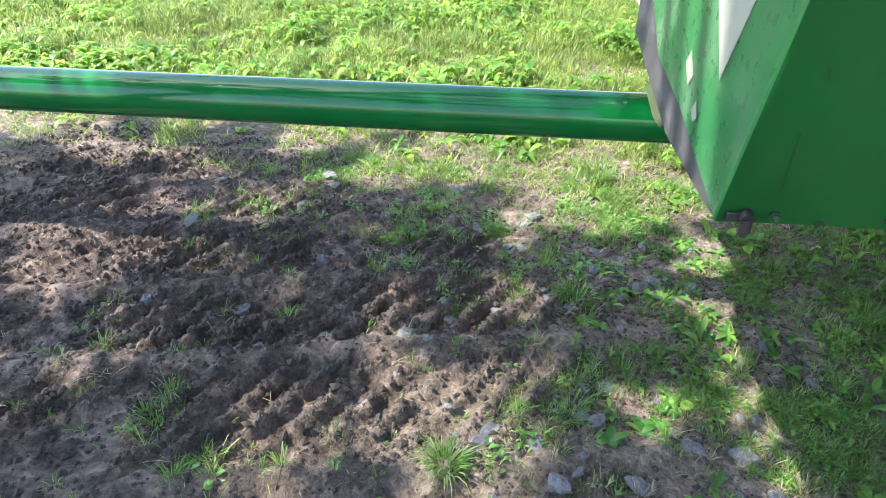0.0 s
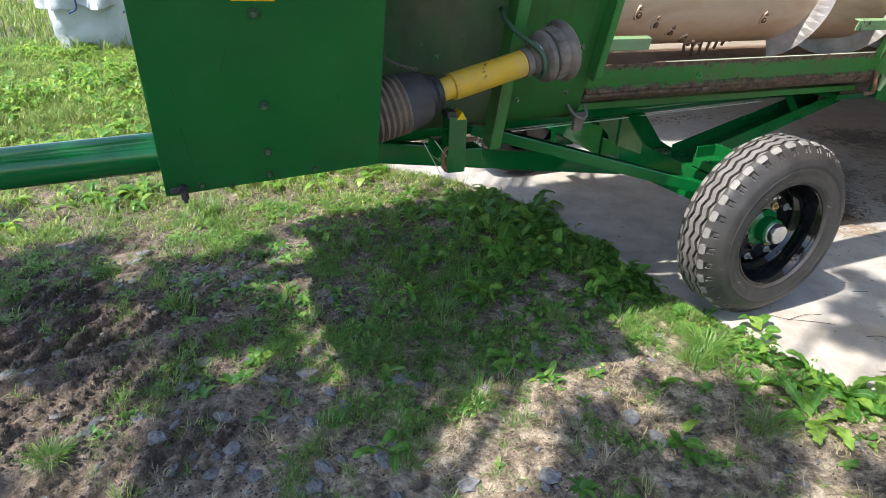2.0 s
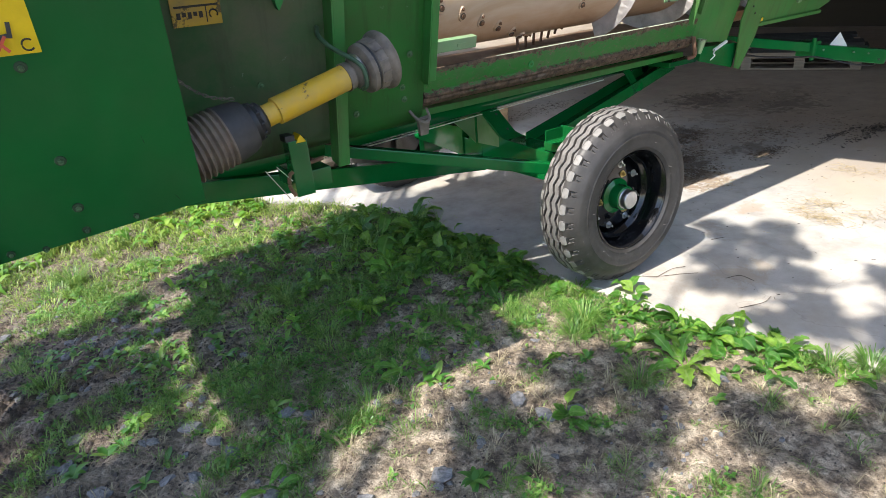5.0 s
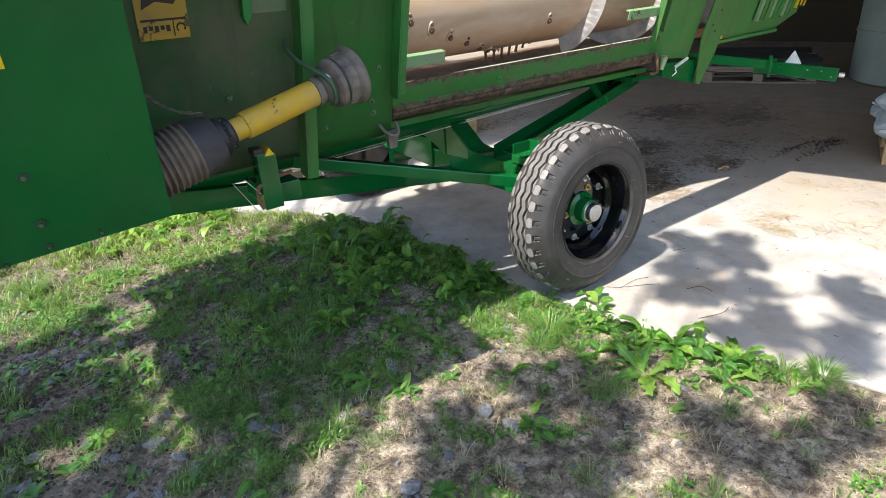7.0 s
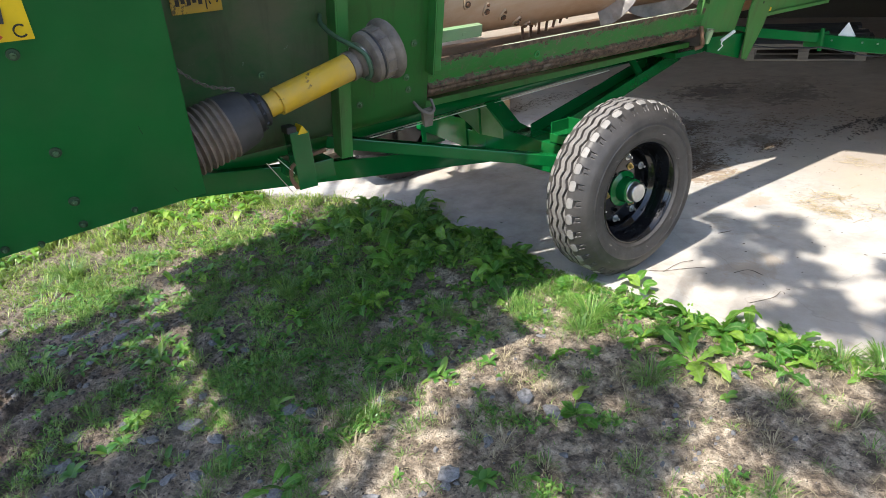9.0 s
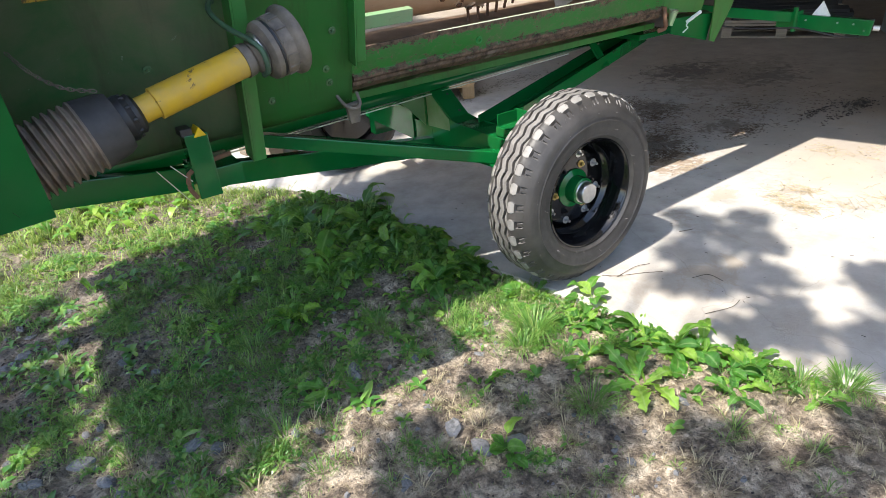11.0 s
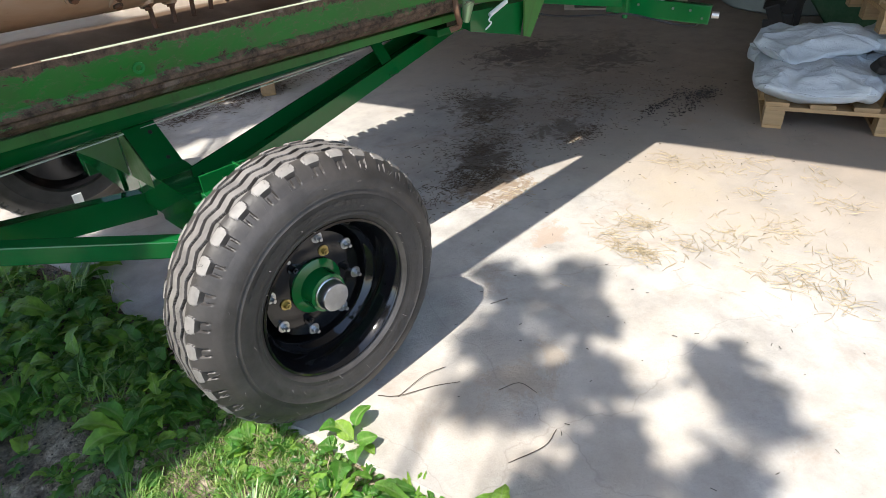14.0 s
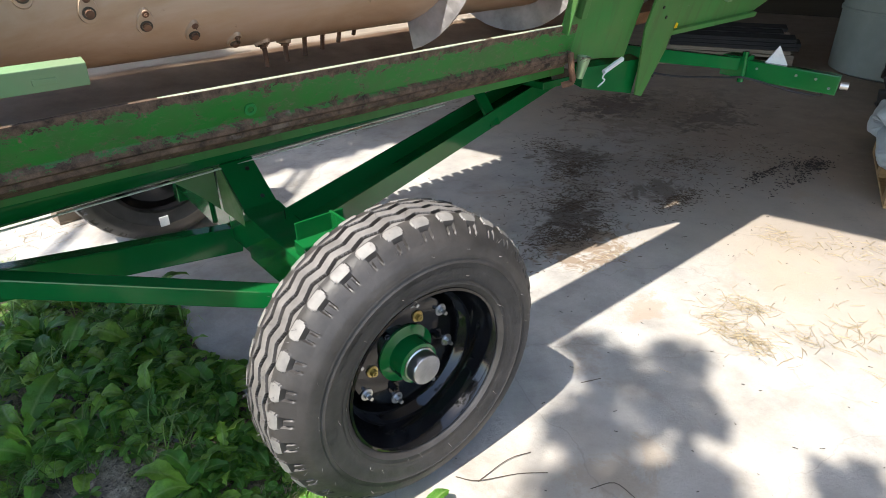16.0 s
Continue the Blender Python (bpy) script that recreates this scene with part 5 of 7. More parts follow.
                for r, an in ((r0, pa), (r1, pa), (r1, pb), (r0, pb)):
                    y = float(np.interp(r, [0.232, 0.25, 0.268, 0.285, 0.308, 0.325], [-0.1125, -0.116, -0.1185, -0.1185, -0.113, -0.107])) - hgt
                    q.append(b.verts.new((r * math.cos(an), y, r * math.sin(an))))
                b.faces.new(q)
        sidebar(0, 360, 0.2995, 0.3035, 0.0035)
        sidebar(0, 360, 0.2400, 0.2430, 0.0022)
        for k in range(110):
            if k % 11 < 9:
                sidebar(3.27 * k, 3.27 * k + 1.7, 0.2955, 0.2985, 0.0016)
        a = 60.0
        while a < 150:
            wd = rnd.choice((2.2, 3.0, 3.4))
            sidebar(a, a + wd, 0.262, 0.276)
            a += wd + rnd.choice((1.2, 1.4, 3.5))
        a = 250.0
        while a < 330:
            wd = rnd.choice((2.2, 3.0))
            sidebar(a, a + wd, 0.258, 0.270)
            a += wd + rnd.choice((1.2, 1.4, 3.0))
        for a0 in (203, 212, 221, 5, 14, 23):
            sidebar(a0, a0 + 6.5, 0.258, 0.263)
            sidebar(a0, a0 + 6.5, 0.288, 0.293)
            sidebar(a0, a0 + 1.5, 0.258, 0.293)
            sidebar(a0 + 3, a0 + 4.5, 0.262, 0.276)
        for k in range(16):
            sidebar(182 + 11 * math.cos(0.3927 * k) * 0.32, 184 + 11 * math.cos(0.3927 * k) * 0.32, 0.274 + 0.016 * math.sin(0.3927 * k), 0.2765 + 0.016 * math.sin(0.3927 * k))
        part("moulded_mark", b, RUBBER, ty)["kind"] = "stuff"
    b = bmesh.new()
    ym = pose(0, 0.015, 0, 90, 0, 0)      # lathe z -> -y
    prof = [(0.214, 0.100), (0.219, 0.110), (0.218, 0.118), (0.212, 0.1195), (0.2075, 0.114), (0.204, 0.10), (0.196, 0.086), (0.193, 0.045), (0.188, 0.03), (0.176, 0.022), (0.170, 0.012), (0.166, -0.02), (0.158, -0.005), (0.150, 0.012), (0.10, 0.018), (0.055, 0.018), (0.055, -0.03), (0.19, -0.05), (0.21, -0.1), (0.214, -0.11)]
    lathe(b, prof, 96, ym)
    part("rim", b, BLACKGLOSS, w, "gloss black steel rim", smooth=True)
    b = bmesh.new()
    r_ = lathe(b, [(0.03, 0.01), (0.078, 0.018), (0.078, 0.024), (0.068, 0.028), (0.056, 0.032), (0.053, 0.075), (0.045, 0.078)], 48, ym)
    part("hub", b, GREEN, w, "green hub", smooth=True)
    b = bmesh.new()
    r_ = lathe(b, [(0.03, 0.07), (0.0445, 0.074), (0.0445, 0.08), (0.041, 0.082), (0.041, 0.103), (0.038, 0.108), (0.030, 0.109), (0.012, 0.1075)], 48, ym)
    cap(b, r_[-1])
    part("hub_cap", b, ZINC, w, "dull zinc hub cap", smooth=True)
    for k in range(8):
        a = radians(32 + 45 * k)
        b = bmesh.new()
        c = Matrix.Translation((0.137 * math.cos(a), 0.001, 0.137 * math.sin(a))) @ pose(0, 0, 0, 90, 0, 0)
        hexbolt(b, c, 0.0095, 0.008)
        bmesh.ops.create_cone(b, cap_ends=True, segments=12, radius1=0.0055, radius2=0.005, depth=0.016, matrix=c @ Matrix.Translation((0, 0, 0.016)))
        part("rim_bolt", b, ZINC, w)
    for k in range(6):
        a = radians(65 + 60 * k)
        b = bmesh.new()
        c = Matrix.Translation((0.098 * math.cos(a), -0.003, 0.098 * math.sin(a))) @ pose(0, 0, 0, 90, 0, 0)
        hexbolt(b, c, 0.009, 0.012)
        part("wheel_nut", b, BRASS if k % 2 == 0 else BLACKGLOSS, w)
    return w


make_wheel("wheel", pose(0, -0.055, 0.376), "black tyre on a gloss black rim with a green hub")
make_wheel("wheel", pose(-0.07, 1.82, 0.375, 0, 0, 180), "black tyre on a gloss black rim with a green hub", False)
b = bmesh.new()
box(b, (-0.12, 1.69, 0.085), (-0.08, 1.6985, 0.13), 0.001)
tpart("paper_label", b, WHITE, "small white paper label")


# ---------------------------------------------------------------- pallets, sacks, shed contents
def make_pallet(m, label, w=1.0, d=0.8, mat=None, turned=False):
    """Boards run along x, or along y when turned."""
    p = thing("pallet", label, "pallet", m, "wooden pallets")
    rnd = random.Random(3)
    if turned:
        w, d = d, w

    def piece(name, x0, x1, y0, y1, z0, z1, bev):
        b = bmesh.new()
        if turned:
            x0, x1, y0, y1 = y0, y1, x0, x1
        box(b, (x0, y0, z0), (x1, y1, z1), bev)
        part(name, b, mat or WOOD, p)

    for iy in range(3):
        for ix in range(3):
            x0 = ix * (w - 0.1) / 2
            y0 = iy * (d - 0.1) / 2
            piece("block", x0, x0 + 0.1, y0, y0 + 0.1, 0.018, 0.1, 0.004)
    for iy in range(3):
        y0 = iy * (d - 0.1) / 2
        piece("runner", 0, w, y0 + 0.002, y0 + 0.098, 0, 0.018, 0.003)
    for ix in range(3):
        x0 = ix * (w - 0.1) / 2
        piece("stringer", x0 - 0.003, x0 + 0.1, 0, d, 0.1, 0.122, 0.003)
    n = 6
    for k in range(n):
        y0 = k * (d - 0.12) / (n - 1) + rnd.uniform(-0.008, 0.008)
        piece("deck_board", rnd.uniform(-0.006, 0.002), w, y0, y0 + 0.12 - 0.015 * rnd.random(), 0.122, 0.144, 0.003)
    return p


# the stack stands with its near side parallel to the shed front
PM = pose(2.735, -0.29, 0.002, 0, 0, -68)
make_pallet(PM, "pale new wooden pallet carrying filled white sacks", 1.15, 0.9, None, True)


def make_sack(name, m, sx, sy, sz, seed, mat, label, cat="sack", group="filled sacks"):
    b = bmesh.new()
    nu, nv = 132, 64
    rnd = random.Random(seed)
    rows = []
    for j in range(nv + 1):
        ph = math.pi * (j / nv - 0.5)
        row = []
        for i in range(nu):
            th = 2 * math.pi * i / nu
            e1, e2 = 0.42, 0.40
            cp, spn = math.cos(ph), math.sin(ph)
            f = lambda c, e: math.copysign(abs(c) ** e, c)
            x = sx * f(cp, e1) * f(math.cos(th), e2)
            y = sy * f(cp, e1) * f(math.sin(th), e2)
            z = sz * f(spn, 0.75)
            ed = max(abs(x) / sx, abs(y) / sy)
            z *= 1 - 0.45 * max(0, ed - 0.55) / 0.45
            k = 0.03 * fnoise(x * 3 + seed, y * 3, 1.6, seed) + 0.05 * (0.25 - abs(fnoise(x * 1.5 + z * 2, y * 2.5 + z * 2, 2.0, seed + 1)) ** 0.7) + 0.035 * (0.25 - abs(fnoise(x * 3 + z * 4, y * 3 - z * 2, 3.0, seed + 2)) ** 0.7)
            row.append(b.verts.new(m @ Vector((x * (1 + k), y * (1 + k), z + k * 0.8 + sz))))
        rows.append(row)
    for a, c in zip(rows, rows[1:]):
        for i in range(nu):
            j = (i + 1) % nu
            b.faces.new((a[i], a[j], c[j], c[i]))
    bmesh.ops.remove_doubles(b, verts=b.verts[:], dist=0.0005)
    ob = part(name, b, mat, None, "", True)
    ob.data.set_sharp_from_angle(angle=radians(80))
    if cat == "sack":
        for e in (-1, 1):
            b = bmesh.new()
            pts = [m @ Vector((e * sx * (0.99 - 0.03 * abs(math.sin(7 * t))), sy * t, sz * (0.95 + 0.25 * math.sin(3 * t + seed)))) for t in np.linspace(-0.8, 0.8, 15)]
            tube(b, pts, [0.006 + 0.003 * math.sin(5 * k) for k in range(15)], 6)
            part("stitched_seam", b, mat, ob, "folded stitched end of the sack", True)
    return tagged(ob, label, cat, group)


zt = 0.146
make_sack("sack", PM @ pose(0.24, 0.31, zt, 0, 0, 86), 0.37, 0.31, 0.075, 11, SACK, "crumpled white woven plastic sack, filled, on a pallet")
make_sack("sack", PM @ pose(0.84, 0.30, zt, 0, 0, 95), 0.37, 0.33, 0.08, 12, SACK, "crumpled white woven plastic sack, filled, on a pallet")
make_sack("sack", PM @ pose(0.25, 0.80, zt, 0, 0, 82), 0.34, 0.33, 0.08, 13, SACK, "crumpled white woven plastic sack, filled, on a pallet")
make_sack("sack", PM @ pose(0.88, 0.78, zt, 0, 0, 88), 0.30, 0.32, 0.08, 14, SACK, "crumpled white woven plastic sack, filled, on a pallet")
make_sack("sack", PM @ pose(0.24, 0.50, zt + 0.135, 6, -4, 30), 0.31, 0.20, 0.062, 15, SACK, "white woven plastic sack lying slantwise on others")
make_sack("sack", PM @ pose(0.80, 0.66, zt + 0.135, 0, 0, 10), 0.33, 0.22, 0.06, 16, SACK, "white woven plastic sack lying on others")
make_sack("sack", PM @ pose(1.02, -0.10, 0.0, 0, 0, 30), 0.13, 0.10, 0.05, 17, SACK, "empty crumpled white sack on the floor", "sack", "")
make_sack("stone", PM @ pose(0.53, 0.16, zt + 0.135, 0, 0, 15), 0.075, 0.05, 0.032, 18, DARKSTUFF, "dark lump of stone lying on the sacks", "stone", "")
make_pallet(PM @ pose(0.50, 0.42, zt + 0.262, 0, 0, 4), "pale wooden pallet lying on top of the sacks", 1.0, 0.8)
b = bmesh.new()
beam(b, PM @ Vector((0.78, 0.95, 0.60)), PM @ Vector((1.15, 0.60, 0.57)), 0.10, 0.02, 0.003)
tagged(part("board", b, GREYWOOD), "grey weathered board lying on a pallet", "board")
# far pallet with dark boards
FM = pose(4.72, 2.32, 0.002, 0, 0, -62)
make_pallet(FM, "weathered wooden pallet under a dark stack of boards", 1.15, 0.9, GREYWOOD)
make_pallet(pose(-0.46, 2.22, 0.002, 0, 0, 10), "weathered wooden pallet lying behind the machine", 1.0, 0.8, GREYWOOD)
make_pallet(pose(1.47, 2.50, 0.002, 0, 0, 60), "wooden pallet lying behind the machine", 1.0, 0.8)
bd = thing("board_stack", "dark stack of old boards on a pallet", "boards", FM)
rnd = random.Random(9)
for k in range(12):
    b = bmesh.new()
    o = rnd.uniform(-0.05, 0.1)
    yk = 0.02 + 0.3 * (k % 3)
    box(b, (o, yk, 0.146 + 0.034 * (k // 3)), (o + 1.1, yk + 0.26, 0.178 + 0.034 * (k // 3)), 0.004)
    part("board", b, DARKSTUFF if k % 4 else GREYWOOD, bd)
# plastic tank
tank = thing("storage_tank", "tall grey-green round plastic tank standing in the shed", "tank", pose(6.05, 0.62, 0))
b = bmesh.new()
r_ = lathe(b, [(0.60, 0.0), (0.64, 0.02), (0.645, 0.5), (0.645, 1.9), (0.55, 2.05), (0.2, 2.12)], 64)
cap(b, r_[0])
cap(b, r_[-1])
part("tank_body", b, TANK, tank, "", True)
for z in (0.51, 1.21):
    b = bmesh.new()
    lathe(b, [(0.64, z), (0.656, z + 0.004), (0.656, z + 0.028), (0.64, z + 0.032)], 64, None, True)
    part("band", b, TANK, tank, "", True)
# dark green machine deep in the shed
mach = thing("farm_machine", "dark green farm machine standing in the shed behind the sacks", "machine", pose(4.6, 0.14, 0, 0, 0, -70))
b = bmesh.new()
prism(b, [(0, 0.35), (0.2, 0.10), (1.8, 0.10), (2.0, 0.4), (2.0, 1.5), (0.0, 1.5)], 0.9, None, 0.01)
part("body", b, MACHGREEN, mach)
for x in (0.3, 1.5):
    b = bmesh.new()
    box(b, (x, 0.1, 0.0), (x + 0.12, 0.8, 0.14), 0.01)
    part("skid", b, MACHGREEN, mach)
for k in range(14):
    b = bmesh.new()
    c = Vector((-0.12 + rnd.uniform(-0.08, 0.1), -0.05, 0.25 + rnd.uniform(-0.2, 0.35)))
    box(b, c - Vector((0.07, 0.02, 0.05)), c + Vector((0.07, 0.06, 0.05)), 0.01, Matrix.Translation(c) @ pose(0, 0, 0, rnd.uniform(-30, 30), rnd.uniform(0, 90), 0) @ Matrix.Translation(-c))
    part("rubber_rag", b, INK, mach, "ragged black rubber" if k == 0 else "")
b = bmesh.new()
box(b, (-0.2, -0.02, 0.0), (0.0, 0.2, 0.3), 0.01)
part("apron", b, INK, mach, "black rubber apron")

# ---------------------------------------------------------------- the meadow: bulk bag and bin
bag = thing("bulk_bag", "grey-white woven bulk bag standing in the grass", "bulk bag", pose(-3.0, 7.65, 0, 0, 0, 6))
b = bmesh.new()
rows = []
for k in range(15):
    z = 0.9 * k / 14
    row = []
    for i in range(48):
        a = 2 * math.pi * i / 48
        s = 0.47 + 0.05 * math.sin(math.pi * k / 14)
        c, d = math.cos(a), math.sin(a)
        f = (abs(c) ** 5 + abs(d) ** 5) ** (-0.2)
        q = 0.03 * fnoise(c * 2, d * 2 + z * 3, 2, 31) + 0.015 * fnoise(c * 5, d * 5 + z * 6, 3, 32)
        row.append(b.verts.new((s * f * c + q, s * f * d + q, z)))
    rows.append(row)
for a_, c_ in zip(rows, rows[1:]):
    for i in range(48):
        j = (i + 1) % 48
        b.faces.new((a_[i], a_[j], c_[j], c_[i]))
b.faces.new(rows[-1])
part("sack_body", b, BIGBAG, bag, "", True)
b = bmesh.new()
rows = []
for k in range(9):
    t = k / 8
    row = []
    for i in range(56):
        a = 2 * math.pi * i / 56
        c, d = math.cos(a), math.sin(a)
        f = (abs(c) ** 4 + abs(d) ** 4) ** (-0.25)
        s = 0.56 + 0.06 * math.sin(a * 9 + t * 3) * t + 0.04 * t
        row.append(b.verts.new((s * f * c, s * f * d, 0.95 - 0.33 * t + 0.05 * fnoise(c * 3, d * 3, 2, 40) - 0.06 * (t > 0.9) * abs(math.sin(a * 5)))))
    rows.append(row)
for a_, c_ in zip(rows, rows[1:]):
    for i in range(56):
        j = (i + 1) % 56
        b.faces.new((a_[i], a_[j], c_[j], c_[i]))
b.faces.new(rows[0])
part("folded_top", b, BIGBAG, bag, "loosely folded top of the bag", True)
b = bmesh.new()
for x in (-0.25, 0.32):
    tube(b, smooth_path([(x, -0.60, 0.9), (x + 0.03, -0.62, 0.6), (x - 0.06, -0.6, 0.52)]), 0.012, 6)
part("strap", b, BLUE, bag, "blue lifting strap", True)
b = bmesh.new()
box(b, (-0.35, -0.3, 0.0), (0.35, 0.3, 0.42), 0.03)
for k in range(5):
    box(b, (-0.33 + 0.14 * k, -0.312, 0.04), (-0.27 + 0.14 * k, -0.29, 0.38), 0.005)
bin_ = part("plastic_crate", b, TEAL)
bin_.matrix_world = pose(-5.75, 8.75, 0.0, 0, 0, 8)
tagged(bin_, "teal ribbed plastic crate standing in the grass", "crate")


# ---------------------------------------------------------------- plants
def blade(verts, faces, x, y, z, a, l, h, w, sag):
    """One bent tapering blade: l outwards, h upwards, its tip sagging."""
    dx, dy = math.cos(a), math.sin(a)
    px, py = -dy * w / 2, dx * w / 2
    o = len(verts)
    for t, k, up in ((0.0, 0.8, 0.0), (0.38, 1.0, 0.62), (0.74, 0.75, 0.98 - 0.25 * sag)):
        verts.append((x + dx * l * t - px * k, y + dy * l * t - py * k, z + h * up))
        verts.append((x + dx * l * t + px * k, y + dy * l * t + py * k, z + h * up))
    verts.append((x + dx * l, y + dy * l, z + h * (1.0 - 0.75 * sag)))
    faces += [(o, o + 1, o + 3, o + 2), (o + 2, o + 3, o + 5, o + 4), (o + 4, o + 5, o + 6)]


def grass_patch(name, n, region, dens, hgt, wid, mat, label, seed, lean=0.6, spread=0.03, tall=None):
    """Bent blades in small loose tufts; tall(x, y) scales their length."""
    rnd = random.Random(seed)
    verts, faces = [], []
    made = tries = 0
    while made < n and tries < n * 8:
        tries += 1
        cx, cy = rnd.uniform(region[0], region[1]), rnd.uniform(region[2], region[3])
        d = dens(cx, cy)
        if rnd.random() > d:
            continue
        tuft = 0.006 + spread * rnd.random() ** 2
        hs = (0.55 + 0.75 * rnd.random() * (0.4 + 0.6 * d)) * (tall(cx, cy) if tall else 1.0)
        z = ground_z(cx, cy) - 0.004
        for _ in range(rnd.randint(4, 9)):
            x, y = cx + rnd.gauss(0, tuft), cy + rnd.gauss(0, tuft)
            if x > edge_x(y) + 0.01:
                continue
            h = hgt * hs * rnd.uniform(0.5, 1.2)
            blade(verts, faces, x, y, z, rnd.uniform(0, 6.2832), lean * rnd.uniform(0.2, 1.3) * h, h, wid * rnd.uniform(0.6, 1.3), rnd.random() * min(1.0, lean))
            made += 1
    return tagged(raw(name, verts, faces, mat), label, "grass", kind="stuff")


def near_cover(x, y):
    """How green the trodden strip in front of the machine is."""
    if x > edge_x(y) - 0.005:
        return 0.0
    k = 0.28 + 0.12 * (x < -1.2) + 0.8 * fnoise(x, y, 2.3, 21) + 1.1 * fnoise(x, y, 8.5, 22)
    k -= 0.75 * mud(x, y)
    k -= 0.46 * max(0.0, min(1.0, (-0.05 - y) / 0.3)) * (1.0 if x > -1.6 else 0.55)
    e = edge_x(y) - x
    if e < 0.55 and y > 0.1:
        k -= 0.55
    if y > 0.95 and x > -1.7:
        k -= 0.25
    return max(0.0, min(1.0, k))


def meadow(x, y):
    """How thick the meadow is; thin and patchy along the machine."""
    k = 0.72 + 0.9 * fnoise(x, y, 1.1, 23) + 1.0 * fnoise(x, y, 3.4, 24)
    k -= 0.8 * mud(x, y)
    if y < 2.9:
        k -= (0.25 + 0.55 * max(0.0, 0.5 + fnoise(x, y, 1.6, 25))) * (2.9 - y)
    return max(0.04, min(1.0, k))


def meadow_height(x, y):
    return max(0.35, min(1.5, 0.35 + 0.40 * (y - 1.6) + 0.9 * fnoise(x, y, 1.7, 26)))


def tufts(name, n, region, dens, hgt, wid, mat, label, seed):
    """Separate little tufts whose blades spread outwards."""
    rnd = random.Random(seed)
    verts, faces = [], []
    made = 0
    while made < n:
        cx, cy = rnd.uniform(region[0], region[1]), rnd.uniform(region[2], region[3])
        made += 0.05
        if rnd.random() > dens(cx, cy):
            continue
        size = rnd.uniform(0.45, 1.0) + 0.8 * rnd.random() ** 4
        z = ground_z(cx, cy) - 0.004
        for _ in range(int(rnd.uniform(10, 30) * size)):
            a = rnd.uniform(0, 6.2832)
            r0 = 0.020 * size * rnd.random()
            x, y = cx + r0 * math.cos(a), cy + r0 * math.sin(a)
            if x > edge_x(y) + 0.01:
                continue
            h = hgt * size * rnd.uniform(0.35, 1.1)
            blade(verts, faces, x, y, z, a + rnd.uniform(-0.7, 0.7), h * rnd.uniform(0.3, 1.5), h, wid * rnd.uniform(0.6, 1.3), rnd.uniform(0.2, 0.9))
            made += 1
    return tagged(raw(name, verts, faces, mat), label, "grass", kind="stuff")


tufts("grass_tufts", 66000, (-3.9, 0.3, -1.75, 1.75), lambda x, y: near_cover(x, y) ** 1.4 + 0.03 * (x < edge_x(y)), 0.034, 0.0023, GRASS, "small tufts of green grass on trodden earth", 1)
grass_patch("grass", 30000, (-3.9, 0.3, -1.75, 1.75), near_cover, 0.020, 0.0022, GRASS, "short trodden green grass on bare earth", 11, 1.7)
grass_patch("dry_grass", 8000, (-4.2, 0.3, -1.75, 2.6), lambda x, y: 0.35 + 0.5 * fnoise(x, y, 3, 30) + 0.25 * near_cover(x, y) - 0.3 * mud(x, y), 0.024, 0.0021, DRYGRASS, "dry bleached grass stalks on the earth", 2, 2.8)
tufts("dry_tufts", 5200, (-2.4, 0.4, -1.75, 0.1), lambda x, y: max(0.0, 0.25 + fnoise(x, y, 4.0, 33)) if x < edge_x(y) else 0.0, 0.036, 0.0024, DRYGRASS, "small tufts of dry bleached grass", 12)


def clover_patch(n, region, dens, seed):
    """Low small leaves close to the ground."""
    rnd = random.Random(seed)
    verts, faces = [], []
    made = 0
    while made < n:
        cx, cy = rnd.uniform(region[0], region[1]), rnd.uniform(region[2], region[3])
        if rnd.random() > dens(cx, cy):
            made += 0.2
            continue
        big = rnd.uniform(0.5, 1.15)
        gz = ground_z(cx, cy)
        for _ in range(rnd.randint(4, 9)):
            x, y = cx + rnd.gauss(0, 0.018 * big), cy + rnd.gauss(0, 0.018 * big)
            if x > edge_x(y) + 0.005:
                continue
            z = gz + rnd.uniform(0.004, 0.022) * big
            a, t = rnd.uniform(0, 6.28), rnd.uniform(-0.25, 0.6)
            l, w = rnd.uniform(0.012, 0.026) * big, rnd.uniform(0.004, 0.008) * big
            dx, dy = math.cos(a), math.sin(a)
            o = len(verts)
            for q, k in ((0.35, 0.9), (0.75, 0.8)):
                verts += [(x + dx * l * q - dy * w * k, y + dy * l * q + dx * w * k, z + l * t * q + 0.25 * w), (x + dx * l * q, y + dy * l * q, z + l * t * q), (x + dx * l * q + dy * w * k, y + dy * l * q - dx * w * k, z + l * t * q + 0.25 * w)]
            verts += [(x, y, z - 0.003), (x + dx * l, y + dy * l, z + l * t * 0.8)]
            faces += [(o + 6, o + 1, o), (o + 6, o + 2, o + 1), (o, o + 1, o + 4, o + 3), (o + 1, o + 2, o + 5, o + 4), (o + 3, o + 4, o + 7), (o + 4, o + 5, o + 7)]
            made += 1
    return tagged(raw("small_leaves", verts, faces, CLOVER), "small low leaves among the trodden grass", "herbs", kind="stuff")


clover_patch(15000, (-3.6, 0.3, -1.75, 1.75), lambda x, y: near_cover(x, y) * (0.12 + max(0.0, 0.1 + fnoise(x, y, 3.6, 61)) * 2.0), 6)
grass_patch("meadow_grass", 120000, (-7.2, -0.4, 1.5, 7.6), meadow, 0.10, 0.0060, LAWN, "sunny rough meadow grass", 3, 1.2, 0.035, meadow_height)
grass_patch("meadow_grass", 24000, (-14.0, -0.9, 7.0, 14.0), lambda x, y: 0.8, 0.24, 0.014, LAWN, "tall rough meadow grass further off", 4)


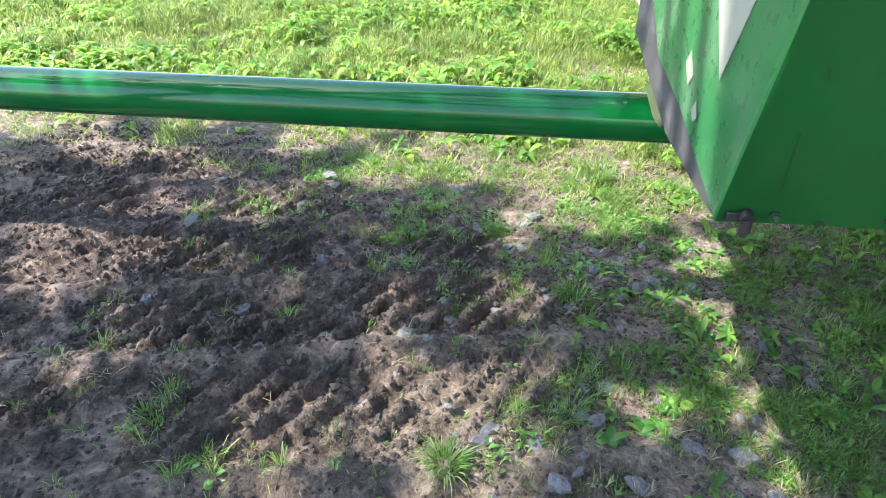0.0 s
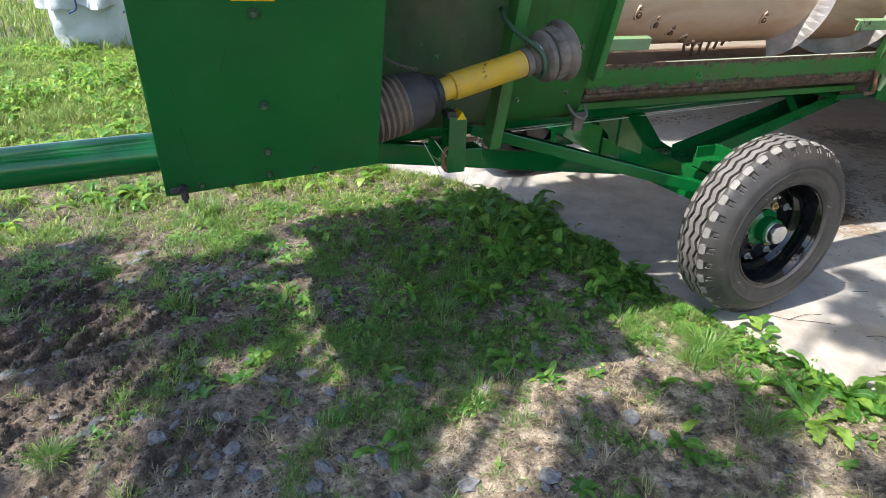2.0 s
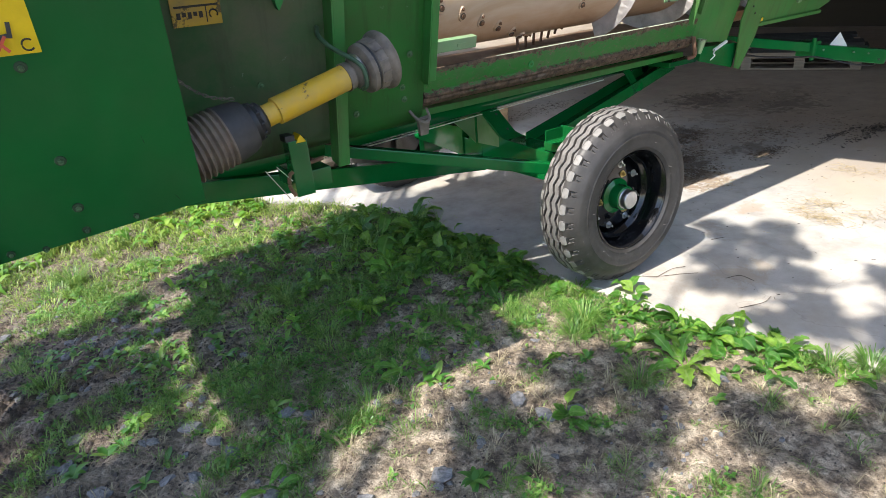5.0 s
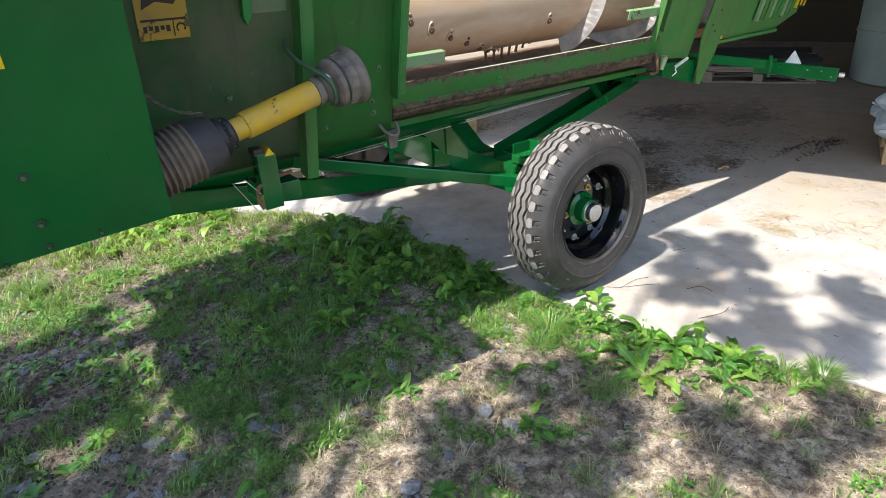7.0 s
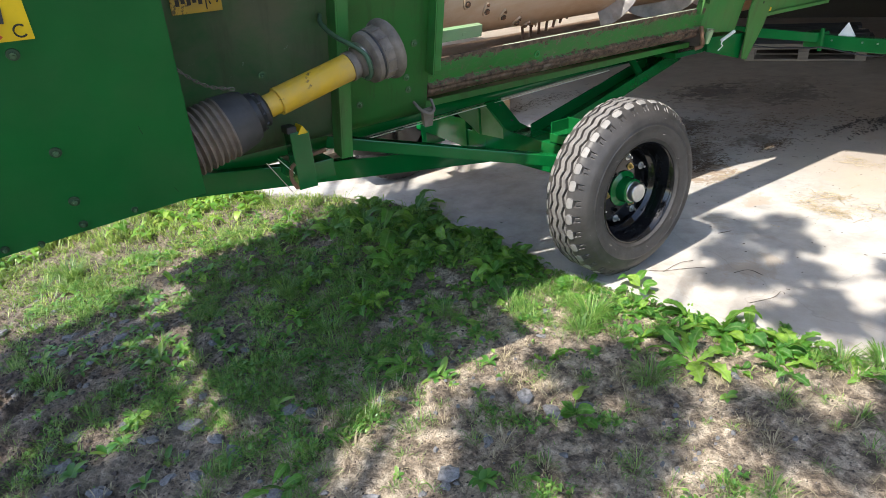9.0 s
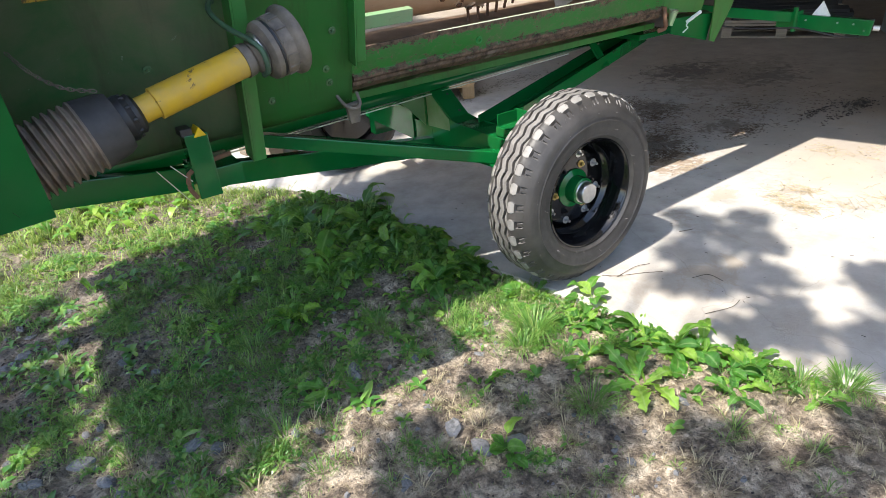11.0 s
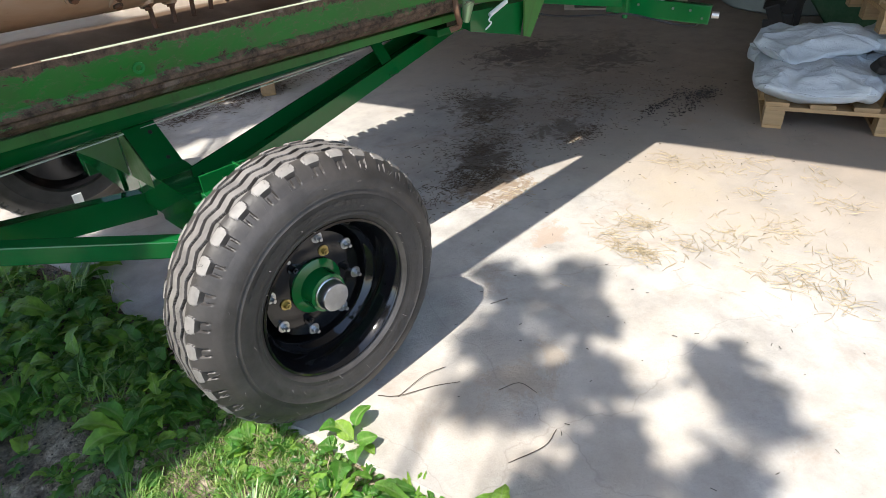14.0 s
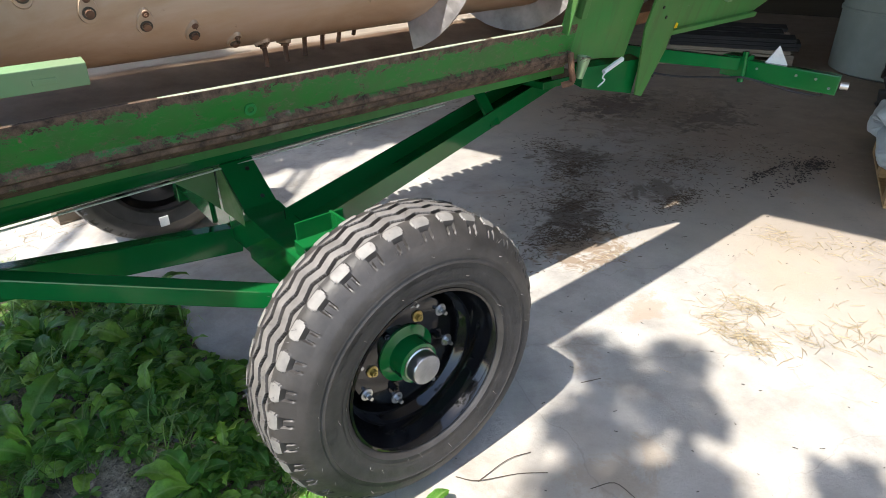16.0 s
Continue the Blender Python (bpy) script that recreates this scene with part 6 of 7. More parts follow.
grass_patch("short_turf", 42000, (-6.4, -0.4, 1.45, 4.6), lambda x, y: max(0.1, 0.75 + 0.8 * fnoise(x, y, 2.0, 28) - 0.9 * mud(x, y)), 0.045, 0.0042, LAWN, "short pale trodden turf between the taller grass", 13, 1.8, 0.03)


def leaf_pts(base, a, length, width, droop, rise, fold=0.25, lobes=0):
    """A bent leaf blade as two strips meeting in a sunken midrib."""
    n = 4
    verts, faces = [], []
    dx, dy = math.cos(a), math.sin(a)
    for i in range(n + 1):
        t = i / n
        w = width * (math.sin(math.pi * min(1.0, t * 0.94 + 0.05)) ** 0.8) * (1 - 0.25 * t) + 0.0012
        if lobes:
            w *= 1 + 0.32 * math.sin(t * lobes * math.pi * 2)
        r = length * t * (1 - 0.15 * t)
        z = rise * length * t - droop * length * t * t
        cx, cy, cz = base[0] + dx * r, base[1] + dy * r, base[2] + z
        verts += [(cx - dy * w / 2, cy + dx * w / 2, cz + fold * w * 0.5), (cx, cy, cz), (cx + dy * w / 2, cy - dx * w / 2, cz + fold * w * 0.5)]
        if i:
            o = (i - 1) * 3
            faces += [(o, o + 1, o + 4, o + 3), (o + 1, o + 2, o + 5, o + 4)]
    return verts, faces


LEAF_MESHES = {}


def leaf_mesh(kind, bend):
    """Stalked leaf blades: plantain, dock, jagged dandelion, small oval, smooth dandelion."""
    key = (kind, bend)
    if key in LEAF_MESHES:
        return LEAF_MESHES[key]
    stalk, wide, teeth, amp, tip = ((0.36, 0.205, 3.0, 0.05, 0.8), (0.14, 0.165, 8.0, 0.12, 0.9), (0.10, 0.115, 5.0, 0.42, 1.15), (0.25, 0.19, 2.0, 0.04, 0.8), (0.12, 0.125, 4.0, 0.10, 1.2))[kind]
    droop, rise = ((0.55, 0.55), (0.8, 1.0), (1.15, 1.5))[bend]
    n = 15
    v, f = [], []
    for i in range(n + 1):
        t = i / n
        if t < stalk:
            w = 0.012
        else:
            q = (t - stalk) / (1 - stalk)
            w = wide * math.sin(math.pi * min(1.0, q ** tip * 0.97 + 0.02)) ** 0.7 * (1 + amp * math.sin(q * teeth * 2 * math.pi)) + 0.008
        r = t * (1 - 0.12 * t)
        z = rise * t - droop * t * t
        wob = (0.035 * math.sin(7 * t + kind) + 0.02 * math.sin(17 * t + 2 * kind)) if t > stalk else 0.0
        side = 0.05 * math.sin(2.3 * t + bend) 
        v += [(r, side + w, z + 0.30 * w + wob), (r, side + 0.5 * w, z + 0.22 * w + 0.4 * wob), (r, side, z), (r, side - 0.5 * w, z + 0.22 * w - 0.4 * wob), (r, side - w, z + 0.30 * w - wob)]
        if i:
            o = (i - 1) * 5
            f += [(o + k, o + k + 1, o + k + 6, o + k + 5) for k in range(4)]
    me = bpy.data.meshes.new("leaf")
    me.from_pydata(v, [], f)
    me.shade_smooth()
    me.materials.append(LEAF)
    me.attributes.new("rib", "FLOAT", "POINT").data.foreach_set("value", [(0.0, 0.45, 1.0, 0.45, 0.0)[i % 5] for i in range(len(v))])
    LEAF_MESHES[key] = me
    return me


def make_weed(name, x, y, rnd, n, length, label, kind=0, flat=0.0):
    """A rosette: each leaf an object on a shared blade."""
    plant = thing(name, label, "weed", Matrix.Translation((x, y, ground_z(x, y) - 0.004)), "broad-leaved weeds")
    for k in range(n):
        a = 2.4 * k + rnd.uniform(-0.35, 0.35)
        sc = length * rnd.uniform(0.5, 1.15)
        me = leaf_mesh(kind, 0 if rnd.random() < flat else rnd.choice((0, 1, 1, 2)))
        lf = new("leaf", me)
        lf.parent = plant
        lf.matrix_local = Matrix.LocRotScale((rnd.uniform(-0.02, 0.02), rnd.uniform(-0.02, 0.02), 0), Euler((rnd.uniform(-0.6, 0.6), rnd.uniform(-0.45, 0.2), a)), (sc, sc * rnd.uniform(0.8, 1.2), sc * rnd.uniform(0.8, 1.1)))
    return plant


rnd = random.Random(21)
# dense weed belt along the slab, under the machine and along the sunny edge
KINDS = ("green plantain with broad round leaves by the concrete edge", "tall dock with long wavy leaves by the concrete edge", "dandelion rosette with jagged green leaves", "small green herb with oval leaves", "dandelion rosette with long smooth leaves")
for i in range(262):
    kd = rnd.choice((0, 0, 1, 2, 3, 3, 4))
    if i < 165:
        y = rnd.uniform(0.12, 1.45)
        x = edge_x(y) - abs(rnd.gauss(0.0, 0.33)) - 0.03
        L, n = rnd.uniform(0.06, 0.135), rnd.randint(10, 17)
    elif i < 205:
        kd = rnd.choice((0, 2, 3, 3, 4))
        y = rnd.uniform(-0.95, 0.15)
        x = edge_x(y) - abs(rnd.gauss(0.0, 0.11)) - 0.02
        L, n = rnd.uniform(0.05, 0.10), rnd.randint(7, 11)
    else:
        y = rnd.uniform(0.75, 1.8)
        x = rnd.uniform(-1.9, -0.5)
        L, n = rnd.uniform(0.05, 0.10), rnd.randint(6, 10)
    if x > edge_x(y) - 0.015:
        continue
    if kd == 1:
        L *= 1.25
    if kd == 3:
        L *= 0.6
        n += 5
    make_weed("weed", x, y, rnd, n, L, KINDS[kd], kd, 0.2 if i < 165 else 0.4)
# the rosettes that stand out along the sunny edge
for x, y, kd, L, n in ((-0.24, -0.37, 0, 0.13, 9), (-0.10, -0.27, 0, 0.11, 11), (-0.36, -0.71, 2, 0.17, 12), (-0.13, -0.67, 4, 0.16, 16), (-0.07, -0.75, 4, 0.13, 12), (-0.03, -0.88, 2, 0.15, 15), (-0.08, -0.90, 4, 0.12, 10),
                       (-0.38, -0.52, 4, 0.12, 7), (-0.18, -0.92, 2, 0.13, 9), (-0.29, -0.05, 0, 0.10, 12), (-0.57, 0.03, 0, 0.10, 7), (-0.60, 0.79, 1, 0.19, 9), (-0.81, 0.71, 1, 0.20, 8), (-0.33, 1.16, 1, 0.22, 14), (-0.50, 0.28, 0, 0.14, 7),
                       (-0.10, -0.50, 4, 0.13, 11), (-0.02, -1.08, 2, 0.12, 9), (-0.87, -0.67, 0, 0.12, 8), (-0.75, -0.38, 2, 0.11, 8), (-1.14, -0.09, 4, 0.10, 8), (-1.74, -0.35, 4, 0.10, 9), (-0.42, 0.98, 1, 0.19, 10), (-0.70, 0.50, 0, 0.13, 9)):
    make_weed("weed", x, y, rnd, n, L, KINDS[kd], kd, 0.55)
for i in range(30):
    x, y = rnd.uniform(-2.4, -0.2), rnd.uniform(-1.3, 0.9)
    if near_cover(x, y) < 0.25 or x > edge_x(y) - 0.02:
        continue
    make_weed("weed", x, y, rnd, rnd.randint(4, 9), rnd.uniform(0.035, 0.075), "small broad-leaved weed in the trodden grass", rnd.choice((0, 2, 3, 4)), 0.8)


def grass_clump(x, y, n, length, seed):
    """One round clump of fine long blades."""
    r = random.Random(seed)
    v, f = [], []
    z = ground_z(x, y) - 0.005
    for _ in range(n):
        a = r.uniform(0, 6.2832)
        q = 0.035 * r.random() ** 0.5
        h = length * r.uniform(0.45, 1.0)
        blade(v, f, x + q * math.cos(a), y + q * math.sin(a), z, a + r.uniform(-0.5, 0.5), h * r.uniform(0.35, 1.25), h * 0.8, 0.0028 * r.uniform(0.6, 1.2), r.uniform(0.3, 0.9))
    tagged(raw("grass_clump", v, f, GRASS), "round clump of fine green grass on bare earth", "grass clump", "grass clumps")


for k, (x, y, n, length) in enumerate(((-0.43, -0.30, 260, 0.125), (-0.52, -0.34, 140, 0.10), (-0.55, -0.68, 150, 0.10), (0.10, -1.12, 200, 0.10), (0.02, -1.02, 120, 0.09), (-1.35, -0.20, 70, 0.11), (-2.12, 1.70, 240, 0.14), (-2.28, 0.72, 110, 0.10),
                                       (-1.28, 0.30, 80, 0.12), (-1.18, 0.42, 70, 0.11), (-2.65, -0.05, 160, 0.08), (-1.30, 0.75, 90, 0.12), (-0.60, 0.00, 90, 0.09), (-0.85, 0.12, 100, 0.09), (-1.0, -0.02, 60, 0.08))):
    grass_clump(x, y, n, length, 300 + k)
# long soft grass among the weeds
grass_patch("tall_grass", 500, (-1.25, -0.2, 0.35, 1.5), lambda x, y: max(0.0, 0.2 + 1.2 * fnoise(x, y, 3.5, 71)), 0.15, 0.0030, GRASS, "long soft green grass among the weeds", 7, 1.3, 0.02)
# low rosettes scattered over the trodden strip, too many to count
verts, faces = [], []
for i in range(2600):
    x, y = rnd.uniform(-2.3, -0.1), rnd.uniform(-0.9, 1.6)
    if x > edge_x(y) - 0.03 or rnd.random() > 0.16 + 0.55 * max(0.0, 0.1 + fnoise(x, y, 3.0, 72)) - 0.25 * (y < -0.15):
        continue
    z = ground_z(x, y)
    big = rnd.uniform(0.5, 1.1)
    a0 = rnd.uniform(0, 6.28)
    for k in range(rnd.randint(4, 8)):
        v, f = leaf_pts((x, y, z), a0 + 2.4 * k, rnd.uniform(0.035, 0.075) * big, rnd.uniform(0.014, 0.028) * big, rnd.uniform(0.3, 0.9), rnd.uniform(0.25, 0.9), 0.3)
        o = len(verts)
        verts += v
        faces += [tuple(q + o for q in p) for p in f]
tagged(raw("low_herbs", verts, faces, CLOVER, smooth=True), "low leafy rosettes among the trodden grass", "herbs", kind="stuff")

# meadow herbs, in drifts
verts, faces = [], []
for i in range(15000):
    x, y = rnd.uniform(-7.5, -0.45), rnd.uniform(1.7, 7.6)
    if x > edge_x(y) - 0.03 or rnd.random() > meadow(x, y) * (0.12 + max(0.0, 0.25 + 1.6 * fnoise(x, y, 0.9, 27))):
        continue
    z = ground_z(x, y) + rnd.uniform(0.01, 0.12) * meadow_height(x, y)
    big = rnd.uniform(0.6, 1.2)
    for k in range(rnd.randint(4, 7)):
        v, f = leaf_pts((x + rnd.uniform(-0.02, 0.02), y + rnd.uniform(-0.02, 0.02), z), rnd.uniform(0, 6.28), rnd.uniform(0.05, 0.11) * big, rnd.uniform(0.022, 0.05) * big, 0.8, rnd.uniform(0.2, 1.1), 0.3)
        o = len(verts)
        verts += v
        faces += [tuple(q + o for q in p) for p in f]
tagged(raw("meadow_herbs", verts, faces, HERB, smooth=True), "sunny broad-leaved meadow herbs", "herbs", kind="stuff")


# stones
def stone_mesh(name, seed, mat):
    b = bmesh.new()
    bmesh.ops.create_icosphere(b, subdivisions=2, radius=1.0)
    for v in b.verts:
        k = 1 + 0.35 * noise.noise(v.co * 1.3 + Vector((seed, 0, 0))) + 0.12 * noise.noise(v.co * 3.1 + Vector((0, seed, 0)))
        q = v.co * k
        v.co = Vector((round(q.x * 1.7) / 1.7 * 0.65 + q.x * 0.35, (round(q.y * 1.9 + 0.3) / 1.9 * 0.6 + q.y * 0.4) * 0.75, (round(q.z * 1.5) / 1.5 * 0.7 + q.z * 0.3) * 0.42))
    me = bpy.data.meshes.new(name)
    b.to_mesh(me)
    b.free()
    me.materials.append(mat)
    return me


smeshes = [stone_mesh("stone", s * 3.7, STONE) for s in range(5)]
rnd = random.Random(33)
for i in range(290):
    if i < 12:
        x, y, s = [(-2.779, 1.45, 0.042), (-2.547, 0.592, 0.03), (-2.545, 0.099, 0.036), (-1.881, 0.107, 0.036), (-3.382, 1.47, 0.04), (-2.42, 0.053, 0.032), (-2.215, 0.318, 0.04), (-1.061, -0.076, 0.03), (-0.85, -0.14, 0.02), (-2.0, -0.1, 0.028), (-2.15, -0.25, 0.03), (-1.75, -0.38, 0.034)][i]
    else:
        x, y = (rnd.uniform(-4.0, -0.3), rnd.uniform(-1.3, 1.5)) if i < 130 else (rnd.gauss(-2.1, 0.4), rnd.uniform(-0.9, 1.3))
        s = rnd.uniform(0.008, 0.022) + (0.016 if rnd.random() < 0.25 else 0)
        if x > edge_x(y) - 0.05:
            continue
    o = new("stone", smeshes[i % 5])
    o.location = (x, y, ground_z(x, y) + s * 0.02)
    o.scale = (s, s, s)
    o.rotation_euler = (rnd.uniform(-0.3, 0.3), rnd.uniform(-0.3, 0.3), rnd.uniform(0, 6.28))
    tagged(o, "grey field stone bedded in the earth", "stone", "stones in the earth")

# crumbs of churned earth, heaped along the pressed ridges
verts, faces = [], []
for i in range(170000):
    x, y = rnd.uniform(-5.0, -0.2), rnd.uniform(-1.5, 1.95)
    k = mud(x, y)
    if x > edge_x(y) - 0.03:
        continue
    heap = 0.03 + 0.10 * max(0.0, 0.2 + fnoise(x, y, 4.5, 96)) + (k * (0.03 + 11.0 * lug_print(x, y)[0] + 1.3 * max(0.0, fnoise(x, y, 6.0, 95))) if k > 0 else 0.0)
    if rnd.random() > heap:
        continue
    s = rnd.uniform(0.002, 0.0055) + 0.014 * k * rnd.random() ** 3
    z = ground_z(x, y)
    o = len(verts)
    for dx, dy, dz in ((1, 0, 0.1), (0.1, 0.9, -0.1), (-1, 0.1, 0.1), (0, -0.9, -0.1), (0.2, 0.1, 0.75), (-0.1, -0.1, -0.6)):
        verts.append((x + s * dx * rnd.uniform(0.6, 1.3), y + s * dy * rnd.uniform(0.6, 1.3), z + s * (0.3 + dz * rnd.uniform(0.6, 1.2))))
    for q in range(4):
        p, r = o + q, o + (q + 1) % 4
        faces += [(p, r, o + 4), (r, p, o + 5)]
tagged(raw("earth_crumbs", verts, faces, CRUMB), "crumbs of dark churned earth", "earth", kind="stuff")


# gravel pressed into the earth
verts, faces = [], []
for i in range(5200):
    x, y = rnd.uniform(-4.4, -0.2), rnd.uniform(-1.6, 1.8)
    if x > edge_x(y) - 0.02 or rnd.random() > 0.45 + 0.9 * fnoise(x, y, 2.6, 81) - 0.5 * mud(x, y):
        continue
    r = 0.0025 + 0.010 * rnd.random() ** 3
    z = ground_z(x, y) + 0.15 * r
    a = rnd.uniform(0, 6.28)
    o = len(verts)
    for k in range(5):
        q = a + 1.257 * k + rnd.uniform(-0.3, 0.3)
        rr = r * rnd.uniform(0.7, 1.25)
        verts.append((x + rr * math.cos(q), y + rr * math.sin(q) * 0.8, z - 0.2 * r))
        verts.append((x + rr * 0.7 * math.cos(q), y + rr * 0.7 * math.sin(q) * 0.8, z + r * rnd.uniform(0.35, 0.7)))
    for k in range(5):
        p, q = o + 2 * k, o + 2 * ((k + 1) % 5)
        faces.append((p, q, q + 1, p + 1))
    faces.append(tuple(o + 2 * k + 1 for k in range(5)))
tagged(raw("gravel", verts, faces, STONE), "small grey gravel pressed into the earth", "gravel", kind="stuff")


# straw and chaff on the slab
def straw(name, n, spots, mat, label, lmax, seed, rad=0.0016):
    rnd = random.Random(seed)
    verts, faces = [], []
    for i in range(n):
        cx, cy, sx, sy = rnd.choice(spots)
        x, y = rnd.gauss(cx, sx), rnd.gauss(cy, sy)
        if x < edge_x(y) + 0.02:
            continue
        a = rnd.uniform(0, math.pi)
        l = lmax * rnd.uniform(0.2, 1.0)
        z = 0.002 + 0.012 * rnd.random() ** 2
        dx, dy = math.cos(a) * l / 2, math.sin(a) * l / 2
        bend = rnd.uniform(-0.2, 0.2)
        o = len(verts)
        for t in (-1, 0, 1):
            px, py = x + dx * t + bend * dy * (1 - abs(t)), y + dy * t - bend * dx * (1 - abs(t))
            nxx, nyy = -math.sin(a) * rad, math.cos(a) * rad
            verts += [(px - nxx, py - nyy, z), (px + nxx, py + nyy, z), (px, py, z + rad * 1.6)]
        for q in (0, 3):
            faces += [(o + q, o + q + 1, o + q + 4, o + q + 3), (o + q + 1, o + q + 2, o + q + 5, o + q + 4), (o + q + 2, o + q, o + q + 3, o + q + 5)]
    return tagged(raw(name, verts, faces, mat), label, "straw", kind="stuff")


straw("straw", 950, [(1.40, -0.25, 0.05, 0.05), (1.42, -0.32, 0.03, 0.03), (1.25, -0.26, 0.05, 0.04), (1.20, -0.34, 0.03, 0.04), (1.21, -0.45, 0.035, 0.04), (1.22, -0.40, 0.03, 0.04), (1.38, -0.53, 0.06, 0.06), (1.53, -0.62, 0.07, 0.06), (1.71, -0.76, 0.05, 0.06), (2.04, -0.12, 0.05, 0.05),
               (2.15, -0.32, 0.05, 0.06), (2.26, -0.45, 0.06, 0.06), (1.96, -0.56, 0.06, 0.05), (2.26, -0.69, 0.07, 0.07), (2.04, -0.86, 0.05, 0.06), (1.36, -0.85, 0.05, 0.05), (1.40, -0.92, 0.04, 0.05), (1.41, -1.0, 0.04, 0.05), (1.34, -1.06, 0.05, 0.05), (1.59, -0.98, 0.04, 0.05), (1.6, -0.6, 0.35, 0.3),
               (1.35, 0.28, 0.10, 0.05), (-0.6, 2.2, 0.12, 0.1)],
      plain("weathered_straw", (0.34, 0.27, 0.165), 0.8, 0, 0.4, 20), "pale straw strewn on the concrete", 0.08, 41, 0.0008)
straw("straw", 5200, [(1.0, 2.6, 0.3, 0.08), (1.3, 2.62, 0.2, 0.07), (2.1, 2.7, 0.3, 0.1), (0.85, 2.62, 0.15, 0.06), (1.2, 0.55, 0.18, 0.07), (1.42, 0.5, 0.1, 0.05), (1.75, 0.78, 0.12, 0.09), (1.6, 0.75, 0.3, 0.2), (2.3, 0.9, 0.4, 0.25), (2.1, 1.1, 0.12, 0.08), (2.5, 0.7, 0.15, 0.08), (2.8, 0.5, 0.35, 0.2), (2.07, 0.42, 0.1, 0.04), (3.24, 1.75, 0.2, 0.15), (3.5, 1.2, 0.25, 0.2), (2.17, 1.4, 0.1, 0.1), (1.95, 1.02, 0.08, 0.06), (1.31, 0.57, 0.09, 0.06), (1.58, 0.73, 0.08, 0.07)], plain("brown_chaff", (0.085, 0.058, 0.036), 0.85, 0, 0.4, 20), "brown rotted chaff on the concrete", 0.035, 42, 0.0012)
straw("dark_crumbs", 420, [(2.85, 0.15, 0.18, 0.03), (3.0, 0.26, 0.09, 0.05), (3.1, 0.18, 0.06, 0.03), (2.7, 0.3, 0.1, 0.02)], MANURE, "dark crumbs of earth on the concrete", 0.02, 43, 0.0024)
straw("specks", 200, [(0.8, -0.4, 0.6, 0.5), (1.6, 0.3, 0.6, 0.5), (1.5, -0.6, 0.6, 0.5), (2.6, 0.6, 0.6, 0.5)], MANURE, "small dark specks of earth and bark on the concrete", 0.016, 47, 0.0011)
TWIG = plain("dark_twig", (0.07, 0.05, 0.035), 0.8)
for pts in ([(0.055, -0.185), (0.09, -0.235), (0.19, -0.285), (0.25, -0.335)], [(0.09, -0.235), (0.20, -0.235), (0.27, -0.255)], [(0.30, -0.44), (0.36, -0.47), (0.365, -0.53)], [(0.60, -0.16), (0.66, -0.19)], [(0.12, -0.62), (0.22, -0.66), (0.29, -0.65)]):
    b = bmesh.new()
    tube(b, smooth_path([(x, y, 0.003 + 0.004 * (k % 2)) for k, (x, y) in enumerate(pts)], 4), 0.0012, 5)
    tagged(part("twig", b, TWIG, None, "", True), "thin dark twig lying on the concrete", "twig", "twigs on the slab")

# ---------------------------------------------------------------- unseen tree, added to shade the yard
TO = Vector((-5.9, -2.3, 0))
tree = thing("tree", "unseen leafy tree, its crown placed to shade the yard", "tree", Matrix.Translation(TO))
b = bmesh.new()
tube(b, smooth_path([(0, 0, -0.1), (0.05, 0.03, 1.2), (0.2, 0.1, 2.4), (0.25, 0.2, 3.6), (0.4, 0.2, 5.0)]), [0.2 - 0.0055 * k for k in range(25)], 14)
part("trunk", b, BARK, tree, "", True)
rnd = random.Random(77)
# the crown: clumps of leaves, each known by the spot on the ground that it shades (x, y, radius)
SLAB_SHADE = [(0.76, -0.04, 0.08), (0.70, -0.20, 0.13), (0.93, -0.31, 0.12), (0.48, -0.30, 0.14), (0.72, -0.43, 0.14), (0.36, -0.50, 0.17), (0.52, -0.64, 0.13), (0.22, -0.42, 0.10), (0.34, -0.80, 0.12),
              (0.16, -0.77, 0.13), (0.24, -0.93, 0.11), (0.80, -0.89, 0.13), (0.70, -1.03, 0.11), (0.43, -1.06, 0.11), (0.30, -1.13, 0.09)]
# The first six clumps keep sun off the far wheel.
YARD_SHADE = [(0.14, 1.94, 0.15), (0.32, 1.96, 0.14), (-0.03, 1.93, 0.13), (-0.22, 1.97, 0.12), (0.2, 2.15, 0.14), (-0.05, 2.15, 0.13), (-1.68, -0.2, 0.10), (-1.76, -0.16, 0.09), (-1.74, -0.40, 0.10), (-1.84, -0.3, 0.12), (-1.08, -0.58, 0.13), (-1.0, -0.75, 0.14), (-1.04, -0.44, 0.10), (-0.54, -0.63, 0.12), (-0.70, -0.53, 0.12), (-0.60, -0.78, 0.08), (-0.45, -1.11, 0.11), (-0.40, -0.98, 0.08), (-0.23, -1.26, 0.11),
              (-0.40, -1.25, 0.09), (-0.01, -1.24, 0.08), (-0.95, -0.9, 0.11), (-1.72, -0.56, 0.12), (-1.3, -0.85, 0.17), (-1.65, -0.8, 0.17), (0.0, -1.7, 0.3), (-0.7, -1.6, 0.3),
              (-1.10, -0.66, 0.11), (-0.88, -0.87, 0.13), (-0.72, -0.84, 0.11), (-0.40, -1.03, 0.11), (-1.14, -0.52, 0.07), (-0.60, -0.60, 0.09), (-0.86, -0.68, 0.07), (-1.26, -0.68, 0.10), (-0.30, -0.62, 0.05), (-0.1, -1.3, 0.1), (-0.64, -0.47, 0.08), (-0.75, -0.36, 0.05), (-0.52, -0.50, 0.06)]
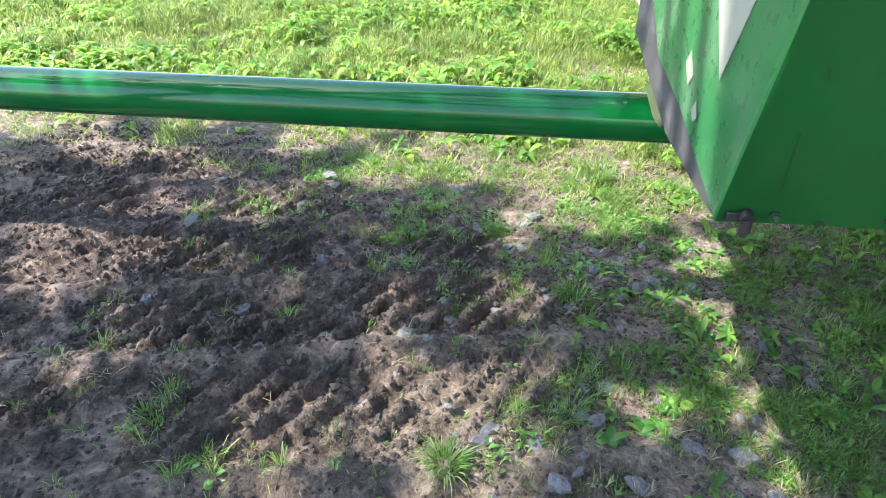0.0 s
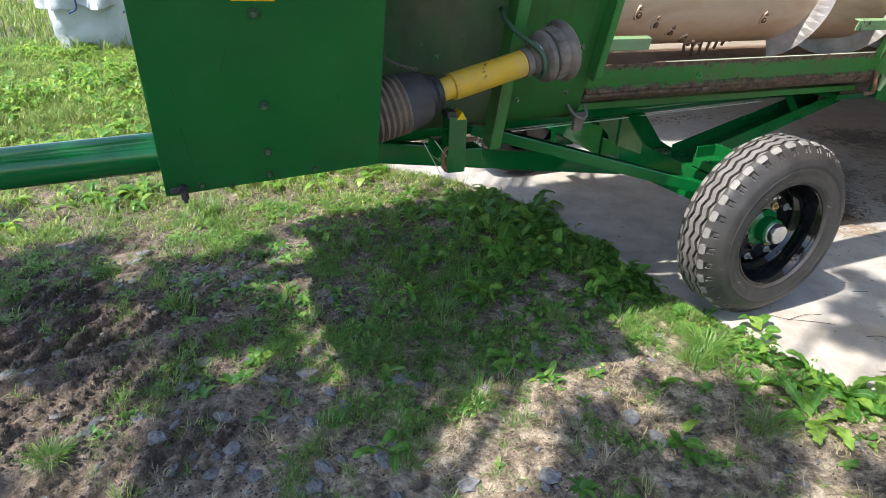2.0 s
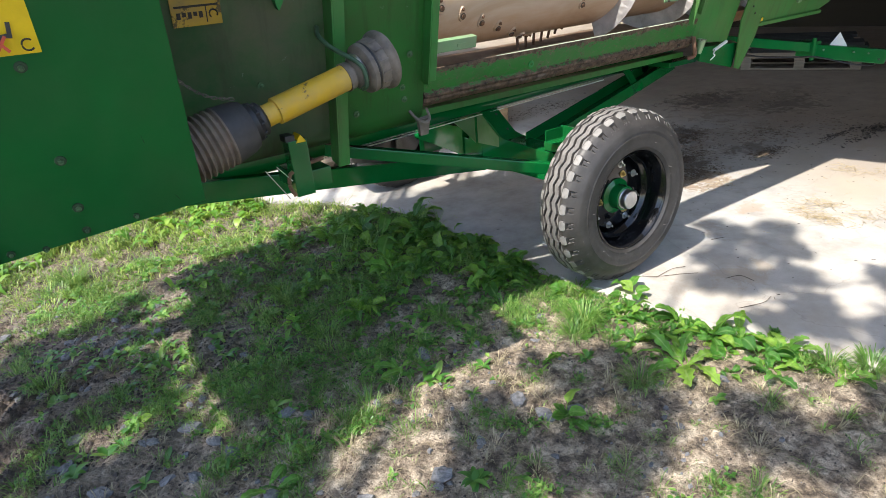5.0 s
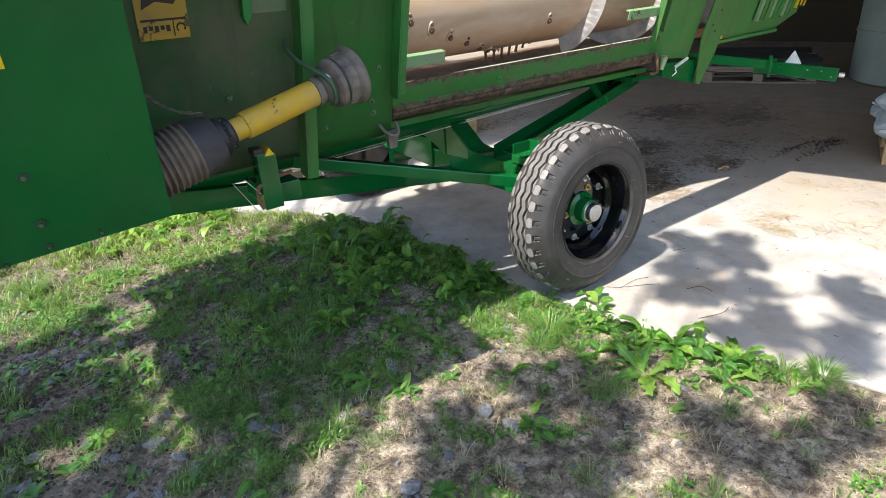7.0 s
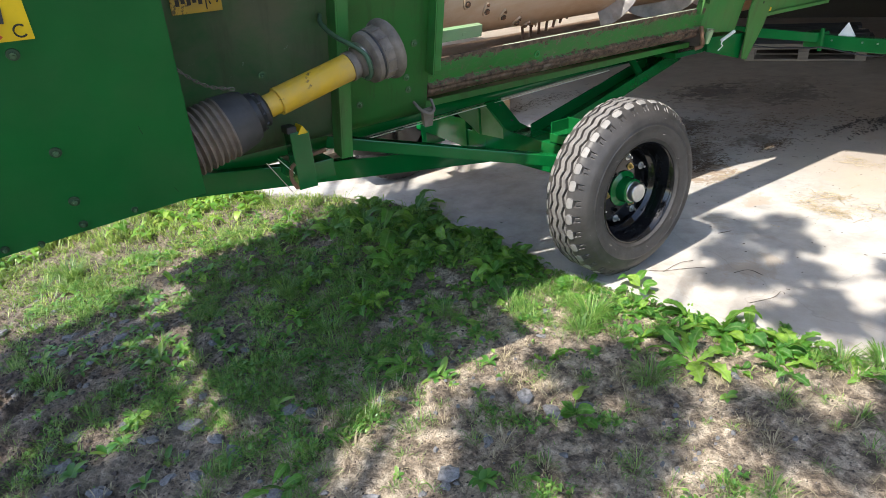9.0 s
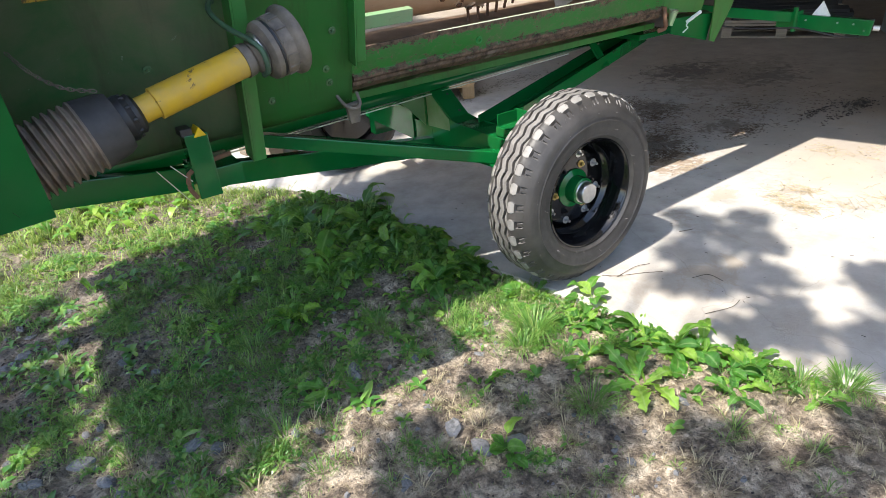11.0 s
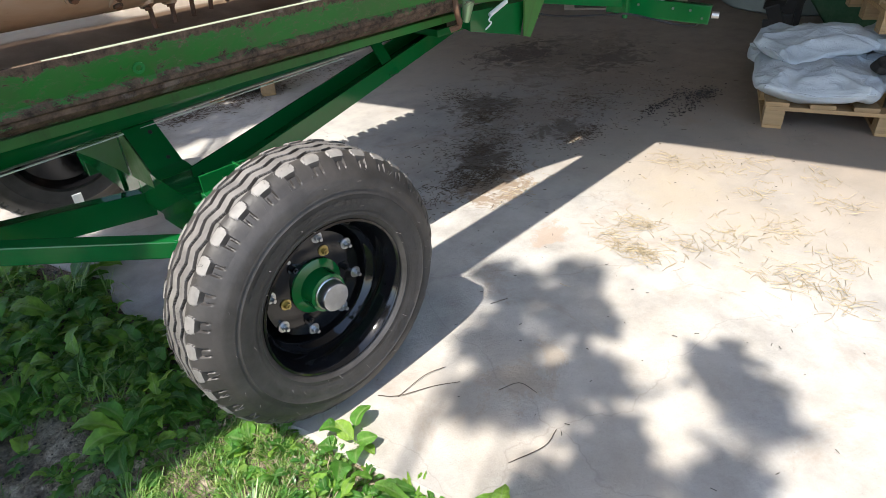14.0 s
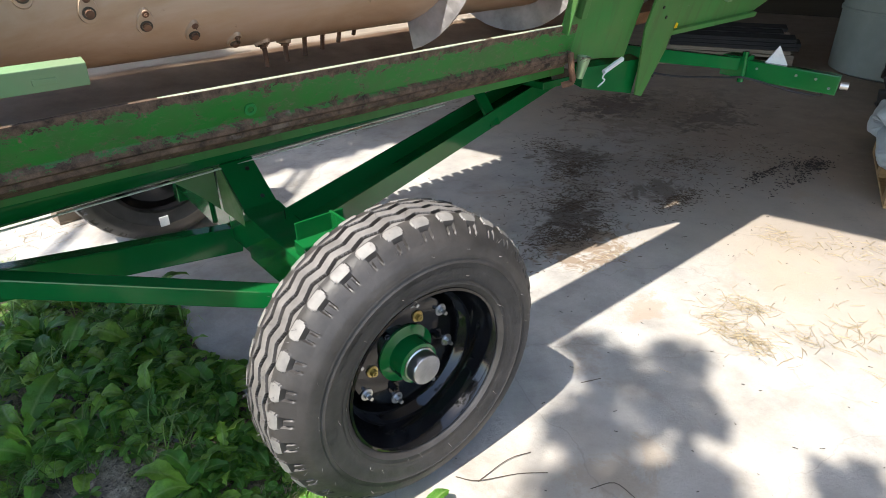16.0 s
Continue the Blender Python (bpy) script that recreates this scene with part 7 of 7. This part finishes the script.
# gaps that let sun flecks through
FLECKS = [(-4.55, 1.55, 0.12), (-4.9, 1.75, 0.16), (-4.17, 0.87, 0.13), (-4.03, 0.58, 0.1), (-3.66, 0.24, 0.09), (-3.66, 1.93, 0.12), (-3.1, 1.68, 0.08), (-2.76, 1.8, 0.12), (-2.15, 1.75, 0.24), (-2.03, 1.47, 0.16), (-3.59, 0.95, 0.10), (-2.80, 0.2, 0.09),
          (-2.58, 0.09, 0.08), (-2.6, -0.22, 0.10), (-2.25, 1.29, 0.10), (-3.69, 1.15, 0.10), (-2.84, 0.5, 0.06), (-2.47, 0.71, 0.06), (-3.12, -0.04, 0.08), (-4.18, 1.52, 0.10), (-3.62, 1.98, 0.12), (-2.84, 2.08, 0.12), (-4.4, 2.1, 0.15), (-3.2, 1.45, 0.06),
          (-1.71, 1.09, 0.13), (-1.74, 0.67, 0.13), (-1.79, 0.34, 0.05), (-1.79, 0.16, 0.08), (-2.05, 0.24, 0.06), (-2.42, 1.65, 0.14), (-2.08, 1.66, 0.2)]
FLECK_RIM = [(-1.70, 0.89, 0.05), (-1.84, 0.89, 0.05), (-1.70, 0.48, 0.03), (-1.86, 0.47, 0.03), (-1.93, 0.33, 0.05), (-1.95, 0.15, 0.06), (-1.95, 0.0, 0.07), (-1.70, 1.32, 0.07), (-1.90, 1.27, 0.06), (-1.96, 0.67, 0.06), (-1.84, -0.10, 0.08), (-1.96, 1.08, 0.06)]
# Clumps added to keep sun off part of the trough floor.
TROUGH_SHADE = [(-0.65 + 0.12 * k, 1.07 + 0.12 * j, 0.11) for k in range(11) for j in range(4)]
clumps = SLAB_SHADE + YARD_SHADE + FLECK_RIM + TROUGH_SHADE
yy = -1.7
while yy < 2.15:
    xx = -5.3
    edge = -1.86 + 0.05 * max(0.0, yy) if yy < 1.5 else -2.6
    while xx < edge:
        px, py = xx + rnd.uniform(-0.05, 0.05), yy + rnd.uniform(-0.05, 0.05)
        if all(math.hypot(px - a, py - c) > r + 0.10 for a, c, r in FLECKS) and not (py > 1.3 and fnoise(px, py, 1.5, 91) > 0.38) and rnd.random() > 0.04:
            clumps.append((min(px, edge - 0.04), py, 0.12))
        xx += 0.175
    yy += 0.175
# Dense block of clumps added to shade the slab behind the machine.
for i in range(8):
    for k in range(9):
        clumps.append((0.5 + 0.16 * i + rnd.uniform(-0.04, 0.04), 2.26 + 0.16 * k + rnd.uniform(-0.04, 0.04), 0.125))
# Clumps added to shade a patch of the far meadow.
clumps += [(-4.8, 8.7, 0.5), (-4.2, 8.4, 0.4), (-5.4, 9.4, 0.5), (-3.9, 8.0, 0.3)]
# Clumps added behind the camera to dim sky light on the yard.
for i in range(36):
    clumps.append((rnd.uniform(-5.0, 1.5), rnd.uniform(-4.8, -2.25), rnd.uniform(0.3, 0.45)))
for i in range(24):
    clumps.append((rnd.uniform(-7.2, -4.8), rnd.uniform(-3.0, 0.8), rnd.uniform(0.25, 0.45)))
verts, faces = [], []
centres = []
for x, y, r in clumps:
    z = rnd.uniform(4.7, 6.6)
    c = Vector((x - SUN_A * z, y - SUN_B * z, z))
    centres.append(c)
    for k in range(int(190 * (r / 0.2) ** 1.7)):
        d = Vector((rnd.gauss(0, 1), rnd.gauss(0, 1), rnd.gauss(0, 1)))
        d = d.normalized() * r * rnd.random() ** 0.45 * (0.8 + 0.5 * fnoise(d.x * 2, d.y * 2 + x, 1, 50))
        p = c + d - TO
        a, l, w, t = rnd.uniform(0, 6.28), rnd.uniform(0.06, 0.10), rnd.uniform(0.02, 0.032), rnd.uniform(-0.5, 0.4)
        ca, sa = math.cos(a), math.sin(a)
        o = len(verts)
        verts += [(p.x, p.y, p.z), (p.x + 0.45 * l * ca - w * sa, p.y + 0.45 * l * sa + w * ca, p.z + 0.5 * l * t + 0.008), (p.x + 0.5 * l * ca, p.y + 0.5 * l * sa, p.z + 0.5 * l * t), (p.x + 0.45 * l * ca + w * sa, p.y + 0.45 * l * sa - w * ca, p.z + 0.5 * l * t + 0.008), (p.x + l * ca, p.y + l * sa, p.z + 0.7 * l * t)]
        faces += [(o, o + 1, o + 2), (o, o + 2, o + 3), (o + 1, o + 4, o + 2), (o + 2, o + 4, o + 3)]
raw("crown", verts, faces, TREELEAF, tree)
b = bmesh.new()
for c in centres[::5]:
    q = c - TO
    st = Vector((0.22, 0.15, rnd.uniform(3.0, 4.6)))
    mid = st.lerp(q, 0.5) + Vector((0, 0, 0.25))
    tube(b, smooth_path([st, mid, q], 5), [0.04 - 0.0034 * k for k in range(11)], 6)
part("limbs", b, BARK, tree, "", True)
